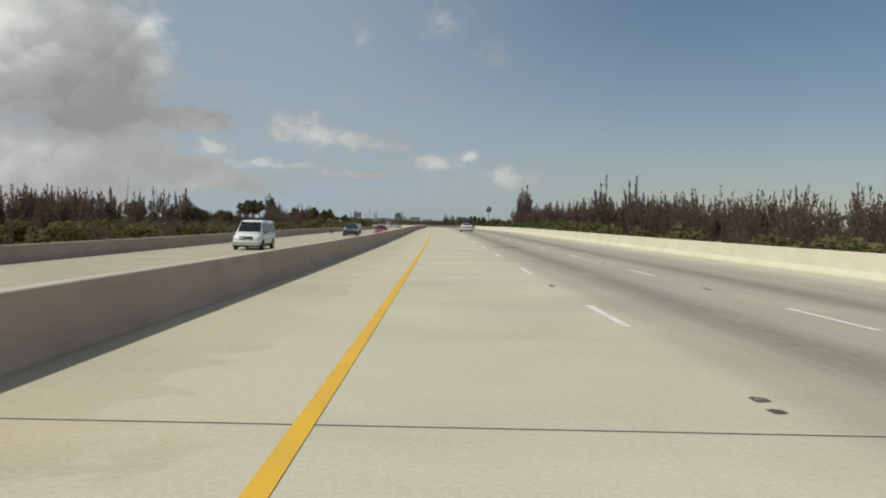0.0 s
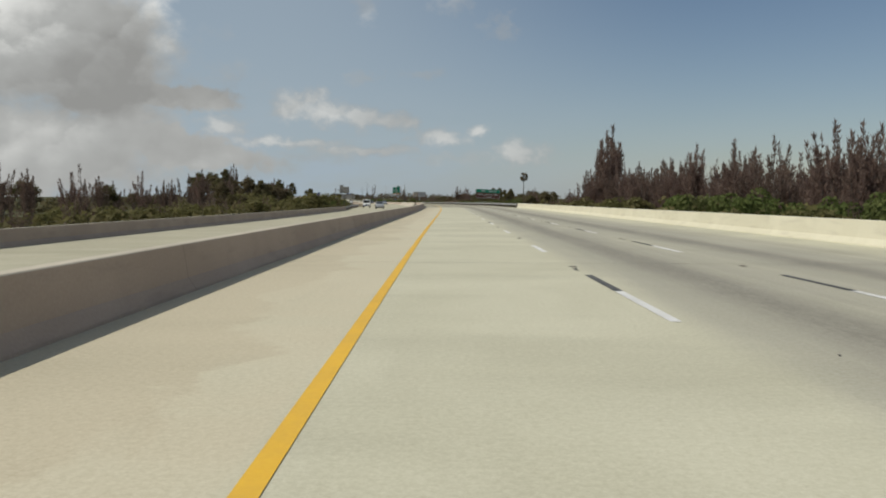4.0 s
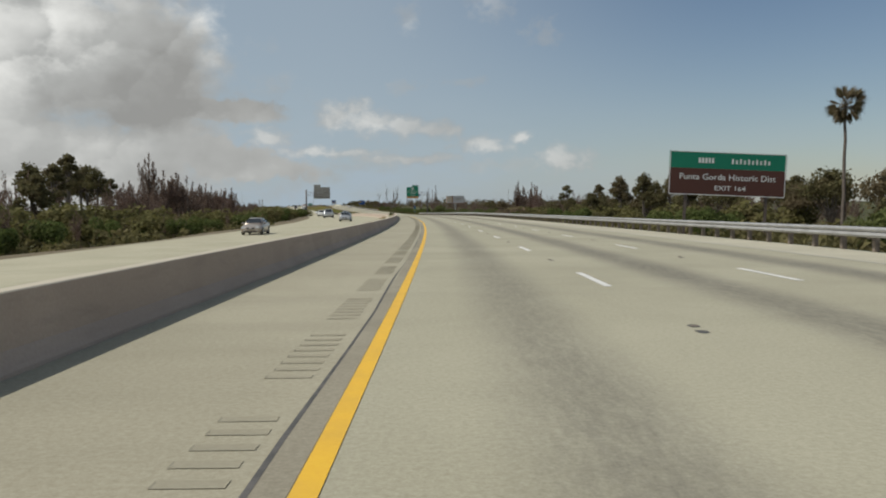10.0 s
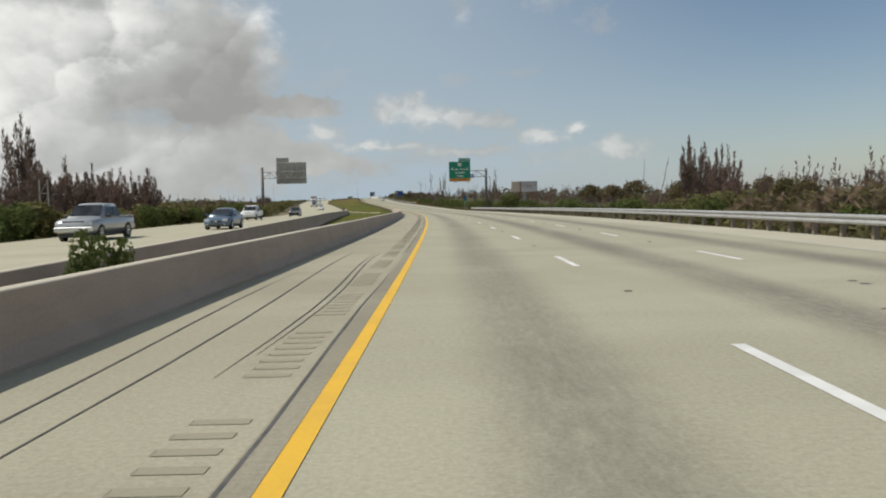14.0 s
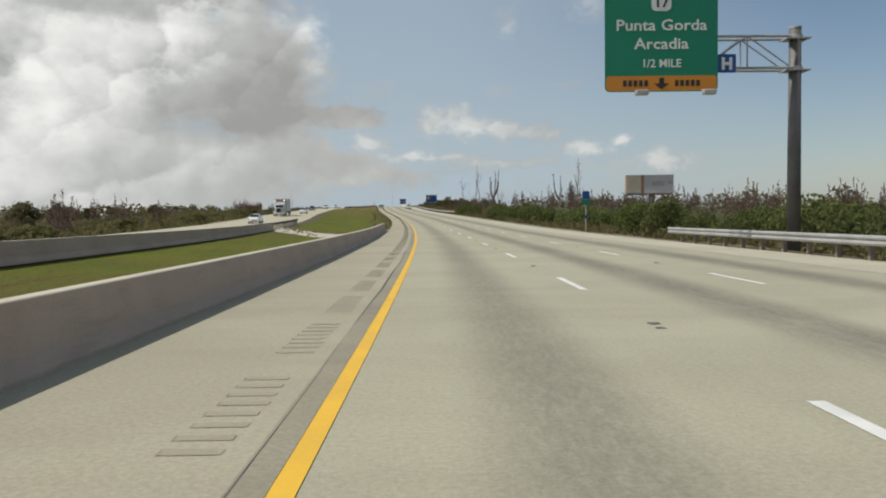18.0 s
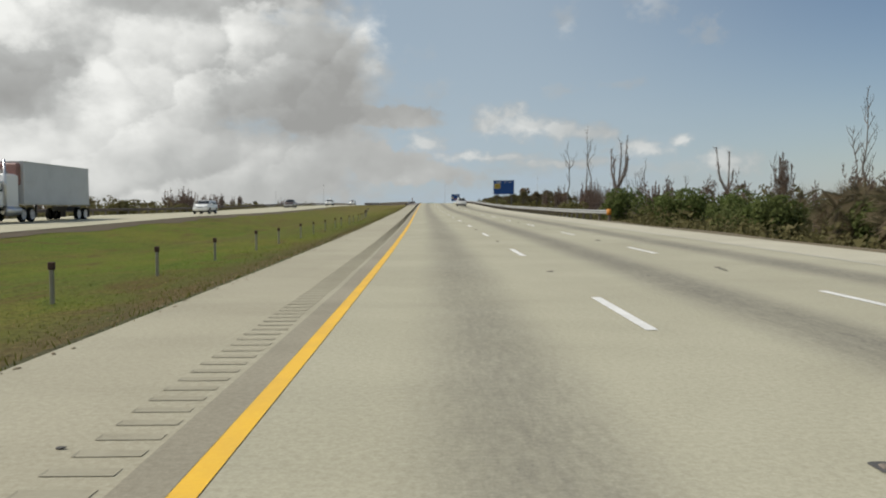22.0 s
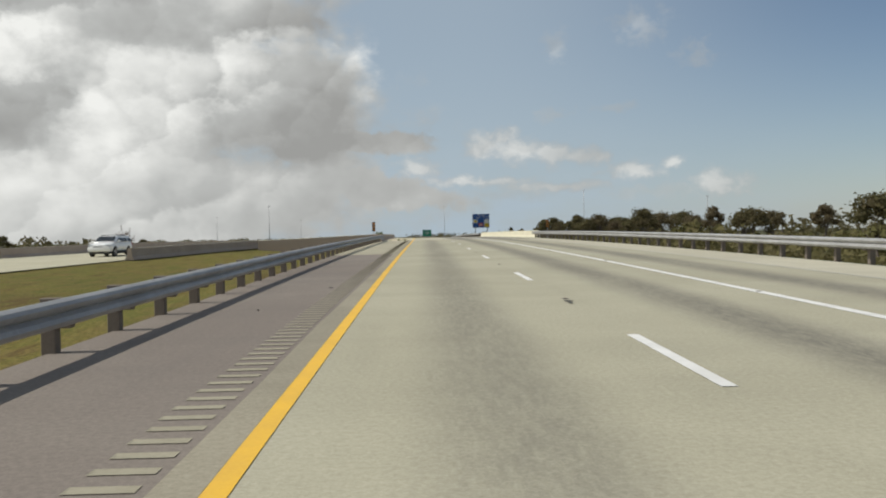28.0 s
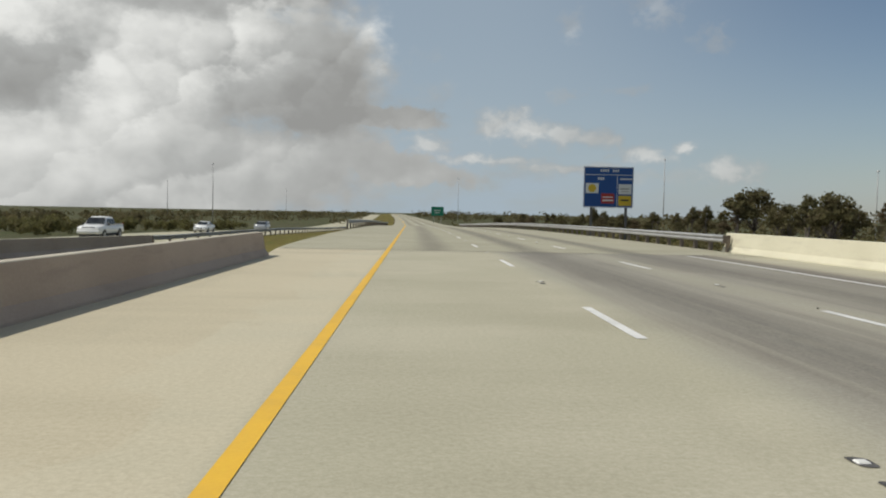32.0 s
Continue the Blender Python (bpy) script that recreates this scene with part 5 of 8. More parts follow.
def dead_tree(seed, high, twigs=9):
    rnd = random.Random(seed)
    bm = bmesh.new()
    spine = bent(rnd, Vector((0, 0, 0)), Vector((rnd.uniform(-0.6, 0.6), rnd.uniform(-0.6, 0.6), high)), 7, 0.025 * high)
    limb_bm(bm, spine, 0.008 * high + 0.03, 0.015, 7)
    for i in range(twigs):
        f = rnd.uniform(0.3, 0.97)
        j = min(6, int(f * 7))
        base = spine[j].lerp(spine[j + 1], f * 7 - j)
        a = rnd.uniform(0, math.tau)
        ln = high * rnd.uniform(0.06, 0.24) * (1.15 - f)* 2
        tip = base + Vector((math.cos(a) * 0.55, math.sin(a) * 0.55, 1.0)).normalized() * ln
        pts = bent(rnd, base, tip, 3, 0.08 * ln)
        limb_bm(bm, pts, 0.0035 * high + 0.01, 0.008, 5)
        for _ in range(4):
            b2 = pts[1].lerp(pts[3], rnd.random())
            t2 = b2 + (vec(rnd, 0.5) + Vector((0, 0, 0.6))) * ln * 0.4
            limb_bm(bm, bent(rnd, b2, t2, 2, 0.04 * ln), 0.02, 0.008, 4)
    return bm


def leaning_trunk(seed, high, lean):
    """A thin dead trunk that has lost its limbs and leans."""
    rnd = random.Random(seed)
    bm = bmesh.new()
    pts = bent(rnd, Vector((0, 0, 0)), Vector((lean * high, 0, high)), 6, 0.08)
    limb_bm(bm, pts, 0.10, 0.03, 7)
    for i in (3, 4, 5):
        limb_bm(bm, bent(rnd, pts[i], pts[i] + vec(rnd, 0.5) + Vector((0, 0, 0.5)), 2, 0.03), 0.03, 0.012, 4)
    return bm


def snag(seed, high, limbs=6):
    """A thick dead trunk that parts into stubby rising limbs, with ragged dry growth on them."""
    rnd = random.Random(seed)
    bm = bmesh.new()
    quads = []
    fork = Vector((rnd.uniform(-0.3, 0.3), rnd.uniform(-0.3, 0.3), high * 0.34))
    limb_bm(bm, bent(rnd, Vector((0, 0, 0)), fork, 4, 0.12), 0.018 * high, 0.015 * high, 8)
    for i in range(limbs):
        a = i * 2.4 + rnd.uniform(-0.5, 0.5)
        top = high * (1.0 if i == 0 else rnd.uniform(0.6, 0.95))
        reach = high * rnd.uniform(0.06, 0.20)
        start = fork * rnd.uniform(0.6, 1.0)
        tip = Vector((math.cos(a) * reach, math.sin(a) * reach, top))
        bow = start.lerp(tip, 0.45) + Vector((math.cos(a), math.sin(a), 0)) * reach * 0.35
        pts = [start, start.lerp(bow, 0.5), bow, bow.lerp(tip, 0.35) + vec(rnd, 0.15), bow.lerp(tip, 0.7) + vec(rnd, 0.15), tip]
        limb_bm(bm, pts, 0.011 * high, 0.04, 7)
        for _ in range(9):
            g = rnd.uniform(0.1, 1.0)
            b0 = bow.lerp(tip, g)
            t0 = b0 + (vec(rnd, 0.8) + Vector((0, 0, 0.7))) * rnd.uniform(0.35, 1.1)
            limb_bm(bm, bent(rnd, b0, t0, 2, 0.06), 0.06, 0.025, 5)
        for _ in range(190):
            g = rnd.random()
            p = (start.lerp(bow, g * 2) if g < 0.5 else bow.lerp(tip, g * 2 - 1)) + vec(rnd, 0.42 * (1.25 - g) * rnd.random() ** 0.5)
            way = (vec(rnd, 0.8) + Vector((0, 0, 0.4))).normalized() * rnd.uniform(0.12, 0.34)
            quads.append((p, way, way.cross(vec(rnd)).normalized() * 0.06))
    return bm, blade_mesh("crown", quads, PINE_LEAF)


def bare_stems(seed, high):
    """A thicket of thin bare grey stems."""
    rnd = random.Random(seed)
    bm = bmesh.new()
    for _ in range(9):
        foot = Vector((rnd.uniform(-1.6, 1.6), rnd.uniform(-1.6, 1.6), 0))
        hh = high * rnd.uniform(0.5, 1.0)
        top = foot + Vector((rnd.uniform(-0.8, 0.8), rnd.uniform(-0.8, 0.8), hh))
        pts = bent(rnd, foot, top, 5, 0.14)
        limb_bm(bm, pts, 0.05, 0.012, 5)
        for _ in range(9):
            g = rnd.uniform(0.3, 0.97)
            j = min(4, int(g * 5))
            b0 = pts[j].lerp(pts[j + 1], g * 5 - j)
            t0 = b0 + (vec(rnd, 0.45) + Vector((0, 0, 0.8))) * hh * rnd.uniform(0.06, 0.16)
            limb_bm(bm, bent(rnd, b0, t0, 2, 0.05), 0.022, 0.008, 4)
    return bm


def saw_palm(seed, high, wide):
    """A clump of palmetto fans over a skirt of hanging dry ones."""
    rnd = random.Random(seed)
    bm = bmesh.new()
    limb_bm(bm, bent(rnd, Vector((0, 0, -0.1)), Vector((0.2, 0.1, high * 0.5)), 3, 0.1), 0.16, 0.12, 8)
    quads = []
    for _ in range(40):
        a, r = rnd.uniform(0, math.tau), wide * math.sqrt(rnd.random())
        root = Vector((math.cos(a) * r, math.sin(a) * r, 0))
        top = root + Vector((rnd.uniform(-0.4, 0.4), rnd.uniform(-0.4, 0.4), high * rnd.uniform(0.35, 0.95)))
        d = (Vector((math.cos(a), math.sin(a), 0)) * 0.7 + vec(rnd, 0.6) + Vector((0, 0, rnd.choice((0.5, 0.2, -0.9))))).normalized()
        u = d.orthogonal().normalized()
        w = d.cross(u)
        for k in range(15):
            b = (k - 7) / 7 * 1.3
            way = (d * math.cos(b) + u * math.sin(b) + Vector((0, 0, -0.3 * abs(b)))).normalized() * rnd.uniform(0.7, 1.05)
            quads.append((top, way, (w * 0.8 + u * 0.2) * 0.055))
    return bm, blade_mesh("crown", quads, PALM_LEAF)


def fan_palm(seed, high):
    rnd = random.Random(seed)
    bm = bmesh.new()
    top = Vector((0.15, 0.1, high))
    limb_bm(bm, bent(rnd, Vector((0, 0, 0)), top, 8, 0.05), 0.16, 0.10, 10)
    quads = []
    for i in range(54):
        a, e = rnd.uniform(0, math.tau), rnd.uniform(-1.25, 1.2)
        d = Vector((math.cos(a) * math.cos(e), math.sin(a) * math.cos(e), math.sin(e)))
        stem = top + d * rnd.uniform(0.5, 0.8)
        limb_bm(bm, [top, top.lerp(stem, 0.5) + Vector((0, 0, 0.05)), stem], 0.02, 0.012, 3)
        u = d.orthogonal().normalized()
        w = d.cross(u)
        for k in range(13):
            b = (k - 6) / 6 * 1.15
            way = (d * math.cos(b) + u * math.sin(b) + Vector((0, 0, -0.25 * abs(b)))).normalized() * rnd.uniform(0.85, 1.15)
            quads.append((stem, way, (w * 0.8 + u * 0.2) * 0.06))
    return bm, blade_mesh("crown", quads, PALM_LEAF)


PINES = [tree_from("casuarina_tree", "tall feathery dark casuarina tree with brownish foliage", "roadside casuarinas", *casuarina(11 + i, 10, sp, th, st), BARK)
         for i, (sp, th, st) in enumerate(((0.16, 1.1, 1), (0.20, 0.9, 2), (0.13, 1.2, 1), (0.22, 0.75, 3), (0.17, 0.55, 1), (0.24, 1.0, 2)))]
OAKS = [tree_from("broadleaf_tree", "rounded dark green broadleaf tree among scrub", "roadside broadleaf trees", *broadleaf(31 + i, 8, w, c, b, 0.33, 140), BARK)
        for i, (w, c, b) in enumerate(((3.0, 15, 0.30), (2.4, 12, 0.42), (3.6, 16, 0.22)))]
SLASH = [tree_from("slash_pine", "tall bare-trunked pine with a rounded tufted crown", "slash pines", *broadleaf(51 + i, 12, w, c, b, 0.36, 150), BARK)
         for i, (w, c, b) in enumerate(((2.6, 13, 0.55), (2.2, 10, 0.62)))]
SHRUBS = [tree_from("shrub", "dense green roadside shrub", "roadside shrubs", *shrub(71 + i, 3.0, w), BARK) for i, w in enumerate((2.2, 2.8, 1.8, 2.5))]
FINE = [tree_from("shrub", "rounded olive green shrub in a dense roadside thicket", "roadside shrubs", *shrub(171 + i, 3.0, w, 2500, 0.115), BARK) for i, w in enumerate((2.4, 2.9, 2.1))]
OLIVE = [tree_from("shrub", "rounded brownish olive shrub on the scrubby slope", "roadside shrubs", *shrub(271 + i, 3.0, w, 1700, 0.17, SCRUB_LEAF), BARK) for i, w in enumerate((2.6, 3.1, 2.2))]
SNAGS = [tree_from("dead_tree", "bare grey dead tree with broken limbs", "dead trees", dead_tree(91 + i, 14, tw), None, DEAD_WOOD) for i, tw in enumerate((10, 14, 7, 12))]
THICK = [tree_from("dead_tree", "thick dead trunk with stubby limbs and ragged dry growth", "dead trees", *snag(121 + i, 14, n), DEAD_WOOD) for i, n in enumerate((6, 4))]
LEANERS = [tree_from("dead_tree", label, "dead trees", leaning_trunk(161 + i, 10, ln), None, DEAD_WOOD) for i, (label, ln) in enumerate((("tall thin dead trunk standing bare in the scrub", 0.02), ("thin dead trunk leaning over the scrub", 0.24)))]
STEMS = [tree_from("bare_sapling_clump", "thicket of thin bare grey stems", "bare thickets", bare_stems(131 + i, 8), None, DEAD_WOOD) for i in range(3)]
SAW = [tree_from("palmetto_clump", "palmetto clump with hanging dry brown fans", "palmetto clumps", *saw_palm(141 + i, 3.0, 1.6), BARK) for i in range(2)]
PALM = tree_from("fan_palm", "tall fan palm with drooping dry fronds", "", *fan_palm(7, 11.2), BARK)
PALM.matrix_basis = stand(411.5, 33.4, -1.8)
CABBAGE = [tree_from("cabbage_palm", "shaggy cabbage palm with a ragged brownish green head", "cabbage palms", *fan_palm(17 + i, 6.0), BARK) for i in range(2)]

USED = set()


def plant(kinds, rnd, s, side, scale, stout=1.0):
    ob = kinds[rnd.randrange(len(kinds))]
    p = at(s, side, low(s, side) - 0.1)
    m = pose(p.x, p.y, p.z, 0, 0, rnd.uniform(0, 360))
    k = scale
    if ob.name not in USED:
        USED.add(ob.name)
        ob.matrix_basis, t = m, ob
    else:
        t = copy_thing(ob, m)
    t.scale = (k * stout * rnd.uniform(0.85, 1.15), k * stout * rnd.uniform(0.85, 1.15), k)
    return t


def belt(kinds, seed, s0, s1, gap, side0, side1, h0, h1, base, keep=1.0, stout=1.0):
    """A loose row of plants; h0 to h1: their heights, base: the height of the model."""
    rnd = random.Random(seed)
    s = s0
    while s < s1:
        if rnd.random() < keep:
            plant(kinds, rnd, s + rnd.uniform(-0.4, 0.4) * gap, rnd.uniform(side0, side1), rnd.triangular(h0, h1, (h0 * 2 + h1) / 3) / base, stout)
        s += gap


def belt_far(seed, s0, s1, gap, side0, side1, h0, h1, store, keep=1.0, kinds=None, base=10.0, share=4):
    """Plants that stand far off or too thick to tell apart, gathered in one mesh."""
    rnd = random.Random(seed)
    s = s0
    while s < s1:
        if rnd.random() < keep:
            ob = (kinds or PINES)[rnd.randrange(len(kinds or PINES))]
            side = rnd.uniform(side0, side1)
            p = at(s + rnd.uniform(-0.4, 0.4) * gap, side, low(s, side) - 0.1)
            k = rnd.uniform(h0, h1) / base
            m = pose(p.x, p.y, p.z, 0, 0, rnd.uniform(0, 360)) @ Matrix.Diagonal((k, k, k, 1))
            me = next(c for c in ob.children if c.name.startswith("crown")).data
            v = np.empty(len(me.vertices) * 3, dtype=np.float32)
            me.vertices.foreach_get("co", v)
            v = v.reshape(-1, 3) @ np.array(m.to_3x3()).T + np.array(m.translation)
            v = v.reshape(-1, 3, 3)[rnd.randrange(share)::share].copy()
            mid = v.mean(axis=1, keepdims=True)
            store.append(mid + (v - mid) * np.array([1.75, 1.75, 1.35], dtype=np.float32))
        s += gap


def build_plants():
    # beyond the outer parapet
    belt(PINES, 1, 15, 130, 2.5, 27, 44, 5.4, 7.6, 10)
    belt(PINES, 101, 130, 170, 2.2, 27, 42, 6.8, 9.4, 10, 1.0, 1.15)
    belt(PINES, 102, 170, 285, 2.3, 27, 44, 7.0, 10.2, 10, 1.0, 1.15)
    belt(PINES, 3, 283, 312, 1.4, 29, 42, 8.0, 11.5, 10)
    belt(PINES, 103, 309, 329, 1.5, 34, 48, 7.5, 11.0, 10)
    belt(PINES, 4, 328, 360, 4, 36, 60, 4, 6.5, 10)
    belt(SNAGS, 5, 334, 364, 9, 34, 44, 8, 11.5, 14)
    belt(PINES[3:5], 6, 345, 480, 14, 45, 85, 5, 9, 10)
    belt(OAKS, 7, 405, 465, 6, 29, 46, 5, 8.5, 8)
    belt(OAKS, 72, 466, 540, 5, 30, 48, 4.0, 6.6, 8)
    belt(SLASH, 8, 470, 530, 9, 34, 48, 8, 9.5, 12)
    belt(OAKS, 9, 500, 590, 8, 40, 70, 4.2, 6.4, 8)
    belt(PINES, 10, 586, 606, 3.2, 34, 46, 9.5, 12, 10)
    belt(OAKS, 12, 610, 700, 14, 45, 65, 6, 9, 8)
    belt(SNAGS, 13, 868, 965, 11, 32, 60, 7, 11, 14, 0.8)
    belt(STEMS, 113, 872, 950, 3.4, 28, 44, 4.5, 8.5, 8)
    belt(PINES[1:4], 114, 862, 930, 3.2, 27, 38, 4.2, 6.6, 10)
    belt(SAW, 115, 786, 800, 2.6, 19, 25, 2.6, 3.8, 3)
    belt(SAW, 116, 520, 540, 5, 20, 26, 2.4, 3.4, 3)
    belt(SHRUBS, 117, 125, 215, 3.4, 20.5, 25, 2.6, 3.9, 3)
    belt(PINES, 118, 326, 400, 9, 28, 44, 4.5, 7.5, 10)
    belt(OAKS, 15, 930, 1075, 6, 26, 48, 4.0, 5.8, 8)
    belt(OAKS, 151, 1078, 1150, 3.4, 30, 48, 3.8, 5.6, 8)
    belt(OAKS, 71, 335, 405, 7, 26, 40, 3.4, 5.4, 8)
    belt(OAKS, 16, 1125, 1400, 8, 30, 70, 3.4, 5.6, 8)
    belt(OAKS, 160, 1135, 1200, 6, 36, 56, 5.0, 7.2, 8)
    belt(SHRUBS, 24, 1120, 1330, 14, 22, 34, 1.4, 2.4, 3)
    belt(SLASH, 17, 1130, 1400, 9, 34, 80, 5.5, 7.5, 12)
    store = []
    belt_far(2, 0, 325, 2.8, 46, 66, 7.0, 9.6, store)
    belt_far(109, 120, 290, 2.6, 36, 50, 7.6, 10.0, store)
    belt_far(12, 326, 600, 4.0, 62, 95, 4.5, 7.0, store)
    belt_far(11, 606, 860, 2.8, 50, 88, 5.6, 8.6, store)
    belt_far(104, 60, 335, 5.5, 24, 28, 2.6, 4.4, store)
    belt_far(105, 835, 990, 9, 40, 75, 5, 9, store)
    belt_far(106, 470, 620, 6.5, -80, -60, 8, 12, store)
    belt_far(107, 20, 470, 5.0, -46, -26, 2.4, 4.2, store)
    belt_far(139, 684, 790, 4.0, -66, -50, 4.5, 8.0, store)
    belt_far(73, 450, 600, 4.5, 44, 62, 4.5, 8.5, store)
    belt_far(37, 620, 760, 6, -110, -70, 6, 9, store)
    belt_far(39, 760, 930, 9, -95, -62, 4.5, 7.5, store, 0.8)
    v = np.concatenate(store)
    me = bpy.data.meshes.new("far_casuarinas")
    me.from_pydata(v.reshape(-1, 3).tolist(), [], np.arange(len(v) * 3).reshape(-1, 3).tolist())
    me.materials.append(PINE_LEAF)
    tagged(new("far_casuarinas", me), "rows of dark casuarinas standing back from the road", "trees", kind="stuff")
    # shrubs in front of them
    belt(SHRUBS, 21, 300, 640, 8, 18, 30, 1.5, 3.2, 3)
    belt(FINE, 22, 640, 830, 3.2, 18.0, 27, 2.2, 3.9, 3)
    thicket = []
    for seed, s0, s1, gap, a, b, h0, h1 in ((42, 20, 300, 3.2, -44, -25, 1.6, 3.0), (43, 300, 505, 3.0, -46, -28.5, 1.8, 4.6), (44, 640, 900, 9, -60, -38, 1.6, 3.2), (20, 0, 300, 5, 19, 27, 1.4, 2.8),
                                            (23, 830, 1050, 6, 22, 36, 1.4, 2.8), (145, 1125, 1340, 2.4, -66, -38, 1.6, 2.7), (137, 505, 640, 2.6, -40, -28, 1.8, 3.8), (74, 430, 600, 4, 27, 40, 2.2, 3.8)):
        belt_far(seed, s0, s1, gap, a, b, h0, h1, thicket, 1.0, OLIVE, 3.0, 3)
    v = np.concatenate(thicket)
    me = bpy.data.meshes.new("scrub_thicket")
    me.from_pydata(v.reshape(-1, 3).tolist(), [], np.arange(len(v) * 3).reshape(-1, 3).tolist())
    me.materials.append(SCRUB_LEAF)
    tagged(new("scrub_thicket", me), "rounded olive and brown shrubs grown into a thicket", "shrubs", kind="stuff")
    for i, (s, side) in enumerate(((432, -33), (548, -30), (452, 33))):
        plant([OLIVE[i]], random.Random(60 + i), s, side, 0.9)
    # beyond the opposite carriageway
    belt(PINES, 30, 98, 160, 1.6, -66, -54, 6.5, 9.2, 10, 1.0, 1.3)
    belt(PINES, 301, 186, 197, 2.6, -63, -57, 8.5, 11.0, 10, 1.0, 1.3)
    belt(PINES, 302, 222, 300, 6.5, -60, -42, 5.0, 9.0, 10, 1.0, 1.2)
    belt(OAKS, 31, 60, 300, 11, -80, -50, 5.0, 7.0, 8)
    belt(OAKS, 131, 300, 358, 5, -66, -42, 3.6, 5.4, 8)
    belt(OAKS, 32, 358, 440, 6.5, -62, -38, 6, 9, 8)
    belt(SLASH, 33, 368, 460, 11, -75, -45, 9, 12, 12)
    belt(PINES, 34, 395, 470, 9, -85, -55, 9, 13, 10)
    belt(PINES, 135, 530, 560, 3.4, -66, -56, 8.0, 12.0, 10, 1.0, 1.35)
    belt(PINES, 140, 566, 580, 2.6, -64, -57, 13.0, 16.5, 10, 1.0, 1.35)
    belt(PINES, 141, 584, 682, 2.6, -66, -56, 9.0, 14.0, 10, 0.85, 1.3)
    belt(PINES, 136, 505, 600, 7.0, -54, -40, 4.5, 7.0, 10)
    belt(SHRUBS, 138, 520, 620, 11, -32, -28, 2.0, 3.2, 3)
    belt(SLASH, 36, 560, 700, 16, -112, -85, 16, 22, 12)
    belt(OAKS, 38, 640, 860, 12, -80, -52, 4.5, 6.5, 8)
    belt(PINES, 310, 950, 962, 2.2, -62, -57, 5.5, 7.0, 10, 1.0, 1.2)
    belt(PINES, 311, 968, 992, 2.6, -62, -56, 4.2, 5.4, 10, 1.0, 1.4)
    belt(PINES, 312, 1018, 1030, 3.5, -62, -57, 4.6, 5.8, 10)
    belt(OAKS, 40, 860, 1150, 19, -110, -70, 2.6, 4.2, 8, 0.5)
    belt(OAKS, 41, 1150, 1420, 15, -140, -74, 3.4, 5.8, 8, 0.7)
    belt(SHRUBS, 143, 330, 505, 12, -36, -26, 1.8, 3.2, 3)
    rnd = random.Random(99)
    for kinds, s, side, high, base in ((PINES[:1], 404.5, -70.3, 13, 10), (PINES[2:3], 676, -90, 27, 10), (SLASH, 632, -101, 21, 12), (PINES[:1], 303, 34, 17.8, 10),
                                       (PINES[2:3], 297, 32, 16.0, 10), (THICK[:1], 925.0, 42.0, 16.6, 14), (SNAGS[2:3], 926, 36.4, 18.6, 14), (SNAGS[:1], 923.5, 34.6, 13.5, 14), (THICK[1:], 944.1, 72.5, 15, 14), (SNAGS[1:2], 857.8, 57.8, 17, 14), (SNAGS[3:4], 861, 58.5, 13, 14), (PINES[2:3], 902, 67, 11.6, 10), (PINES[3:4], 1166, -70, 6.6, 10), (PINES[1:2], 1168.5, -72.5, 5.4, 10),
                                       (PINES[3:4], 148, 30, 11.6, 10), (PINES[1:2], 160, 38, 12.6, 10), (SLASH, 487, 36, 9, 12), (SNAGS[2:3], 899, 27, 13.5, 14), (SNAGS[2:3], 184, -60, 10, 14)):
        plant(kinds, rnd, s, side, high / base)
    for i, (s, side, high) in enumerate(((1001.5, 31, 5.1), (996.6, 31.2, 5.0), (1013, 33, 3.4))):
        plant([CABBAGE[i % 2]], random.Random(300 + i), s, side, high / 6.0)

    for ob, s, side, high, way in ((LEANERS[0], 620, 40, 10.2, 0), (LEANERS[1], 613.6, 40, 10.4, 15), (LEANERS[0], 166, -60, 11.0, 0)):
        t = plant([ob], random.Random(5), s, side, high / 10)
        t.rotation_euler = (0, 0, turn_at(s) + math.radians(way))


build_plants()


def wall_bush():
    """A bush that has rooted behind the median barrier, and the mast among the trees."""
    t = copy_thing(SHRUBS[0], stand(491, -4.1, 0.05))
    t.scale = (0.20, 0.20, 0.36)
    tagged(t, "small yellow-green bush rooted between the two barriers", "shrub", "roadside shrubs")
    m = thing("lattice_mast", "short pale lattice mast standing among the trees", "mast", "", stand(557, -36.2, low(557, -36.2) - 0.1))
    for x in (-0.45, 0.45):
        part("leg", rod((x, 0, 0), (x * 0.85, 0, 6.4), 0.10, 0.08), PALE_WOOD, m)
    for i in range(4):
        z = 1.2 + 1.3 * i
        part("crossbar", rod((-0.42, 0, z), (0.42, 0, z), 0.045, sides=6), PALE_WOOD, m)
        part("brace", rod((-0.42, 0.05, z), (0.42, 0.05, z + 1.2), 0.035, sides=6), PALE_WOOD, m)


PALE_WOOD = worn("pale_weathered_wood", (0.36, 0.33, 0.29), (0.27, 0.24, 0.21), 0.9, big=2.0)
wall_bush()


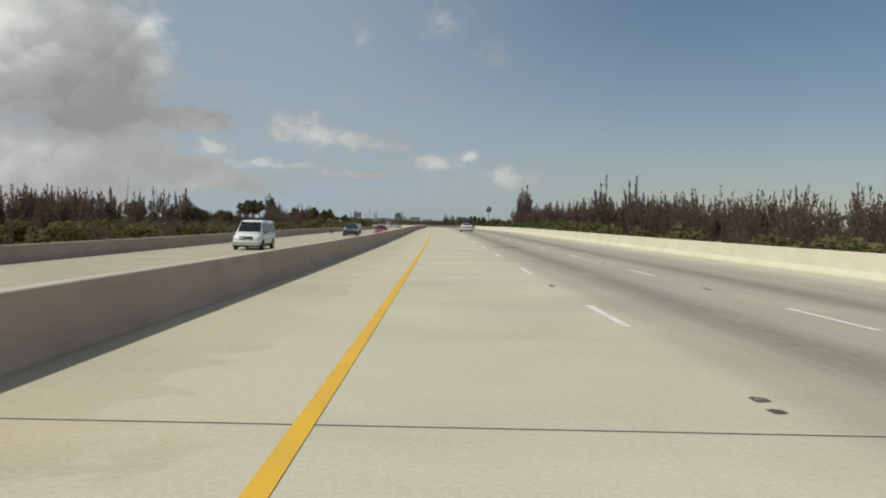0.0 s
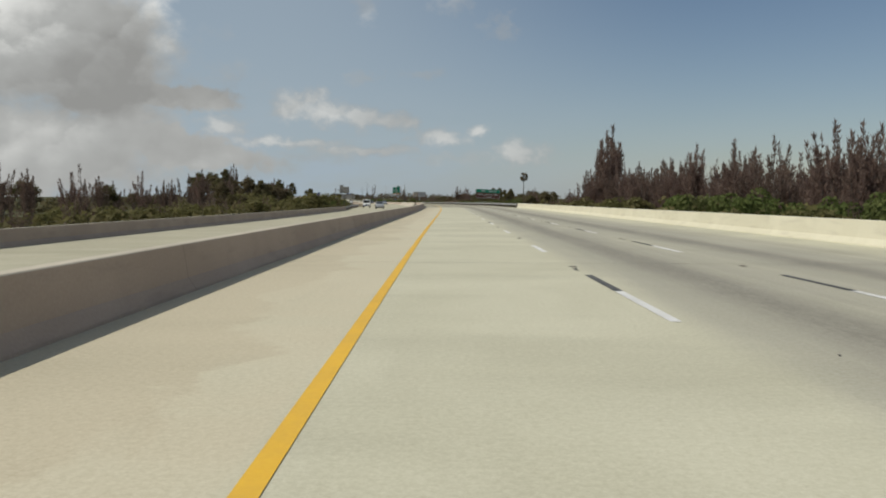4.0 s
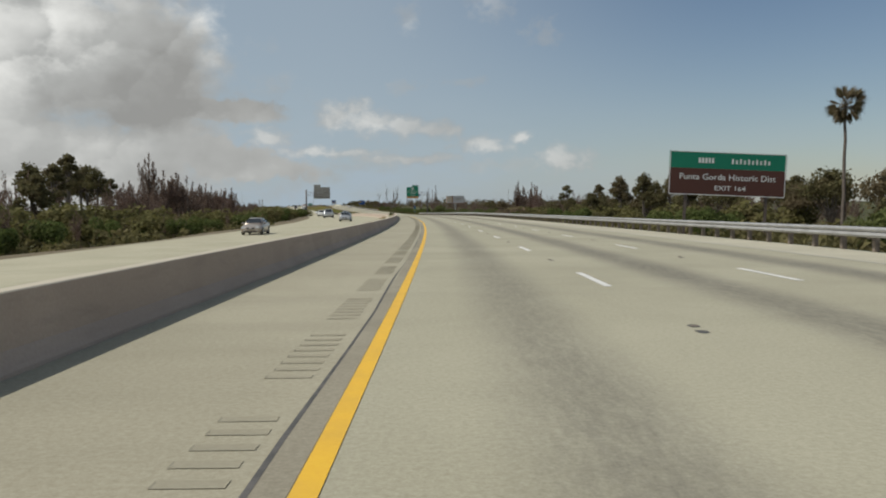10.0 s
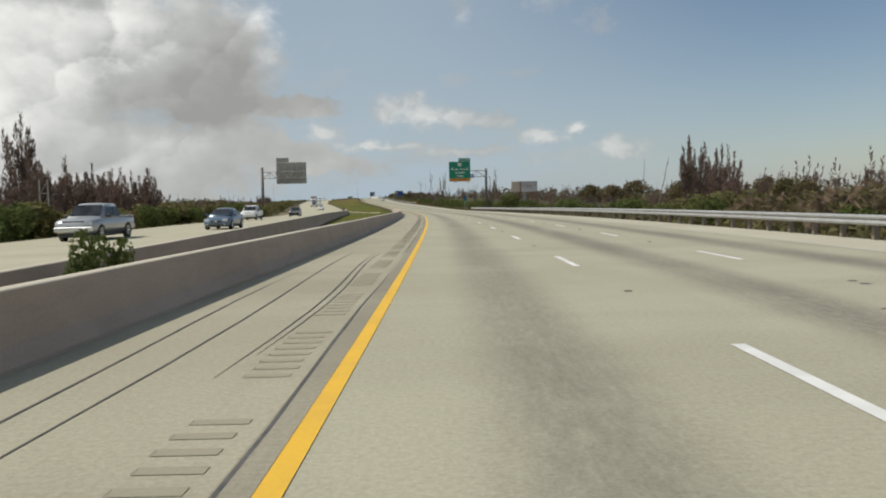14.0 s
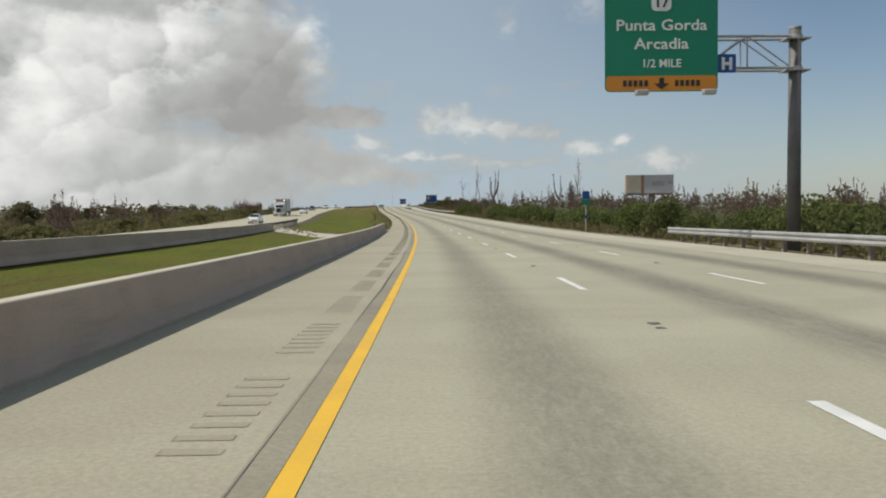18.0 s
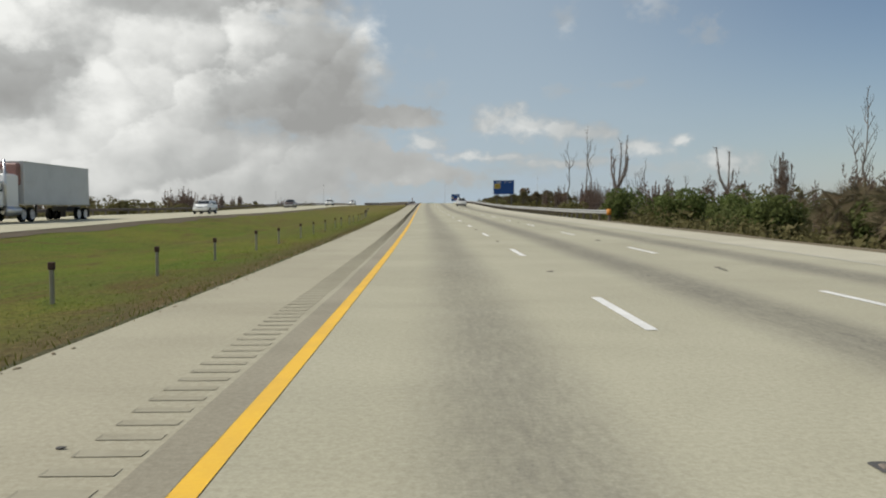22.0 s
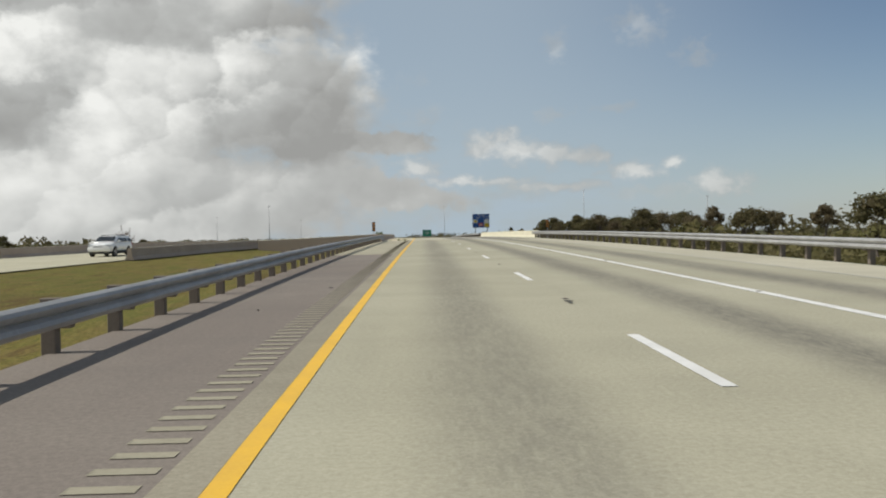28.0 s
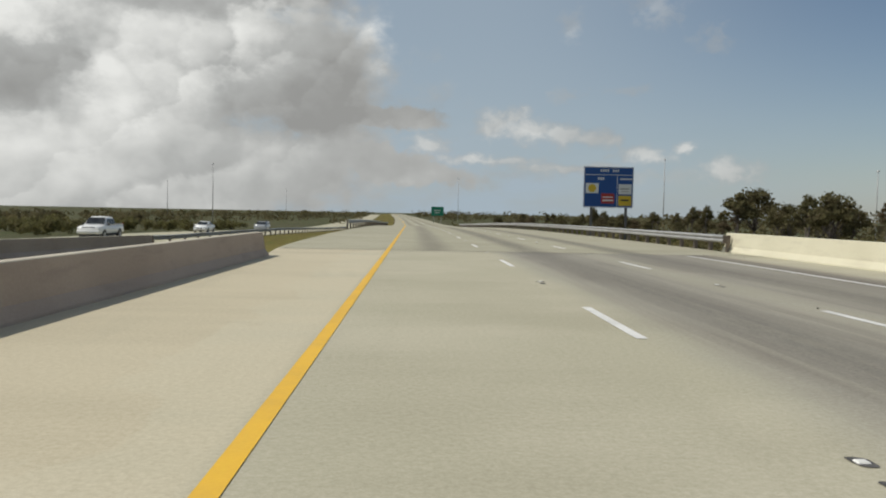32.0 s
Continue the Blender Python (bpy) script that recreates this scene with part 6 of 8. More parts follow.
def far_woods():
    """The low belt of woods along the horizon."""
    rnd = random.Random(4)
    quads = []
    rows = [(s, side) for s in range(-100, 1500, 7) for side in (rnd.uniform(110, 190), rnd.uniform(84, 120), -rnd.uniform(125, 210), -rnd.uniform(95, 130))]
    rows += [(rnd.uniform(1450, 2300), rnd.uniform(-330, -26)) for _ in range(330)] + [(rnd.uniform(1450, 2300), rnd.uniform(26, 330)) for _ in range(330)]
    for s, side in rows:
        high = rnd.uniform(3.5, 8.0) if side > 0 else rnd.uniform(2.6, 6.0)
        wide = rnd.uniform(2.2, 4.2)
        p0 = at(s, side, low(s, side))
        for _ in range(44):
            d = vec(rnd)
            p = p0 + Vector((d.x * wide, d.y * wide, high * (0.42 + 0.55 * d.z)))
            quads.append(facing_leaf(rnd, p, d, rnd.uniform(0.9, 1.7)))
    ob = new("far_woods", needle_mesh("far_woods", quads, OAK_LEAF))
    tagged(ob, "low dark belt of woods along the horizon", "woods", kind="stuff")


far_woods()


def undergrowth():
    """Low scrub filling the ground under the trees."""
    rnd = random.Random(8)
    quads = []

    def fill(s0, s1, a, b, n, h, size):
        for _ in range(n):
            s, side = rnd.uniform(s0, s1), rnd.uniform(a, b)
            p0 = at(s, side, low(s, side))
            lump = 0.5 + 0.5 * noise.noise(Vector((s * 0.11, side * 0.16, 3.0)))
            hh = h * (0.12 + 1.35 * lump ** 1.6) * rnd.uniform(0.7, 1.2)
            for _ in range(12):
                d = vec(rnd)
                d.z = abs(d.z)
                p = p0 + Vector((d.x * 0.9, d.y * 0.9, d.z * hh))
                quads.append(facing_leaf(rnd, p, d, size * 1.25))

    fill(0, 310, 18, 50, 2600, 2.4, 0.45)
    fill(300, 1100, 18, 45, 5600, 1.7, 0.36)
    fill(640, 830, 17, 26, 2600, 1.5, 0.16)
    fill(1090, 1420, 19, 80, 2400, 1.7, 0.42)
    fill(0, 500, -60, -25, 3200, 2.0, 0.42)
    fill(620, 960, -78, -46, 1700, 3.2, 0.42)
    fill(500, 1100, -85, -38, 3600, 2.0, 0.42)
    ob = new("undergrowth", needle_mesh("undergrowth", quads, SCRUB_LEAF))
    tagged(ob, "tangled low scrub under the roadside trees", "undergrowth", kind="stuff")


undergrowth()


def median_grass():
    """Blades and tufts along the edge of the grass median."""
    rnd = random.Random(12)
    quads, dry = [], []
    for _ in range(60000):
        s = rnd.uniform(640, 935)
        lo = inner_edge(s) + 0.05 if s > 700 else -3.7
        side = lo - abs(rnd.gauss(0, 2.2))
        if side < opp_near(s) + 0.9:
            continue
        p = at(s, side, low(s, side) - 0.01)
        h = rnd.uniform(0.03, 0.075) * (1.7 if side > lo - 0.35 else 1)
        way = (vec(rnd, 0.5) + Vector((0, 0, 1))).normalized() * h
        (dry if rnd.random() < (0.30 if side > lo - 0.5 else 0.12) else quads).append((p, way, way.cross(vec(rnd)).normalized() * h * 0.09))
    ob = new("grass", blade_mesh("grass", quads, GREEN_BLADE))
    tagged(ob, "green blades of mown grass in the median", "grass", kind="stuff")
    ob = new("dry_grass", blade_mesh("dry_grass", dry, DRY_GRASS))
    tagged(ob, "dry tan grass along the pavement's edge", "grass", kind="stuff")


median_grass()

# ---- vehicles ----
def paint(name, base, rough=0.28, metal=0.0):
    k = Kit(name)
    c = k.coords("Object")
    d = k.range(k.noise(c, 1.5, 4, 0.6), 0.35, 0.75)
    k.put(k.bsdf.inputs["Coat Weight"], 0.6)
    col = k.mix(k.math("MULTIPLY", d, 0.12), base, tuple(x * 0.75 + 0.02 for x in base))
    return k.done(col, rough, metal)


CAR_WHITE = paint("white_car_paint", (0.82, 0.82, 0.80))
CAR_SILVER = paint("silver_car_paint", (0.42, 0.43, 0.44), 0.3, 0.5)
CAR_BEIGE = paint("beige_car_paint", (0.36, 0.31, 0.26), 0.3, 0.3)
CAR_DARK = paint("dark_grey_car_paint", (0.035, 0.04, 0.05), 0.25, 0.2)
CAR_RED = paint("red_car_paint", (0.28, 0.02, 0.02))
CAR_BLUE = paint("steel_blue_car_paint", (0.10, 0.15, 0.21), 0.3, 0.4)
CAR_BROWN = paint("brown_car_paint", (0.10, 0.06, 0.05), 0.3, 0.2)
TYRE = worn("tyre_rubber", (0.010, 0.010, 0.010), (0.018, 0.017, 0.016), 0.95)
TYRE.node_tree.nodes["Principled BSDF"].inputs["Specular IOR Level"].default_value = 0.12
RIM = worn("alloy_rim", (0.66, 0.66, 0.67), (0.55, 0.55, 0.56), 0.35, 0.45, big=3)
CHROME = worn("chrome_trim", (0.7, 0.7, 0.71), (0.6, 0.6, 0.6), 0.34, 0.9)
PLASTIC = worn("dark_trim_plastic", (0.03, 0.03, 0.032), (0.05, 0.05, 0.05), 0.6)
TAIL_RED = worn("red_tail_lens", (0.25, 0.012, 0.012), (0.2, 0.01, 0.01), 0.2)
HEAD_LENS = worn("clear_head_lens", (0.62, 0.64, 0.66), (0.5, 0.52, 0.54), 0.12)
AMBER = worn("amber_lens", (0.6, 0.22, 0.02), (0.5, 0.2, 0.02), 0.25)
PLATE_MAT = worn("licence_plate", (0.55, 0.56, 0.55), (0.45, 0.46, 0.45), 0.5)


def tinted():
    k = Kit("tinted_glass")
    k.put(k.bsdf.inputs["Coat Weight"], 0.0)
    k.put(k.bsdf.inputs["Specular IOR Level"], 0.3)
    c = k.coords("Object")
    col = k.mix(k.range(k.noise(c, 1.2, 2), 0.4, 0.65), (0.012, 0.014, 0.016), (0.035, 0.038, 0.042))
    return k.done(col, 0.06)


GLASS = tinted()


def ring_loft(rings, caps=True):
    bm = bmesh.new()
    made = [[bm.verts.new(p) for p in r] for r in rings]
    for a, b in zip(made, made[1:]):
        n = len(a)
        for i in range(n):
            bm.faces.new((a[i], a[(i + 1) % n], b[(i + 1) % n], b[i]))
    if caps:
        bm.faces.new(list(reversed(made[0])))
        bm.faces.new(made[-1])
    bmesh.ops.recalc_face_normals(bm, faces=bm.faces)
    return bm


def body_ring(y, w, z0, z1, r=0.10, crown=0.03):
    """A section of a car's lower body: half width w, from z0 to z1, rounded."""
    half = [(w * 0.86, z0), (w * 0.97, z0 + 0.10), (w, z0 + (z1 - z0) * 0.45), (w * 0.985, z1 - r), (w * 0.90, z1 - r * 0.25), (w * 0.5, z1 + crown * 0.8)]
    return [Vector((x, y, z)) for x, z in half] + [Vector((0, y, z1 + crown))] + [Vector((-x, y, z)) for x, z in reversed(half)]


def cabin_ring(y, wb, wr, zb, zr):
    half = [(wb, zb), (wb * 0.5 + wr * 0.5 + 0.02, (zb + zr) / 2), (wr, zr - 0.06), (wr * 0.88, zr), (wr * 0.4, zr + 0.025)]
    return [Vector((x, y, z)) for x, z in half] + [Vector((-x, y, z)) for x, z in reversed(half)]


def sheet(points, out, thick=0.012):
    """A thin pane through the points, pushed out along the given way."""
    bm = bmesh.new()
    out = Vector(out).normalized()
    f = bm.faces.new([bm.verts.new(Vector(p) + out * 0.003) for p in points])
    ex = bmesh.ops.extrude_face_region(bm, geom=[f])
    bmesh.ops.translate(bm, vec=out * thick, verts=[g for g in ex["geom"] if isinstance(g, bmesh.types.BMVert)])
    bmesh.ops.recalc_face_normals(bm, faces=bm.faces)
    return bm


def wheel(parent, x, y, r, w=0.2, spokes=6, rim_mat=None):
    s = 1 if x > 0 else -1
    bm = bmesh.new()
    prof = [(r * 0.62, 0), (r * 0.66, w * 0.5), (r * 0.9, w * 0.5), (r, w * 0.36), (r, -w * 0.36), (r * 0.9, -w * 0.5), (r * 0.62, -w * 0.5)]
    rings = []
    for k in range(24):
        a = k / 24 * math.tau
        rings.append([bm.verts.new((x + s * d, y + math.cos(a) * q, r + math.sin(a) * q)) for q, d in prof])
    for k in range(24):
        a, b = rings[k], rings[(k + 1) % 24]
        for i in range(len(prof)):
            bm.faces.new((a[i], a[(i + 1) % len(prof)], b[(i + 1) % len(prof)], b[i]))
    bmesh.ops.recalc_face_normals(bm, faces=bm.faces)
    t = part("wheel", bm, TYRE, parent, "black rubber tyre", True)
    hub = rod((x + s * w * 0.1, y, r), (x + s * w * 0.2, y, r), r * 0.64, sides=24)
    part("wheel_well", hub, PLASTIC, t)
    bms = [rod((x + s * w * 0.2, y, r), (x + s * w * 0.47, y, r), r * 0.17, sides=12)]
    for k in range(spokes):
        a = k / spokes * math.tau
        d = Vector((0, math.cos(a), math.sin(a)))
        bms.append(box(0.05, r * 0.17, r * 0.56, (0, 0, 0), 0.008))
        bmesh.ops.transform(bms[-1], matrix=Matrix.Translation((x + s * w * 0.38, y, r)) @ Matrix.Rotation(a - math.pi / 2, 4, "X"), verts=bms[-1].verts)
    n = 24
    lip = bmesh.new()
    rr = [[lip.verts.new((x + s * d, y + math.cos(k / n * math.tau) * q, r + math.sin(k / n * math.tau) * q)) for q, d in ((r * 0.56, w * 0.25), (r * 0.60, w * 0.5), (r * 0.67, w * 0.52), (r * 0.67, w * 0.2))] for k in range(n)]
    for k in range(n):
        for i in range(3):
            lip.faces.new((rr[k][i], rr[k][i + 1], rr[(k + 1) % n][i + 1], rr[(k + 1) % n][i]))
    part("rim", merge(lip, *bms), rim_mat or RIM, t, "bright metal wheel rim")
    return t


def road_car(name, label, m, col, body, cabin, wheels, r, wide, extras=None, spokes=6, group=""):
    """A car facing +y. body: stations (y, half width, z0, z1); cabin: (y, belt half width, roof half width, belt z, roof z) from the front to the back;
    wheels: the two axles' y."""
    t = thing(name, label, "car", group, m)
    bm = ring_loft([body_ring(*b) for b in body])
    part("body", bm, col, t, "", True)
    part("cabin", ring_loft([cabin_ring(*c) for c in cabin]), col, t, "", True)
    part("underbody", box(wide * 1.7, body[0][0] - body[-1][0] - 0.5 if body[0][0] > body[-1][0] else body[-1][0] - body[0][0] - 0.5, 0.2, (0, (body[0][0] + body[-1][0]) / 2, 0.2)), PLASTIC, t)
    f0, f1, b1, b0 = cabin[0], cabin[1], cabin[-2], cabin[-1]

    def pane(nm, pts, out):
        part(nm, sheet(pts, out), GLASS, t, "dark tinted glass")

    def mix(a, b, k):
        return a + (b - a) * k

    def across(c0, c1, lo, hi, k):
        return [(sx * mix(c0[2], c1[2], q) * k, mix(c0[0], c1[0], q), mix(c0[4], c1[4], q) + 0.028) for sx, q in ((-1, lo), (1, lo), (1, hi), (-1, hi))]

    rise = f1[4] - f0[4]
    pane("windscreen", across(f0, f1, 0.06, 0.93, 0.90), (0, rise, abs(f0[0] - f1[0]) + 0.001))
    pane("rear_window", across(b0, b1, *(extras or {}).get("rear", (0.10, 0.90, 0.86))), (0, -(b1[4] - b0[4]), abs(b0[0] - b1[0]) + 0.001))
    mids = [(f1[0] + 0.02)] + [mix(f1[0], b1[0], q) for q in ((extras or {}).get("pillars", (0.48,)))] + [b1[0] - 0.02]
    for sgn in (1, -1):
        for i, (ya, yb) in enumerate(zip(mids, mids[1:])):
            g = 0.03
            fore = 0.16 if i == len(mids) - 2 and i > 1 else 0.0
            za, zr = f1[3] + 0.05, f1[4] - 0.11
            wa, wr = f1[1] + 0.016, mix(f1[1], f1[2], (zr - f1[3]) / (f1[4] - f1[3])) + 0.036
            ext_f = (f0[0] - f1[0]) * 0.62 if i == 0 else 0
            ext_b = (b1[0] - b0[0]) * 0.5 if i == len(mids) - 2 else 0
            pts = [(sgn * wa, ya - g + ext_f - fore, za), (sgn * wr, ya - g - fore, zr), (sgn * wr, yb + g, zr), (sgn * wa, yb + g - ext_b, za)]
            pane("side_window", pts, (sgn, 0, 0.25))
        w_at = max(b[1] for b in body)
        part("mirror", merge(box(0.2, 0.12, 0.15, (sgn * (f1[1] + 0.16), f0[0] - 0.35, f0[3] + 0.02), 0.03), box(0.1, 0.05, 0.05, (sgn * (f1[1] + 0.03), f0[0] - 0.35, f0[3] + 0.03))),
             (extras or {}).get("mirror", PLASTIC), t)
        for yy in mids[1:]:
            part("door_handle", box(0.03, 0.16, 0.04, (sgn * (w_at * 0.99 + 0.005), yy + 0.12, f0[3] - 0.16), 0.008), col, t)
        part("sill", box(0.05, abs(wheels[0] - wheels[1]) - r * 2.3, 0.12, (sgn * w_at * 0.95, (wheels[0] + wheels[1]) / 2, body[len(body) // 2][2] - 0.03), 0.01), PLASTIC, t, "dark sill")
        for y in wheels:
            arch = rod((sgn * (w_at - 0.16), y, r), (sgn * (w_at + 0.004), y, r), r * 1.10, sides=24)
            part("wheel_arch", arch, PLASTIC, t, "dark wheel arch")
            wheel(t, sgn * (w_at - 0.10), y, r, 0.21, spokes)
    for nm, mat, boxes in (extras or {}).get("bits", ()):
        for (w_, d_, h_, x_, y_, z_) in boxes:
            part(nm, box(w_, d_, h_, (x_, y_, z_), min(w_, d_, h_) * 0.2), mat, t)
    return t


def place(s, side, forward):
    return stand(s, side, 0.012 if forward else opp_up(s) + 0.02, 0 if forward else 180)


def lamps(front, rear, w, zf, zr, tail=(0.3, 0.06, 0.18), head=(0.36, 0.08, 0.16)):
    return [("headlight", HEAD_LENS, [(head[0], head[1], head[2], sx * (w - head[0] * 0.62), front - 0.06, zf) for sx in (1, -1)]),
            ("tail_light", TAIL_RED, [(tail[0], tail[1], tail[2], sx * (w - tail[0] * 0.58), rear + 0.02, zr) for sx in (1, -1)]),
            ("licence_plate", PLATE_MAT, [(0.32, 0.02, 0.16, 0, rear - 0.01, zr - 0.02)])]


def big_sedan(m, col, label, group=""):
    body = [(2.62, 0.70, 0.38, 0.62), (2.5, 0.86, 0.26, 0.72), (1.9, 0.95, 0.22, 0.84), (1.1, 0.97, 0.22, 0.92), (0.0, 0.98, 0.22, 0.95), (-1.2, 0.97, 0.22, 0.97), (-2.1, 0.95, 0.24, 0.97), (-2.60, 0.91, 0.28, 0.94), (-2.68, 0.87, 0.32, 0.86)]
    cabin = [(1.15, 0.86, 0.80, 0.92, 0.97), (0.35, 0.86, 0.66, 0.93, 1.32), (-0.1, 0.86, 0.67, 0.94, 1.36), (-0.85, 0.86, 0.67, 0.95, 1.34), (-1.75, 0.84, 0.74, 0.96, 0.99)]
    bits = [("headlight", HEAD_LENS, [(0.36, 0.08, 0.16, sx * 0.66, 2.56, 0.55) for sx in (1, -1)]),
            ("tail_light", TAIL_DARK, [(0.58, 0.08, 0.17, sx * 0.57, -2.68, 0.66) for sx in (1, -1)]),
            ("tail_panel", PANEL_DARK, [(0.56, 0.07, 0.17, 0, -2.68, 0.66)]), ("licence_plate", PLATE_MAT, [(0.29, 0.02, 0.14, 0, -2.73, 0.62)]),
            ("bumper", col, [(1.78, 0.20, 0.22, 0, -2.68, 0.36), (1.7, 0.16, 0.2, 0, 2.56, 0.32)]), ("valance", PLASTIC, [(1.5, 0.1, 0.1, 0, -2.62, 0.27)]),
            ("side_moulding", CHROME, [(0.02, 3.6, 0.05, 0.985, -0.1, 0.52), (0.02, 3.6, 0.05, -0.985, -0.1, 0.52)]),
            ("grille", CHROME, [(0.8, 0.06, 0.2, 0, 2.60, 0.48)])]
    return road_car("sedan", label, m, col, body, cabin, (1.6, -1.35), 0.335, 0.98, {"bits": bits, "pillars": (0.5,)}, 10, group)


TAIL_DARK = worn("dark_red_lens", (0.085, 0.008, 0.012), (0.06, 0.008, 0.01), 0.25)
PANEL_DARK = worn("smoked_red_panel", (0.035, 0.008, 0.012), (0.025, 0.007, 0.01), 0.3)


def small_sedan(m, col, label, group=""):
    body = [(2.38, 0.66, 0.34, 0.58), (2.25, 0.82, 0.24, 0.68), (1.6, 0.90, 0.20, 0.84), (0.9, 0.91, 0.20, 0.94), (0.0, 0.91, 0.20, 0.96), (-1.1, 0.91, 0.2, 0.98), (-1.9, 0.89, 0.24, 1.0), (-2.3, 0.84, 0.3, 0.96), (-2.4, 0.76, 0.4, 0.8)]
    cabin = [(1.25, 0.82, 0.76, 0.92, 0.96), (0.25, 0.82, 0.60, 0.94, 1.40), (-0.3, 0.82, 0.61, 0.95, 1.46), (-0.9, 0.82, 0.60, 0.96, 1.42), (-1.85, 0.78, 0.66, 0.98, 1.02)]
    bits = lamps(2.36, -2.36, 0.84, 0.58, 0.72) + [("grille", PLASTIC, [(0.7, 0.05, 0.14, 0, 2.36, 0.5), (1.2, 0.05, 0.1, 0, 2.37, 0.28)]), ("badge", CHROME, [(0.16, 0.03, 0.1, 0, 2.4, 0.54)]),
            ("fog_light", HEAD_LENS, [(0.16, 0.05, 0.08, 0.55, 2.36, 0.34), (0.16, 0.05, 0.08, -0.55, 2.36, 0.34)])]
    return road_car("sedan", label, m, col, body, cabin, (1.42, -1.38), 0.325, 0.91, {"bits": bits, "mirror": col}, 7, group)


def suv(m, col, label, group="", rack=True):
    body = [(2.36, 0.70, 0.46, 0.80), (2.24, 0.86, 0.38, 0.92), (1.7, 0.93, 0.34, 1.05), (0.95, 0.94, 0.34, 1.10), (0.0, 0.94, 0.34, 1.12), (-1.2, 0.94, 0.34, 1.14), (-2.05, 0.93, 0.38, 1.14), (-2.3, 0.90, 0.42, 1.10), (-2.38, 0.84, 0.5, 1.0)]
    cabin = [(1.25, 0.88, 0.82, 1.08, 1.12), (0.45, 0.88, 0.71, 1.08, 1.55), (-0.05, 0.88, 0.73, 1.09, 1.61), (-2.08, 0.88, 0.75, 1.06, 1.59), (-2.33, 0.87, 0.82, 1.00, 1.06)]
    bits = [("headlight", HEAD_LENS, [(0.36, 0.1, 0.2, sx * 0.64, 2.28, 0.74) for sx in (1, -1)]), ("tail_light", TAIL_RED, [(0.15, 0.20, 0.30, sx * 0.835, -2.26, 0.80) for sx in (1, -1)]), ("reversing_light", HEAD_LENS, [(0.16, 0.06, 0.10, sx * 0.80, -2.36, 0.56) for sx in (1, -1)]), ("side_reflector", TAIL_DARK, [(0.06, 0.16, 0.10, sx * 0.90, -2.20, 0.60) for sx in (1, -1)]), ("tailgate_trim", CHROME, [(0.7, 0.03, 0.05, 0, -2.40, 0.98)]),
            ("bumper", col, [(1.76, 0.2, 0.24, 0, -2.34, 0.46), (1.7, 0.16, 0.24, 0, 2.3, 0.42)]), ("licence_plate", PLATE_MAT, [(0.34, 0.02, 0.17, 0, -2.40, 0.84)]),
            ("bumper_cladding", PLASTIC, [(1.6, 0.16, 0.12, 0, -2.34, 0.36)]), ("grille", CHROME, [(0.8, 0.06, 0.2, 0, 2.33, 0.68)]),
            ("running_board", PLASTIC, [(0.16, 1.9, 0.06, sx * 0.97, 0.0, 0.36) for sx in (1, -1)]), ("exhaust", CHROME, [(0.06, 0.14, 0.06, 0.5, -2.38, 0.32)])]
    if rack:
        bits.append(("roof_rail", PLASTIC, [(0.05, 1.9, 0.05, sx * 0.62, -0.75, 1.615) for sx in (1, -1)]))
        bits.append(("rack_bar", PLASTIC, [(1.2, 0.05, 0.04, 0, y, 1.64) for y in (-0.1, -1.4)]))
        bits.append(("spoiler", col, [(1.36, 0.22, 0.05, 0, -2.08, 1.575)]))
    return road_car("suv", label, m, col, body, cabin, (1.42, -1.38), 0.385, 0.94, {"bits": bits, "pillars": (0.40, 0.70), "mirror": col, "rear": (0.08, 0.86, 0.82)}, 6, group)


def minivan(m, col, label, group=""):
    body = [(2.6, 0.72, 0.4, 0.86), (2.45, 0.92, 0.32, 0.98), (1.9, 0.98, 0.3, 1.10), (1.2, 0.99, 0.3, 1.16), (0, 0.99, 0.3, 1.18), (-1.5, 0.99, 0.3, 1.18), (-2.5, 0.98, 0.34, 1.18), (-2.62, 0.92, 0.4, 1.1)]
    cabin = [(1.75, 0.93, 0.86, 1.14, 1.18), (1.0, 0.93, 0.76, 1.16, 1.94), (0.4, 0.93, 0.78, 1.17, 2.04), (-2.45, 0.93, 0.80, 1.17, 2.02), (-2.6, 0.92, 0.86, 1.17, 1.24)]
    bits = lamps(2.58, -2.6, 0.9, 0.72, 1.0, tail=(0.16, 0.06, 0.4)) + [("bumper", CHROME, [(1.9, 0.16, 0.2, 0, 2.58, 0.40), (1.9, 0.16, 0.2, 0, -2.62, 0.40)]), ("grille", PLASTIC, [(0.95, 0.06, 0.26, 0, 2.57, 0.68)])]
    return road_car("van", label, m, col, body, cabin, (1.7, -1.6), 0.36, 0.99, {"bits": bits, "pillars": (0.33, 0.66)}, 5, group)


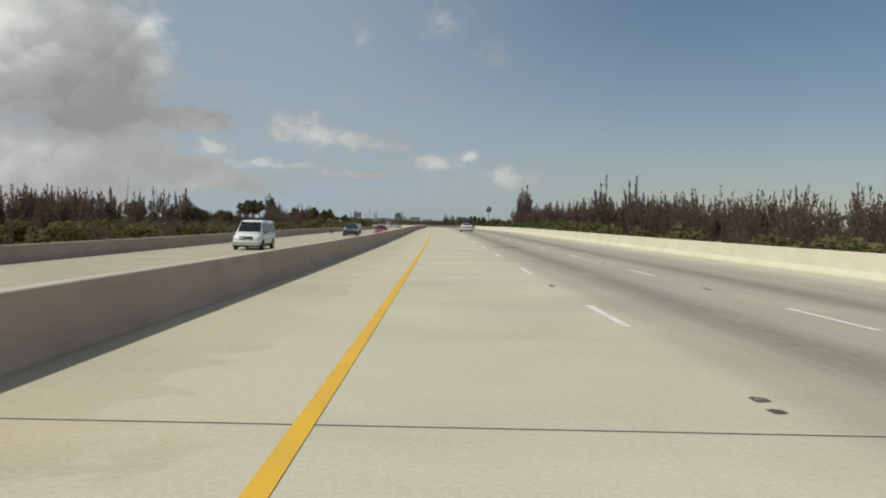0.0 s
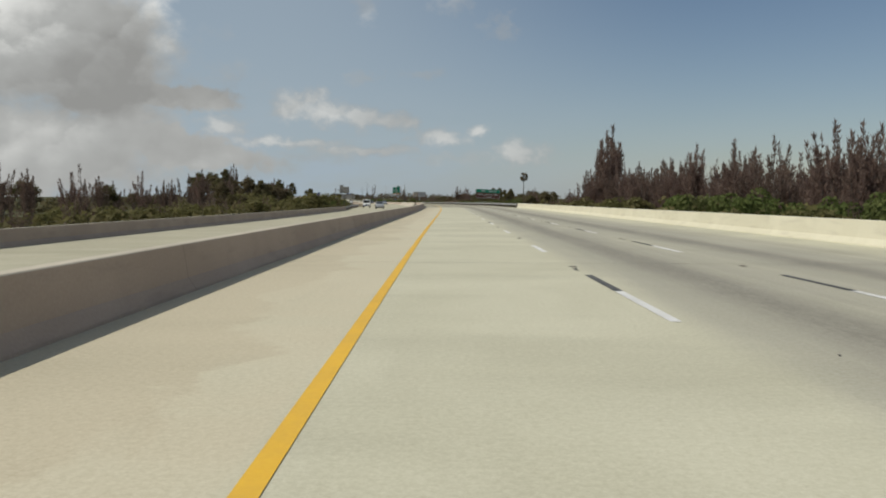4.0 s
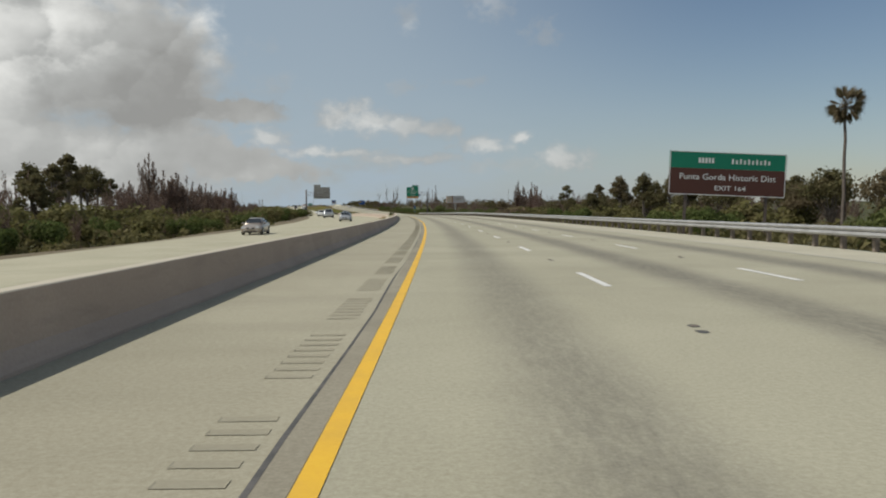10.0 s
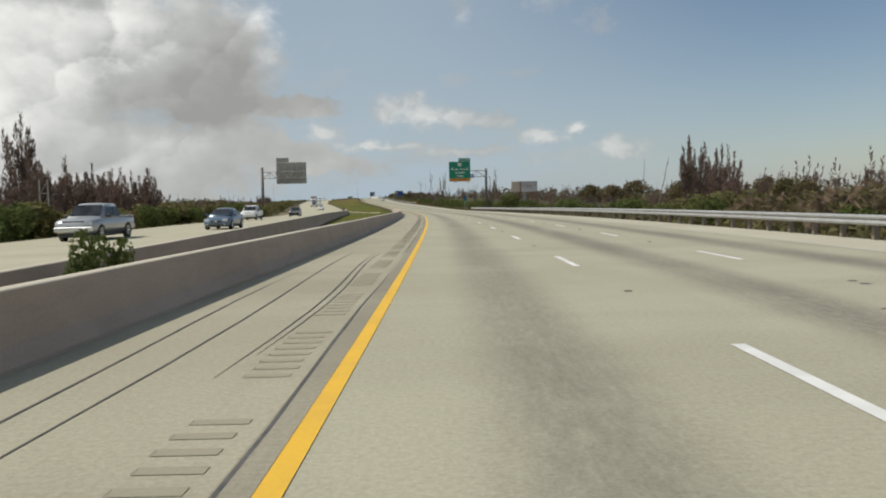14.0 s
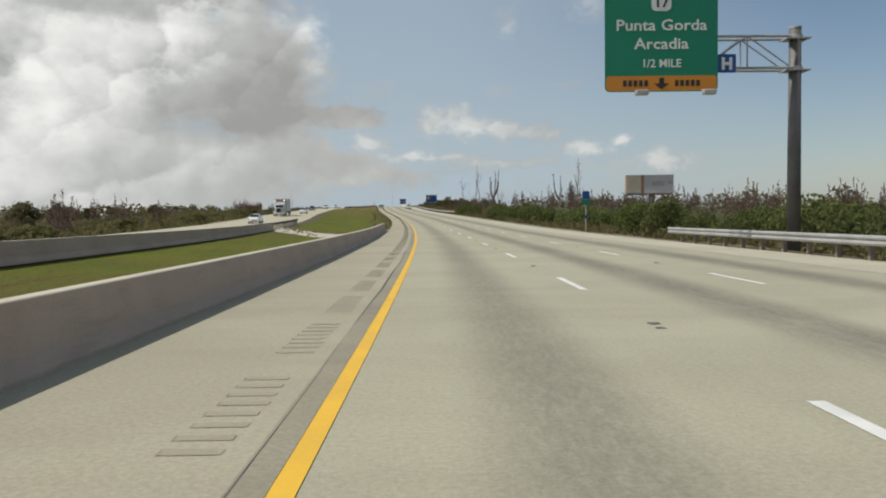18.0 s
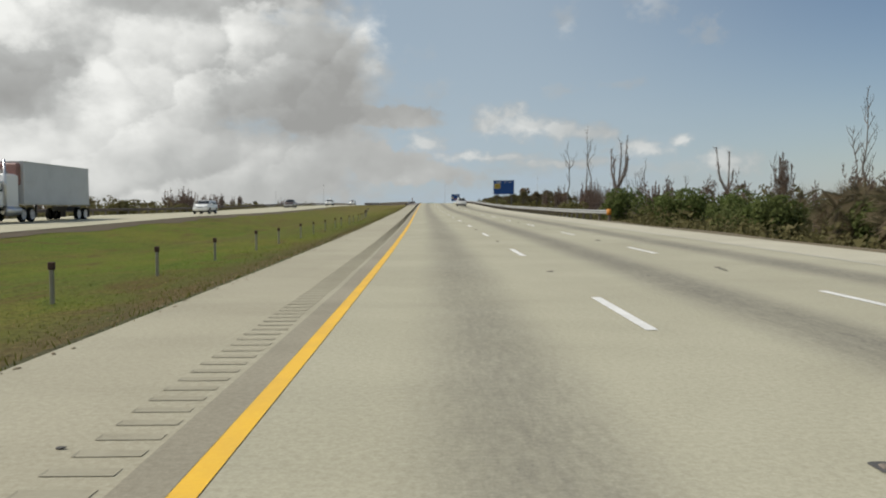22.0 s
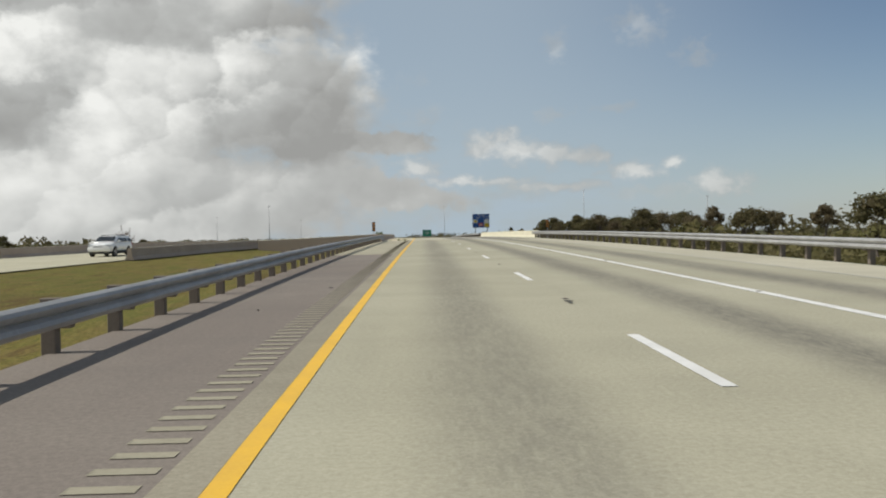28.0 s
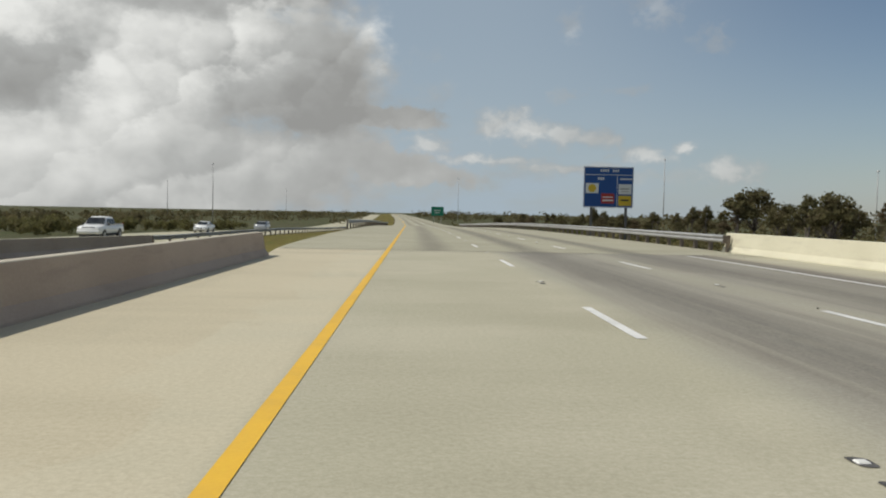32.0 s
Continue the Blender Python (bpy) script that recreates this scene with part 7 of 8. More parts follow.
def pickup(m, col, label, group=""):
    body = [(2.75, 0.76, 0.5, 0.92), (2.62, 0.95, 0.42, 1.04), (2.0, 1.0, 0.4, 1.14), (1.2, 1.0, 0.4, 1.16), (0, 1.0, 0.4, 1.16), (-1.5, 1.0, 0.42, 1.16), (-2.7, 0.99, 0.46, 1.15), (-2.8, 0.95, 0.5, 1.1)]
    cabin = [(1.35, 0.92, 0.86, 1.14, 1.18), (0.65, 0.92, 0.74, 1.15, 1.80), (0.2, 0.92, 0.75, 1.15, 1.87), (-0.75, 0.92, 0.74, 1.15, 1.85), (-1.0, 0.92, 0.86, 1.15, 1.2)]
    bits = lamps(2.72, -2.78, 0.95, 0.78, 0.95, tail=(0.12, 0.06, 0.34)) + [("bumper", CHROME, [(1.9, 0.16, 0.22, 0, 2.72, 0.5), (1.9, 0.16, 0.2, 0, -2.82, 0.5)]), ("grille", PLASTIC, [(1.05, 0.06, 0.3, 0, 2.71, 0.72)]),
            ("bed_floor", PLASTIC, [(1.6, 1.55, 0.05, 0, -1.9, 1.165)]), ("bed_rail", col, [(0.12, 1.7, 0.08, 0.9, -1.9, 1.14), (0.12, 1.7, 0.08, -0.9, -1.9, 1.14), (1.8, 0.1, 0.08, 0, -2.74, 1.13)])]
    return road_car("pickup_truck", label, m, col, body, cabin, (1.75, -1.75), 0.4, 1.0, {"bits": bits}, 6, group)


def mail_truck(m):
    t = thing("mail_truck", "boxy white mail delivery truck with a blue flash", "truck", "", m)
    part("hood", ring_loft([body_ring(*b) for b in ((2.15, 0.62, 0.52, 0.92), (2.05, 0.86, 0.45, 1.02), (1.3, 0.90, 0.42, 1.16), (1.05, 0.92, 0.42, 1.2))]), CAR_WHITE, t, "", True)
    part("body", box(1.9, 3.25, 1.62, (0, -0.55, 0.5), 0.07), CAR_WHITE, t)
    part("windscreen", sheet([(-0.82, 1.10, 1.24), (0.82, 1.10, 1.24), (0.80, 1.09, 1.92), (-0.80, 1.09, 1.92)], (0, 1, 0.02)), GLASS, t, "wide flat windscreen")
    for sx in (1, -1):
        part("side_window", sheet([(sx * 0.95, 0.85, 1.2), (sx * 0.95, 0.35, 1.2), (sx * 0.95, 0.35, 1.88), (sx * 0.95, 0.85, 1.88)], (sx, 0, 0)), GLASS, t)
        part("side_window", sheet([(sx * 0.95, 0.15, 1.2), (sx * 0.95, -0.2, 1.2), (sx * 0.95, -0.2, 1.88), (sx * 0.95, 0.15, 1.88)], (sx, 0, 0)), GLASS, t)
        part("blue_flash", sheet([(sx * 0.95, -0.7, 1.42), (sx * 0.95, -1.55, 1.42), (sx * 0.95, -1.4, 1.78), (sx * 0.95, -0.6, 1.78)], (sx, 0, 0), 0.006), FLASH_BLUE, t, "blue emblem shape")
        part("side_stripe", sheet([(sx * 0.95, 1.0, 1.08), (sx * 0.95, -2.1, 1.08), (sx * 0.95, -2.1, 1.13), (sx * 0.95, 1.0, 1.13)], (sx, 0, 0), 0.005), FLASH_BLUE, t)
        part("headlight", box(0.24, 0.08, 0.16, (sx * 0.6, 2.12, 0.78), 0.02), HEAD_LENS, t)
        part("marker_light", box(0.16, 0.07, 0.08, (sx * 0.62, 2.13, 0.68), 0.01), AMBER, t)
        part("mirror", box(0.08, 0.1, 0.26, (sx * 1.08, 1.15, 1.35), 0.02), PLASTIC, t)
        for y in (1.45, -1.35):
            part("wheel_arch", rod((sx * 0.78, y, 0.36), (sx * 0.96, y, 0.36), 0.43, sides=24), PLASTIC, t)
            wheel(t, sx * 0.84, y, 0.36, 0.2, 5, CAR_WHITE)
    part("grille", box(0.62, 0.06, 0.2, (0, 2.14, 0.70), 0.01), PLASTIC, t)
    part("bumper", box(1.7, 0.14, 0.2, (0, 2.16, 0.44), 0.03), FLASH_BLUE, t, "dark bluish bumper")
    part("roof_vent", box(0.6, 0.6, 0.06, (0, -0.4, 2.11), 0.02), CAR_WHITE, t)
    part("rear_door", box(1.5, 0.04, 1.2, (0, -2.18, 0.75), 0.01), PLATE_MAT, t)


FLASH_BLUE = worn("blue_emblem_paint", (0.05, 0.08, 0.2), (0.06, 0.09, 0.18), 0.4)
REEFER = worn("faded_red_unit", (0.26, 0.13, 0.11), (0.34, 0.20, 0.17), 0.5, big=1.0)
TRAILER = worn("ribbed_trailer_white", (0.62, 0.63, 0.63), (0.52, 0.53, 0.53), 0.45, big=0.4, small=12)


def semi_truck(m):
    t = thing("semi_truck", "long-nosed tractor with a plain white box trailer", "truck", "", m)
    part("hood", ring_loft([body_ring(*b) for b in ((8.9, 0.62, 0.85, 1.75), (8.8, 0.74, 0.8, 1.88), (7.4, 0.95, 0.8, 2.02), (7.0, 1.0, 0.8, 2.05))]), CAR_SILVER, t, "silver hood", True)
    part("cab", box(2.1, 1.55, 1.75, (0, 6.25, 1.0), 0.1, taper=0.95), CAR_WHITE, t)
    part("sleeper", box(2.2, 1.7, 2.25, (0, 4.75, 0.95), 0.12), CAR_WHITE, t)
    part("fairing", box(1.7, 1.0, 0.28, (0, 5.0, 3.18), 0.10, taper=0.8), CAR_BEIGE, t)
    part("visor", box(1.9, 0.35, 0.30, (0, 7.1, 2.52), 0.03), CAR_WHITE, t, "bright sun visor")
    part("windscreen", sheet([(-0.92, 7.02, 2.05), (0.92, 7.02, 2.05), (0.86, 6.99, 2.6), (-0.86, 6.99, 2.6)], (0, 1, 0.05)), GLASS, t)
    part("grille", box(1.05, 0.1, 0.95, (0, 8.9, 0.85), 0.03), PLASTIC, t, "tall dark grille")
    for x in (-0.55, 0.55):
        part("grille_frame", box(0.06, 0.12, 0.98, (x, 8.91, 0.84), 0.01), CHROME, t)
    part("bumper", box(2.3, 0.2, 0.5, (0, 8.95, 0.4), 0.05), CHROME, t, "deep chrome bumper")
    for sx in (1, -1):
        part("side_window", sheet([(sx * 1.03, 6.75, 2.0), (sx * 1.03, 5.9, 2.0), (sx * 1.0, 5.95, 2.6), (sx * 1.0, 6.7, 2.6)], (sx, 0, 0.1)), GLASS, t)
        part("exhaust_pipe", rod((sx * 1.1, 5.75, 0.9), (sx * 1.1, 5.75, 4.1), 0.08, sides=12), CHROME, t, "upright chrome exhaust", True)
        part("fender", ring_loft([[Vector((sx * (0.72 + dx), 8.1 + math.cos(a) * q, 0.55 + math.sin(a) * q)) for dx, q in ((0, 0.62), (0.5, 0.62), (0.5, 0.56), (0, 0.56))] for a in [math.pi * k / 8 for k in range(9)]]), CAR_WHITE, t)
        part("headlight", box(0.28, 0.12, 0.22, (sx * 0.95, 8.75, 1.05), 0.03), HEAD_LENS, t)
        part("fuel_tank", rod((sx * 1.0, 4.0, 0.75), (sx * 1.0, 5.6, 0.75), 0.32, sides=16), CHROME, t, "", True)
        part("mirror", box(0.1, 0.12, 0.5, (sx * 1.4, 6.9, 2.1), 0.03), CHROME, t)
        for y in (8.1, 3.6, 2.4, -5.2, -6.4):
            wheel(t, sx * 1.08, y, 0.5, 0.28, 8)
        part("mudflap", box(0.6, 0.02, 0.7, (sx * 0.95, -7.1, 0.25)), PLASTIC, t)
    part("chassis", box(0.9, 7.0, 0.3, (0, 5.2, 0.7), 0.03), PLASTIC, t)
    part("trailer_box", box(2.6, 10.6, 2.85, (0, -1.7, 1.22), 0.04), TRAILER, t, "plain white trailer box")
    part("refrigeration_unit", box(2.2, 0.55, 1.45, (0, 3.85, 2.5), 0.08), REEFER, t, "reddish refrigeration unit")
    for z in (1.2, 4.02):
        part("trailer_rail", box(2.64, 10.64, 0.09, (0, -1.7, z)), PLATE_MAT, t)
    part("trailer_bogie", box(1.1, 2.6, 0.35, (0, -5.8, 0.75)), PLASTIC, t)
    for sx in (1, -1):
        part("landing_leg", box(0.12, 0.12, 0.9, (sx * 0.8, 1.0, 0.32)), PLASTIC, t)


def build_traffic():
    big_sedan(place(133.2, 5.31, True) @ Matrix.Scale(0.945, 4), CAR_WHITE, "older white four-door sedan with a wide red light bar")
    suv(place(920.45, 8.64, True), CAR_WHITE, "white sport utility vehicle with roof rails and alloy wheels")
    minivan(place(65.5, -12.3, False), CAR_WHITE, "white passenger van with dark windows", "oncoming cars")
    suv(place(118, -11.0, False), CAR_DARK, "dark sport utility vehicle in the oncoming lane", "oncoming cars")
    small_sedan(place(128, -7.6, False), CAR_RED, "small red car in the oncoming lane", "oncoming cars")
    suv(place(142, -12.9, False), CAR_SILVER, "silver sport utility vehicle in the middle lane", "oncoming cars", False)
    suv(place(334, -13.2, False), CAR_SILVER, "pale silver crossover in the oncoming lane", "oncoming cars")
    mail_truck(place(358.5, -17.4, False))
    small_sedan(place(421, -15.2, False), CAR_BEIGE, "beige four-door sedan in the oncoming lane", "oncoming cars")
    small_sedan(place(476, -11.3, False), CAR_SILVER, "silver four-door sedan with chrome grille", "oncoming cars")
    pickup(place(522, -17.3, False), CAR_SILVER, "pale silver pickup truck in the oncoming lane", "oncoming cars")
    small_sedan(place(537, -14.4, False), CAR_BLUE, "steel blue sedan in the oncoming lane", "oncoming cars")
    pickup(place(585, -22.3, False), CAR_WHITE, "white pickup truck in the oncoming lane", "oncoming cars")
    suv(place(629, -22.3, False), CAR_DARK, "black sport utility vehicle in the oncoming lane", "oncoming cars")
    small_sedan(place(745, -24.0, False), CAR_WHITE, "white sedan in the oncoming lane", "oncoming cars")
    semi_truck(place(814.5, -27.4, False))
    suv(place(853, -25.2, False), CAR_WHITE, "white crossover on the opposite carriageway", "oncoming cars")
    pickup(place(934, -28.5, False), CAR_BROWN, "brown pickup truck on the opposite carriageway", "oncoming cars")
    pickup(place(988, -26.5, False), CAR_WHITE, "white pickup truck beyond the grass median", "oncoming cars")
    suv(place(1030, -24.0, False), CAR_WHITE, "white car on the opposite carriageway", "oncoming cars")
    pickup(place(1168, -26.0, False), CAR_WHITE, "white pickup truck on the opposite overpass", "oncoming cars")
    suv(place(1225, -22.5, False), CAR_SILVER, "silver car beyond the opposite overpass", "oncoming cars")
    small_sedan(place(1205, -26.5, False), CAR_WHITE, "white sedan beyond the opposite overpass", "oncoming cars")


build_traffic()

# ---- details of the road ----
def slab_box(name, s, side, along_, wide, high, mat, parent=None, sink=0.0, turned=0.0):
    bm = box(wide, along_, high, (0, 0, -sink), min(high, wide, along_) * 0.2)
    ob = part(name, bm, mat, parent)
    ob.matrix_basis = stand(s, side, 0.0, turned)
    return ob


def deck_joints():
    root = structure(new("trim_deck_joints"), "dark sealed joints across the bridge deck", "deck joint")
    s = 289.2 - 21.2
    while s > 0:
        sweep("joint", s - 0.012, s + 0.012, 0.024, [(inner_edge(s), 0.003), (0.0, 0.003), (7.0, 0.003), (13.9, 0.003)], TAR, parent=root)
        s -= 21.2
    for a, w in ((1049.0, 0.06), (1050.0, 0.02), (1127.0, 0.07), (1126.0, 0.02), (1064.0, 0.012)):
        sweep("joint", a - w, a + w, 2 * w, [(inner_edge(a), 0.004), (0.0, 0.004), (7.0, 0.004), (13.9, 0.004)], TAR, parent=root)

    # the deck ends on a slant
    def slant(name, s0, s1, k0, k1, up, mat, parent=None):
        sides = [-2.85 + 16.75 * i / 8 for i in range(9)]
        verts = [at(s + k * x, x, up) for s, k in ((s0, k0), (s1, k1)) for x in sides]
        uvs = [(x, s + k * x) for s, k in ((s0, k0), (s1, k1)) for x in sides]
        return mesh_object(name, verts, [(i, i + 1, i + 10, i + 9) for i in range(8)], mat, parent, uvs)

    ob = slant("road_approach_slab", 288.9, 289.42, 0.212, 0.24, 0.003, SLAB)
    structure(ob, "pale concrete lip where the deck meets the pavement", "road")
    ob = slant("road_deck_end", 288.0, 288.86, 0.0, 0.212, 0.003, DECK)
    structure(ob, "slanting end of the bridge deck", "road")
    slant("joint", 288.86, 288.90, 0.212, 0.212, 0.004, TAR, root)
    slant("joint", 289.42, 289.45, 0.24, 0.24, 0.004, TAR, root)


SLAB = worn("pale_concrete_lip", (0.47, 0.445, 0.335), (0.41, 0.388, 0.29), 0.85, big=0.5, kind="UV")
RUT = worn("milled_groove", (0.300, 0.275, 0.200), (0.335, 0.308, 0.226), 0.95, big=1.3, amount=1.0)


def groove_side(s):
    return float(np.interp(s, [520, 660, 735, 753, 756], [-0.62, -0.72, -0.83, -0.83, -0.63]))


def rumble_strips():
    """Milled grooves in the inner shoulder: in sets at first, in one row later on."""
    me = bpy.data.meshes.new("groove")
    w, d = 0.39, 0.125
    v = [(-w / 2, -d / 2, 0.002), (w / 2, -d / 2, 0.002), (w / 2, d / 2, 0.002), (-w / 2, d / 2, 0.002), (-w / 2 * 0.93, -d * 0.3, -0.0), (w / 2 * 0.93, -d * 0.3, 0.0), (w / 2 * 0.93, d * 0.3, 0.0), (-w / 2 * 0.93, d * 0.3, 0.0)]
    v = [(x, y, z + (0.0012 if i > 3 else 0.003)) for i, (x, y, z) in enumerate(v)]
    me.from_pydata(v, [], [(0, 1, 5, 4), (1, 2, 6, 5), (2, 3, 7, 6), (3, 0, 4, 7), (4, 5, 6, 7)])
    me.materials.append(RUT)
    root = structure(new("trim_rumble_strip"), "milled rumble strip grooves in the inner shoulder", "rumble strip")
    joined = []
    spots = []
    sets = [323.56 - 3.62 * i for i in range(8, 0, -1)]
    for a, b in ((323.56, 420.28), (420.28, 454.54), (454.54, 519.79), (519.79, 660.9), (660.9, 729.97), (729.97, 748.1)):
        n = round((b - a) / 3.63)
        sets += [a + (b - a) * i / n for i in range(n)]
    for c in sets:
        spots += [c - 1.11 + 0.318 * i for i in range(8)]
    s = 755.0
    while s < 1046:
        spots.append(s)
        s += 0.318
    rnd = random.Random(2)
    near = [x for x in spots if 440 < x < 500 or 700 < x < 745 or 786 < x < 812]
    rest = [x for x in spots if x not in set(near)]
    for x in near[:300]:
        ob = new("groove", me)
        ob.parent = root
        ob.matrix_basis = stand(x, groove_side(x) + rnd.uniform(-0.015, 0.015), 0.0)
    verts, faces = [], []
    for x in rest + near[300:]:
        m = stand(x, groove_side(x) + rnd.uniform(-0.015, 0.015), 0.0)
        o = len(verts)
        verts += [m @ Vector(q) for q in v]
        faces += [tuple(o + i for i in f) for f in ((0, 1, 5, 4), (1, 2, 6, 5), (2, 3, 7, 6), (3, 0, 4, 7), (4, 5, 6, 7))]
    ob = mesh_object("grooves", verts, faces, RUT, root)
    tagged(ob, kind="stuff")


def seam():
    k = sweep("trim_shoulder_seam", 290, 1048, 4, lambda s: [(float(np.interp(s, [480, 720, 760, 1046], [-0.27, -0.30, -0.36, -0.36])) + 0.012 * math.sin(s * 0.9) + 0.02 * math.sin(s * 0.23), 0.003), (-0.08, 0.003)], STRIP)
    structure(k, "darker asphalt strip beside the yellow line", "road")
    k = sweep("trim_shoulder_crack", 290, 700, 3, lambda s: [(-0.30 + 0.014 * math.sin(s * 1.7) + 0.02 * math.sin(s * 0.6), 0.0045), (-0.275 + 0.018 * math.sin(s * 2.3) + 0.02 * math.sin(s * 0.6), 0.0045)], TAR)
    structure(k, "dark seam between shoulder and lane", "road")


STRIP = road_skin("dark_edge_strip", (0.272, 0.246, 0.184), (0.196, 0.177, 0.133), (0.318, 0.289, 0.217), oil=0.0, patch=0.5)


def lane_markers():
    """Raised reflectors between the dashes, each on a dark patch."""
    rnd = random.Random(3)
    for side, phases in ((LANE_1, (7.23, 8.51, 9.42)), (LANE_2, (7.43, 9.17, 9.42))):
        for a, b, ph in ((0, 285, phases[0]), (292, 1046, phases[1]), (1053, 1300, phases[2])):
            k = math.ceil((a - ph) / 12.19)
            while ph + 12.19 * k + 9 < b:
                s = ph + 12.19 * k + 7.6 + rnd.uniform(-0.2, 0.2)
                k += 1
                t = thing("lane_marker", "small grimy raised lane reflector on a dark tar patch", "lane marker", "raised lane reflectors", stand(s, side, 0.0, rnd.uniform(-6, 6)))
                for dy, w, l in ((0.0, rnd.uniform(0.06, 0.09), rnd.uniform(0.08, 0.12)), (-0.42, rnd.uniform(0.05, 0.08), rnd.uniform(0.08, 0.14)), (-0.78, rnd.uniform(0.03, 0.07), rnd.uniform(0.05, 0.12)))[:rnd.choice((1, 2, 2, 3))]:
                    n = 10
                    verts = []
                    for i in range(n):
                        q = (i + 0.5) / n * math.tau
                        j = rnd.uniform(0.8, 1.15)
                        verts.append((math.copysign(abs(math.cos(q)) ** 0.5, math.cos(q)) * w * j + dy * 0.08, math.copysign(abs(math.sin(q)) ** 0.5, math.sin(q)) * l * j + dy, 0.005))
                    mesh_object("tar_patch", verts, [tuple(range(n))], TAR, t)
                part("reflector", box(0.09, 0.08, 0.016, (0, 0.0, 0.0), 0.004, taper=0.7), WHITE_PAINT if s > 1050 else POST_STEEL, t)


def contrast_dashes():
    root = structure(new("trim_black_dashes"), "black contrast marks behind the white dashes on the deck", "road marking")
    for side, ph, a, b in ((LANE_1, 7.23, 60, 285), (LANE_1, 9.42, 1052, 1098), (LANE_2, 7.43, 120, 285)):
        k = math.ceil((a - ph) / 12.19)
        while ph + 12.19 * k + 6.1 < b:
            s = ph + 12.19 * k + 3.07
            if not (side == LANE_1 and s < 215 and k % 3):
                ln = 0.5 if 1084 < s < 1092 else 2.6
                sweep("black_dash", s, s + ln, ln, [(side - 0.07, 0.006), (side + 0.07, 0.006)], BLACK_PAINT, parent=root)
            k += 1


def sand_ledge():
    """Sand and weeds between the two backs of the barrier where the carriageways part."""
    ob = sweep("ground_sand_ledge", 386, 470, 4, lambda s: [(inner_edge(s) - 0.40, 0.62), (inner_edge(s) - 0.50, 0.645), (min(inner_edge(s) - 0.62, opp_near(s) + 0.15), 0.635), (min(inner_edge(s) - 0.75, opp_near(s) - 0.1), 0.48), (min(-4.6, opp_near(s) - 1.1), opp_up(s))], SAND)
    structure(ob, "pale sandy fill behind the median barrier", "ground")
    rnd = random.Random(6)
    quads = []
    for s, dens in ((392, 1), (399, 1), (405, 2), (409, 1), (416, 1), (421, 3), (423, 4), (426, 1), (428, 3), (433, 1), (439, 2), (444, 2), (447, 3), (451, 2), (455, 2), (459, 3), (462, 2), (466, 4), (469, 3), (474, 4), (480, 2)):
        for _ in range(int(dens * 48)):
            p = at(s + 0.3 + rnd.gauss(0, 0.05 if s == 423 else 0.30), inner_edge(s) - 0.62 - abs(rnd.gauss(0, 0.10 if s == 423 else 0.22)), 0.60 if s < 470 else 0.40)
            h = rnd.uniform(0.3, 1.0) * (0.36 if s == 423 else 0.18 if dens > 2 else 0.10)
            way = (vec(rnd, 0.25 if s == 423 else 0.6) + Vector((0, 0, 1))).normalized() * h
            quads.append((p, way, way.cross(vec(rnd)).normalized() * min(0.006, h * 0.05)))
    ob = new("weeds", blade_mesh("weeds", quads, DRY_GRASS))
    tagged(ob, "dry tan weeds along the top of the median barrier", "weeds", kind="stuff")
    quads = []
    for s, side, n, h0 in ((476.0, -4.1, 60, 0.75), (1049.3, -1.5, 34, 0.3), (1049.3, -1.0, 28, 0.28), (1049.3, -0.62, 28, 0.26), (1049.3, -2.4, 14, 0.2), (1072, -4.6, 160, 1.0), (1092, -5.2, 120, 0.8)):
        for _ in range(n):
            p = at(s + rnd.gauss(0, 0.05 if side > -3 else 0.5), side + rnd.gauss(0, 0.12), 0.0 if side > -3 else 0.2)
            h = rnd.uniform(0.4, 1.0) * h0
            way = (vec(rnd, 0.5) + Vector((0, 0, 1))).normalized() * h
            quads.append((p, way, way.cross(vec(rnd)).normalized() * h * 0.07))
    ob = new("joint_weeds", blade_mesh("joint_weeds", quads, GREEN_BLADE))
    tagged(ob, "green weeds growing from the joints and behind the barrier", "weeds", kind="stuff")


SAND = worn("pale_sand", (0.50, 0.45, 0.36), (0.38, 0.34, 0.27), 0.95, big=0.6, small=18, kind="UV")


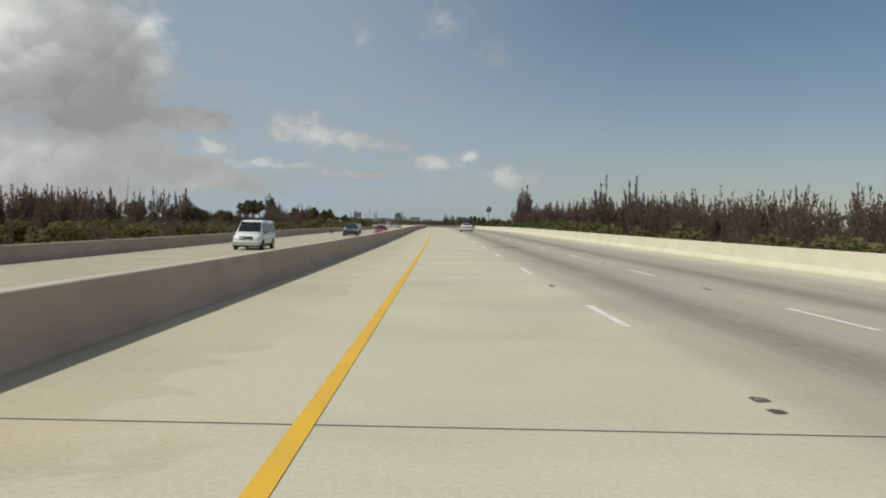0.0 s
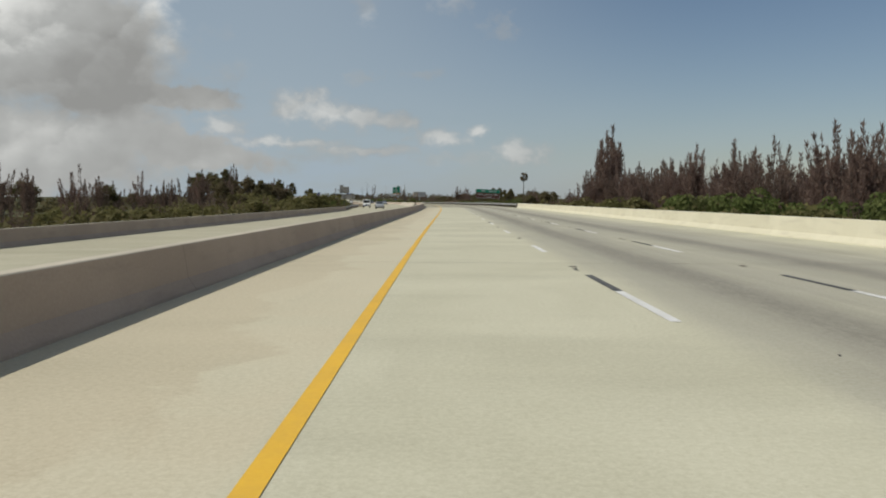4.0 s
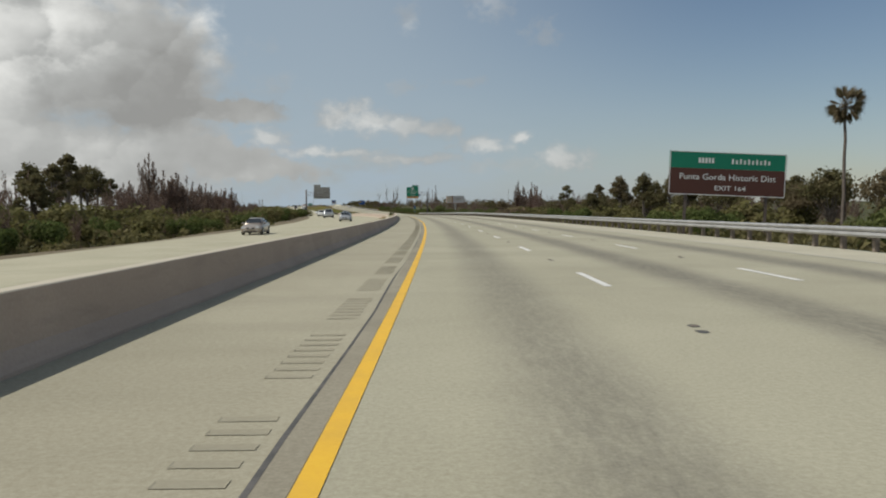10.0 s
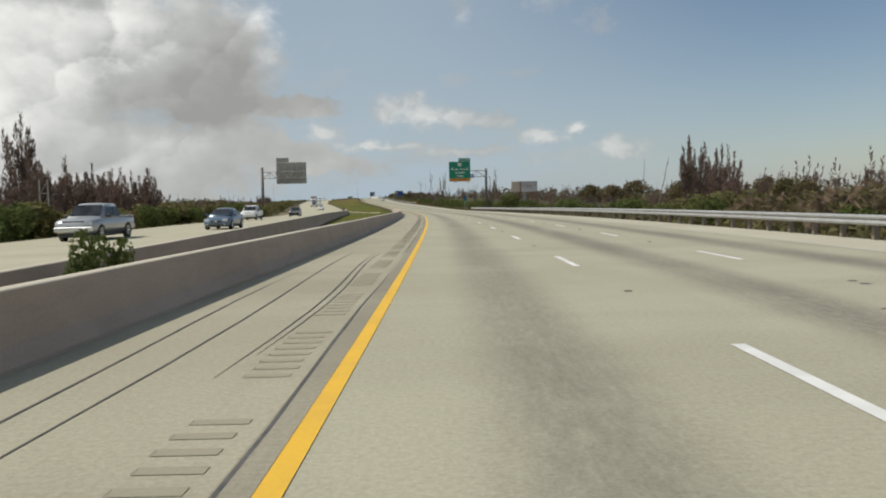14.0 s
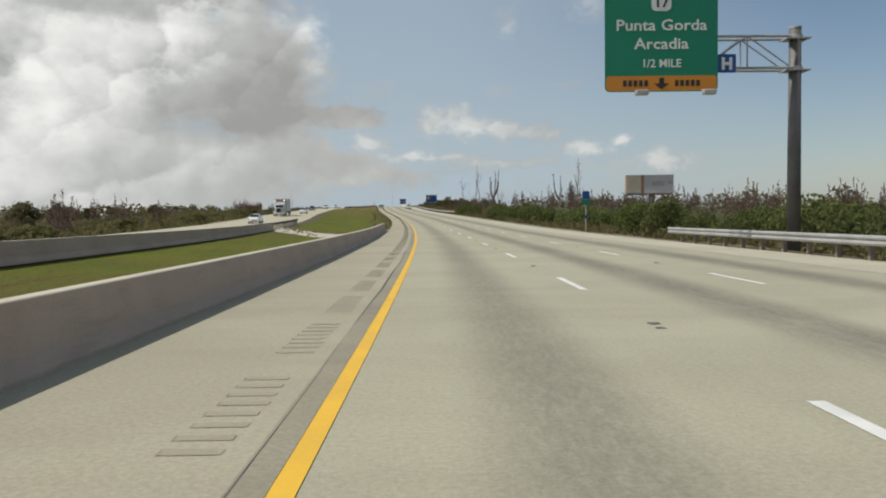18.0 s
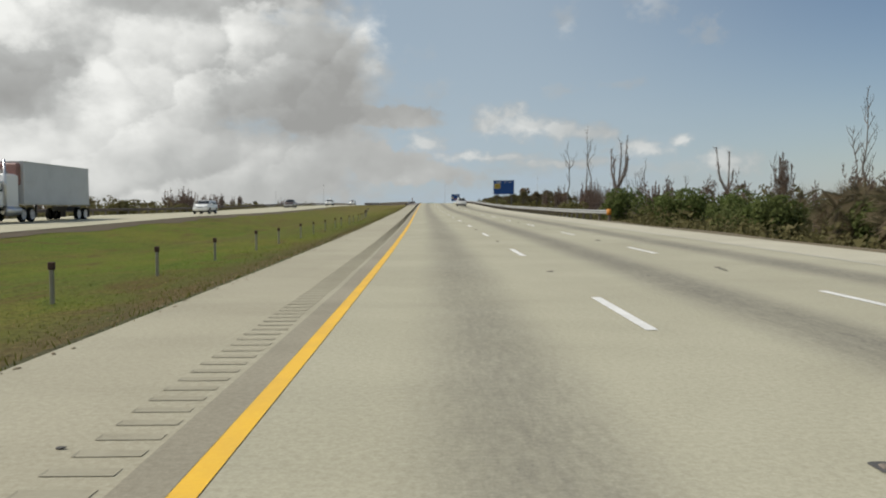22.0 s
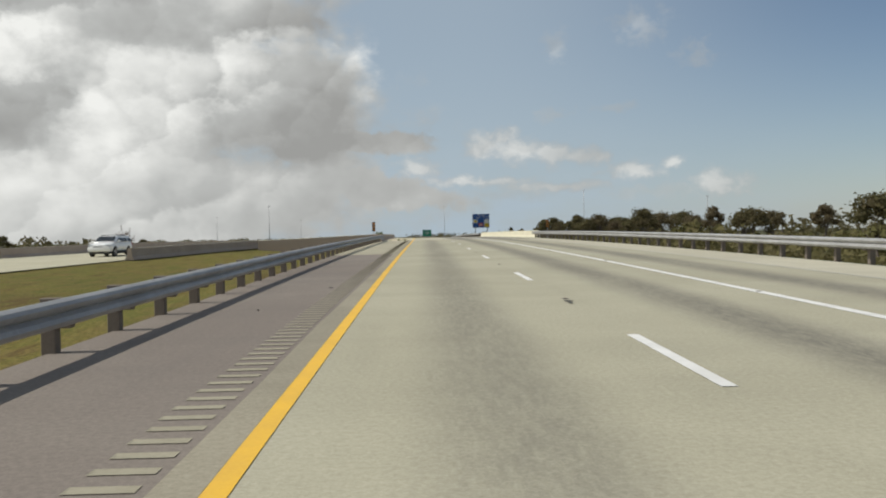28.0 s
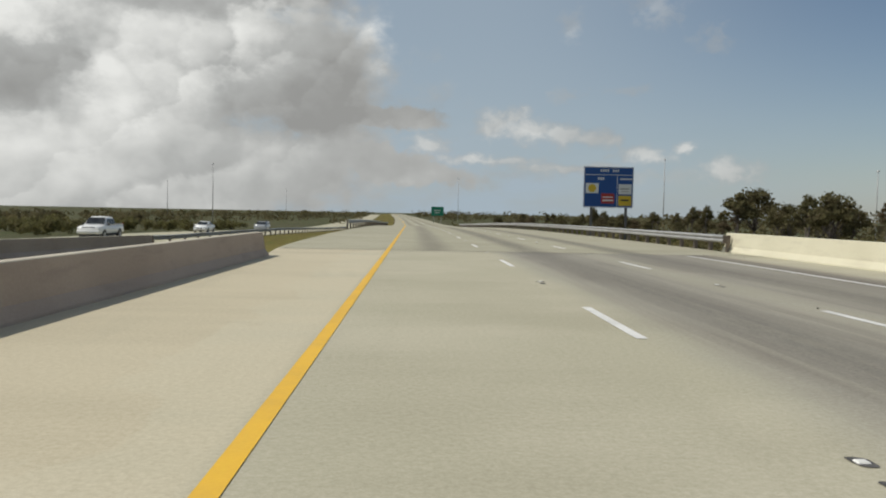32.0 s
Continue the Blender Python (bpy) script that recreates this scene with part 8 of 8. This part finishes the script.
def edge_soil():
    """Ragged sandy edge between shoulder and grass, as small clods and spills."""
    rnd = random.Random(15)
    verts, faces = [], []
    for _ in range(1500):
        s = rnd.uniform(696, 940)
        side = inner_edge(s) + 0.01 + rnd.gauss(0, 0.08)
        n = 6
        r = rnd.uniform(0.012, 0.04)
        o = len(verts)
        for i in range(n):
            q = i / n * math.tau
            verts.append(at(s + math.sin(q) * r * rnd.uniform(0.8, 2.2), side + math.cos(q) * r * rnd.uniform(0.5, 1.0), 0.003 + 0.0015 * rnd.random()))
        verts.append(at(s, side, 0.012 + r * 0.06))
        faces += [(o + i, o + (i + 1) % n, o + n) for i in range(n)]
    ob = mesh_object("soil_spill", verts, faces, SOIL)
    tagged(ob, "brown soil and dead grass spilling onto the shoulder", "soil", kind="stuff")
    ob = sweep("ground_outer_verge", 640, 818, 4, lambda s: [(13.55, -0.035), (14.0 + 0.15 * math.sin(s * 0.7), -0.03), (15.2 + 0.3 * math.sin(s * 0.31), -0.12)], SOIL)
    structure(ob, "tan dry grass verge along the outer shoulder", "ground")
    ob = sweep("ground_opposite_verge", 380, 830, 6, lambda s: [(opp_far(s) - 4.5 + math.sin(s * 0.11), opp_up(s) * 0.7 - 0.5), (opp_far(s) - 0.9, opp_up(s) - 0.05), (opp_far(s) + 0.1, opp_up(s) - 0.02)], SOIL)
    structure(ob, "brown dry verge along the opposite carriageway", "ground")
    far_edge = lambda s: [(opp_near(s) + q, low(s, opp_near(s) + q) + u) for q, u in ((-0.15, 0.075), (0.5, 0.03), (1.5 + 0.4 * math.sin(s * 0.37) + 0.25 * math.sin(s * 1.3), 0.012))]
    ob = sweep("ground_median_far_edge", 712, 935, 3, far_edge, DARK_SOIL)
    structure(ob, "brown dry edge of the grass median", "ground")
    ob = sweep("ground_median_apron", 693.5, 697.5, 1, lambda s: [(-3.9, 0.004), (-2.45, 0.006)], SLAB)
    structure(ob, "small concrete apron at the end of the barrier", "ground")
    ob = sweep("ground_sand_washout", 682, 716, 1.5, washout, SAND)
    structure(ob, "pale sand washout in the grass median", "ground")
    for _ in range(46):
        s = rnd.uniform(684, 714)
        pr = washout(s)
        side = rnd.uniform(pr[0][0], pr[-1][0])
        bm = bmesh.new()
        bmesh.ops.create_icosphere(bm, subdivisions=1, radius=1.0)
        for v in bm.verts:
            v.co *= rnd.uniform(0.6, 1.2)
        bmesh.ops.transform(bm, matrix=Matrix.Diagonal((rnd.uniform(0.10, 0.45), rnd.uniform(0.08, 0.30), rnd.uniform(0.05, 0.13), 1)), verts=bm.verts)
        ob = part("clod", bm, SOIL, None)
        ob.matrix_basis = stand(s, side, pr[0][1] + 0.02, rnd.uniform(0, 180))
        tagged(ob, "brown clod of earth on the washed-out sand", "clod", "clods on the sand")
    for s, side in ((135.8, -16.0), (171.2, -15.3)):
        bm = bmesh.new()
        n, m = 20, 8
        ring = [[bm.verts.new((math.cos(i / n * math.tau) * (0.31 + 0.11 * math.cos(j / m * math.tau)), math.sin(i / n * math.tau) * (0.31 + 0.11 * math.cos(j / m * math.tau)), 0.12 + 0.11 * math.sin(j / m * math.tau))) for j in range(m)] for i in range(n)]
        for i in range(n):
            for j in range(m):
                bm.faces.new((ring[i][j], ring[(i + 1) % n][j], ring[(i + 1) % n][(j + 1) % m], ring[i][(j + 1) % m]))
        ob = part("tyre", bm, TYRE_OLD, None, "", True)
        ob.matrix_basis = stand(s, side, opp_up(s) + 0.24) @ pose(0, 0, 0, 62, 20, 30) @ Matrix.Diagonal((0.72, 0.72, 0.8, 1))
        tagged(ob, "discarded black tyre leaning on the opposite shoulder", "tyre", "discarded tyres")


def washout(s):
    """A slanting tongue of sand from the end of the opposite barrier towards this carriageway."""
    f = (s - 682) / 34
    a, b = -7.0 - 9.2 * min(1.0, f * 1.5), -6.2 - 9.4 * max(0.0, f * 1.35 - 0.35)
    b = min(-4.4, b + 0.5 * math.sin(s * 1.7))
    return [(a + (b - a) * i / 6 + 0.3 * math.sin(s * 2.1 + i), low(s, a + (b - a) * i / 6) + (0.05 if 0 < i < 6 else -0.02)) for i in range(7)]


TYRE_OLD = worn("old_tyre_rubber", (0.025, 0.025, 0.025), (0.05, 0.048, 0.045), 0.85)
DARK_SOIL = worn("dark_brown_verge", (0.092, 0.066, 0.036), (0.062, 0.052, 0.026), 0.95, big=0.8, small=12, kind="Object")
SOIL = worn("dry_brown_verge", (0.17, 0.13, 0.075), (0.11, 0.095, 0.05), 0.95, big=0.8, small=12, kind="Object")


def scuffs():
    """Tyre scuffs on the barrier, skids and scraps on the road."""
    rnd = random.Random(21)

    def streak(name, pts, w, mat, label):
        verts, faces = [], []
        for i, (s, side, up) in enumerate(pts):
            f = i / (len(pts) - 1)
            ww = w * (0.25 + math.sin(f * math.pi) * rnd.uniform(0.7, 1.1))
            verts += [at(s, side - (0 if up > 0.02 else ww), up - (ww if up > 0.02 else 0)), at(s, side + (0 if up > 0.02 else ww), up + (ww if up > 0.02 else 0))]
        for i in range(len(pts) - 1):
            faces.append((2 * i, 2 * i + 1, 2 * i + 3, 2 * i + 2))
        structure(mesh_object(name, verts, faces, mat), label, "scuff mark")

    def face(s, up):
        return inner_edge(s) - float(np.interp(up, [0.036, 0.20, 0.687], [0.012, 0.125, 0.20])) + 0.006

    for s0, ln, u0, u1, w in ((306.6, 2.2, 0.22, 0.52, 0.03), (307.4, 2.4, 0.20, 0.44, 0.014), (330, 1.4, 0.3, 0.5, 0.02), (452.5, 1.0, 0.30, 0.46, 0.022), (455, 0.8, 0.35, 0.42, 0.016), (540, 1.6, 0.25, 0.4, 0.014), (252, 1.2, 0.22, 0.38, 0.02)):
        pts = []
        for i in range(7):
            f = i / 6
            up = u0 + (u1 - u0) * math.sin(f * math.pi * 0.6)
            pts.append((s0 + ln * f, face(s0 + ln * f, up), up))
        streak("trim_scuff", pts, w, TAR, "black tyre scuff on the concrete barrier")
    for k, ln, side in ((486, 16, -1.05), (487, 15, -0.93), (481, 22, -1.75), (478, 18, -2.2)):
        streak("trim_skid", [(k + ln * i / 8, side + 0.10 * math.sin(i * 0.7), 0.006) for i in range(9)], 0.013, TAR, "dark skid mark on the inner shoulder")
    for pts, w in ((((292.9, 2.96), (292.48, 3.14), (291.97, 3.32), (291.31, 3.44), (290.6, 3.55)), 0.035), (((296.8, 1.8), (296.3, 2.04), (295.05, 2.25)), 0.02),
                   (((291.1, 2.42), (290.6, 2.43), (290.1, 2.45)), 0.018), (((301.6, 0.25), (300.6, 0.55), (299.6, 0.86)), 0.014)):
        streak("trim_skid", [(s, side, 0.006) for s, side in pts], w, TAR, "short dark skid by the bridge end")
    for pts, w in ((((1037.8, -1.78), (1038.6, -1.80), (1039.7, -1.90), (1041.3, -1.96)), 0.014), (((518, -1.52), (521, -1.49), (524, -1.53), (529, -1.50)), 0.010),
                   (((84.6, -2.36), (85.1, -2.05), (85.3, -1.71)), 0.016), (((117.4, -1.3), (117.7, -1.15), (117.9, -0.98)), 0.02)):
        streak("trim_crack", [(s, side, 0.006) for s, side in pts], w * 0.6, STAIN, "grey crack in the inner shoulder")
    for s, side, ln, w in ((520.0, -1.28, 0.55, 0.14), (1038.3, -1.77, 0.4, 0.08), (49.5, -1.2, 1.2, 0.30), (52.6, -1.7, 1.0, 0.30), (122.8, -2.4, 0.3, 0.08), (83.8, -1.74, 0.3, 0.06)):
        verts, faces = [], []
        for _ in range(46):
            cs, cw, q = s + rnd.gauss(0, ln * 0.5), side + rnd.gauss(0, w * 0.6), rnd.uniform(0.015, 0.05)
            o = len(verts)
            for a in range(7):
                e = q * rnd.uniform(0.5, 1.2)
                verts.append(at(cs + math.sin(a / 7 * math.tau) * e * 1.5, cw + math.cos(a / 7 * math.tau) * e, 0.005))
            faces.append(tuple(range(o, o + 7)))
        structure(mesh_object("trim_stain", verts, faces, STAIN), "scattered grey flecks on the inner shoulder", "stain")
    for s, side, ln, w in ((57.5, 4.9, 0.10, 1.5),):
        tagged(slab_box("debris_strip", s, side, ln, w, 0.02, TAR, None, 0.0, 2), "flat dark strip of tyre tread lying on the road", "debris")
    tread = bmesh.new()
    for i in range(6):
        a, b = Vector((rnd.uniform(-0.25, 0.1), rnd.uniform(-0.3, 0.0), 0.02)), Vector((rnd.uniform(0.0, 0.3), rnd.uniform(0.0, 0.4), 0.03))
        limb_bm(tread, [a, a.lerp(b, 0.35) + Vector((0.05, -0.04, rnd.uniform(0.02, 0.09))), a.lerp(b, 0.7) + Vector((-0.05, 0.03, rnd.uniform(0.0, 0.05))), b], rnd.uniform(0.012, 0.028), 0.008, 5)
    ob = part("tyre_tread", tread, TAR, None)
    ob.matrix_basis = stand(1088.0, -1.62, 0.0)
    tagged(ob, "shredded strips of tyre tread lying on the deck shoulder", "debris")
    for i in range(70):
        s, side = rnd.uniform(8, 1130), rnd.choice((rnd.uniform(-2.6, -0.8), rnd.uniform(-2.6, -0.8), rnd.uniform(3.3, 8.0), rnd.uniform(11.2, 13.2)))
        bm = bmesh.new()
        bmesh.ops.create_icosphere(bm, subdivisions=1, radius=1.0)
        for v in bm.verts:
            v.co *= rnd.uniform(0.6, 1.2)
        sx, sy, sz = rnd.uniform(0.018, 0.055), rnd.uniform(0.015, 0.05), rnd.uniform(0.006, 0.016)
        bmesh.ops.transform(bm, matrix=Matrix.Diagonal((sx, sy, sz, 1)), verts=bm.verts)
        ob = part("debris", bm, TAR, None)
        ob.matrix_basis = stand(s, side, sz * 0.8, rnd.uniform(0, 180))
        tagged(ob, "small dark scrap of tyre rubber on the pavement", "debris", "scraps on the road")


STAIN = worn("grey_shoulder_stain", (0.27, 0.25, 0.19), (0.34, 0.315, 0.235), 0.9, big=2.0, small=20, kind="Object", amount=1.0)


def litter():
    """Crumpled white scraps caught at the foot of the guardrail and in the grass."""
    rnd = random.Random(31)
    for s, side, up in ((1044.6, -2.62, 0.02), (1045.5, -2.7, 0.02), (1046.0, -2.6, 0.02), (728.0, -2.94, -0.02), (862, -3.4, -0.04), (733, -3.1, -0.02)):
        bm = bmesh.new()
        bmesh.ops.create_grid(bm, x_segments=6, y_segments=6, size=0.055)
        for v in bm.verts:
            v.co.z = abs(rnd.gauss(0.0, 0.025)) + 0.006
            v.co.x *= rnd.uniform(0.7, 1.2)
        ob = part("litter", bm, LITTER_WHITE, None)
        ob.matrix_basis = stand(s, side, up, rnd.uniform(0, 180))
        tagged(ob, "crumpled white plastic scrap beside the shoulder", "litter", "white scraps")


LITTER_WHITE = worn("white_plastic_scrap", (0.72, 0.70, 0.68), (0.55, 0.52, 0.5), 0.5, big=6.0)


def barrier_joints():
    """Open joints in the concrete barriers."""
    root = structure(new("trim_barrier_joints"), "narrow faint joints in the concrete barriers", "joint")
    for s0, s1, gap, foot, way, high in ((10, 690, 24.4, inner_edge, -1, 0.885), (1050, 1120, 24.0, inner_edge, -1, 0.90)):
        s = s0
        while s < s1:
            pr = [(foot(s) + way * (a - 0.003), u * high - 0.03) for a, u in JERSEY[:6]]
            sweep("joint", s - 0.012, s + 0.012, 0.024, pr if way < 0 else pr[::-1], JOINT, parent=root)
            s += gap


JOINT = worn("grimy_joint", (0.30, 0.243, 0.195), (0.26, 0.21, 0.17), 0.9)
deck_joints()
rumble_strips()
seam()
lane_markers()
contrast_dashes()
sand_ledge()
edge_soil()
scuffs()
litter()
barrier_joints()
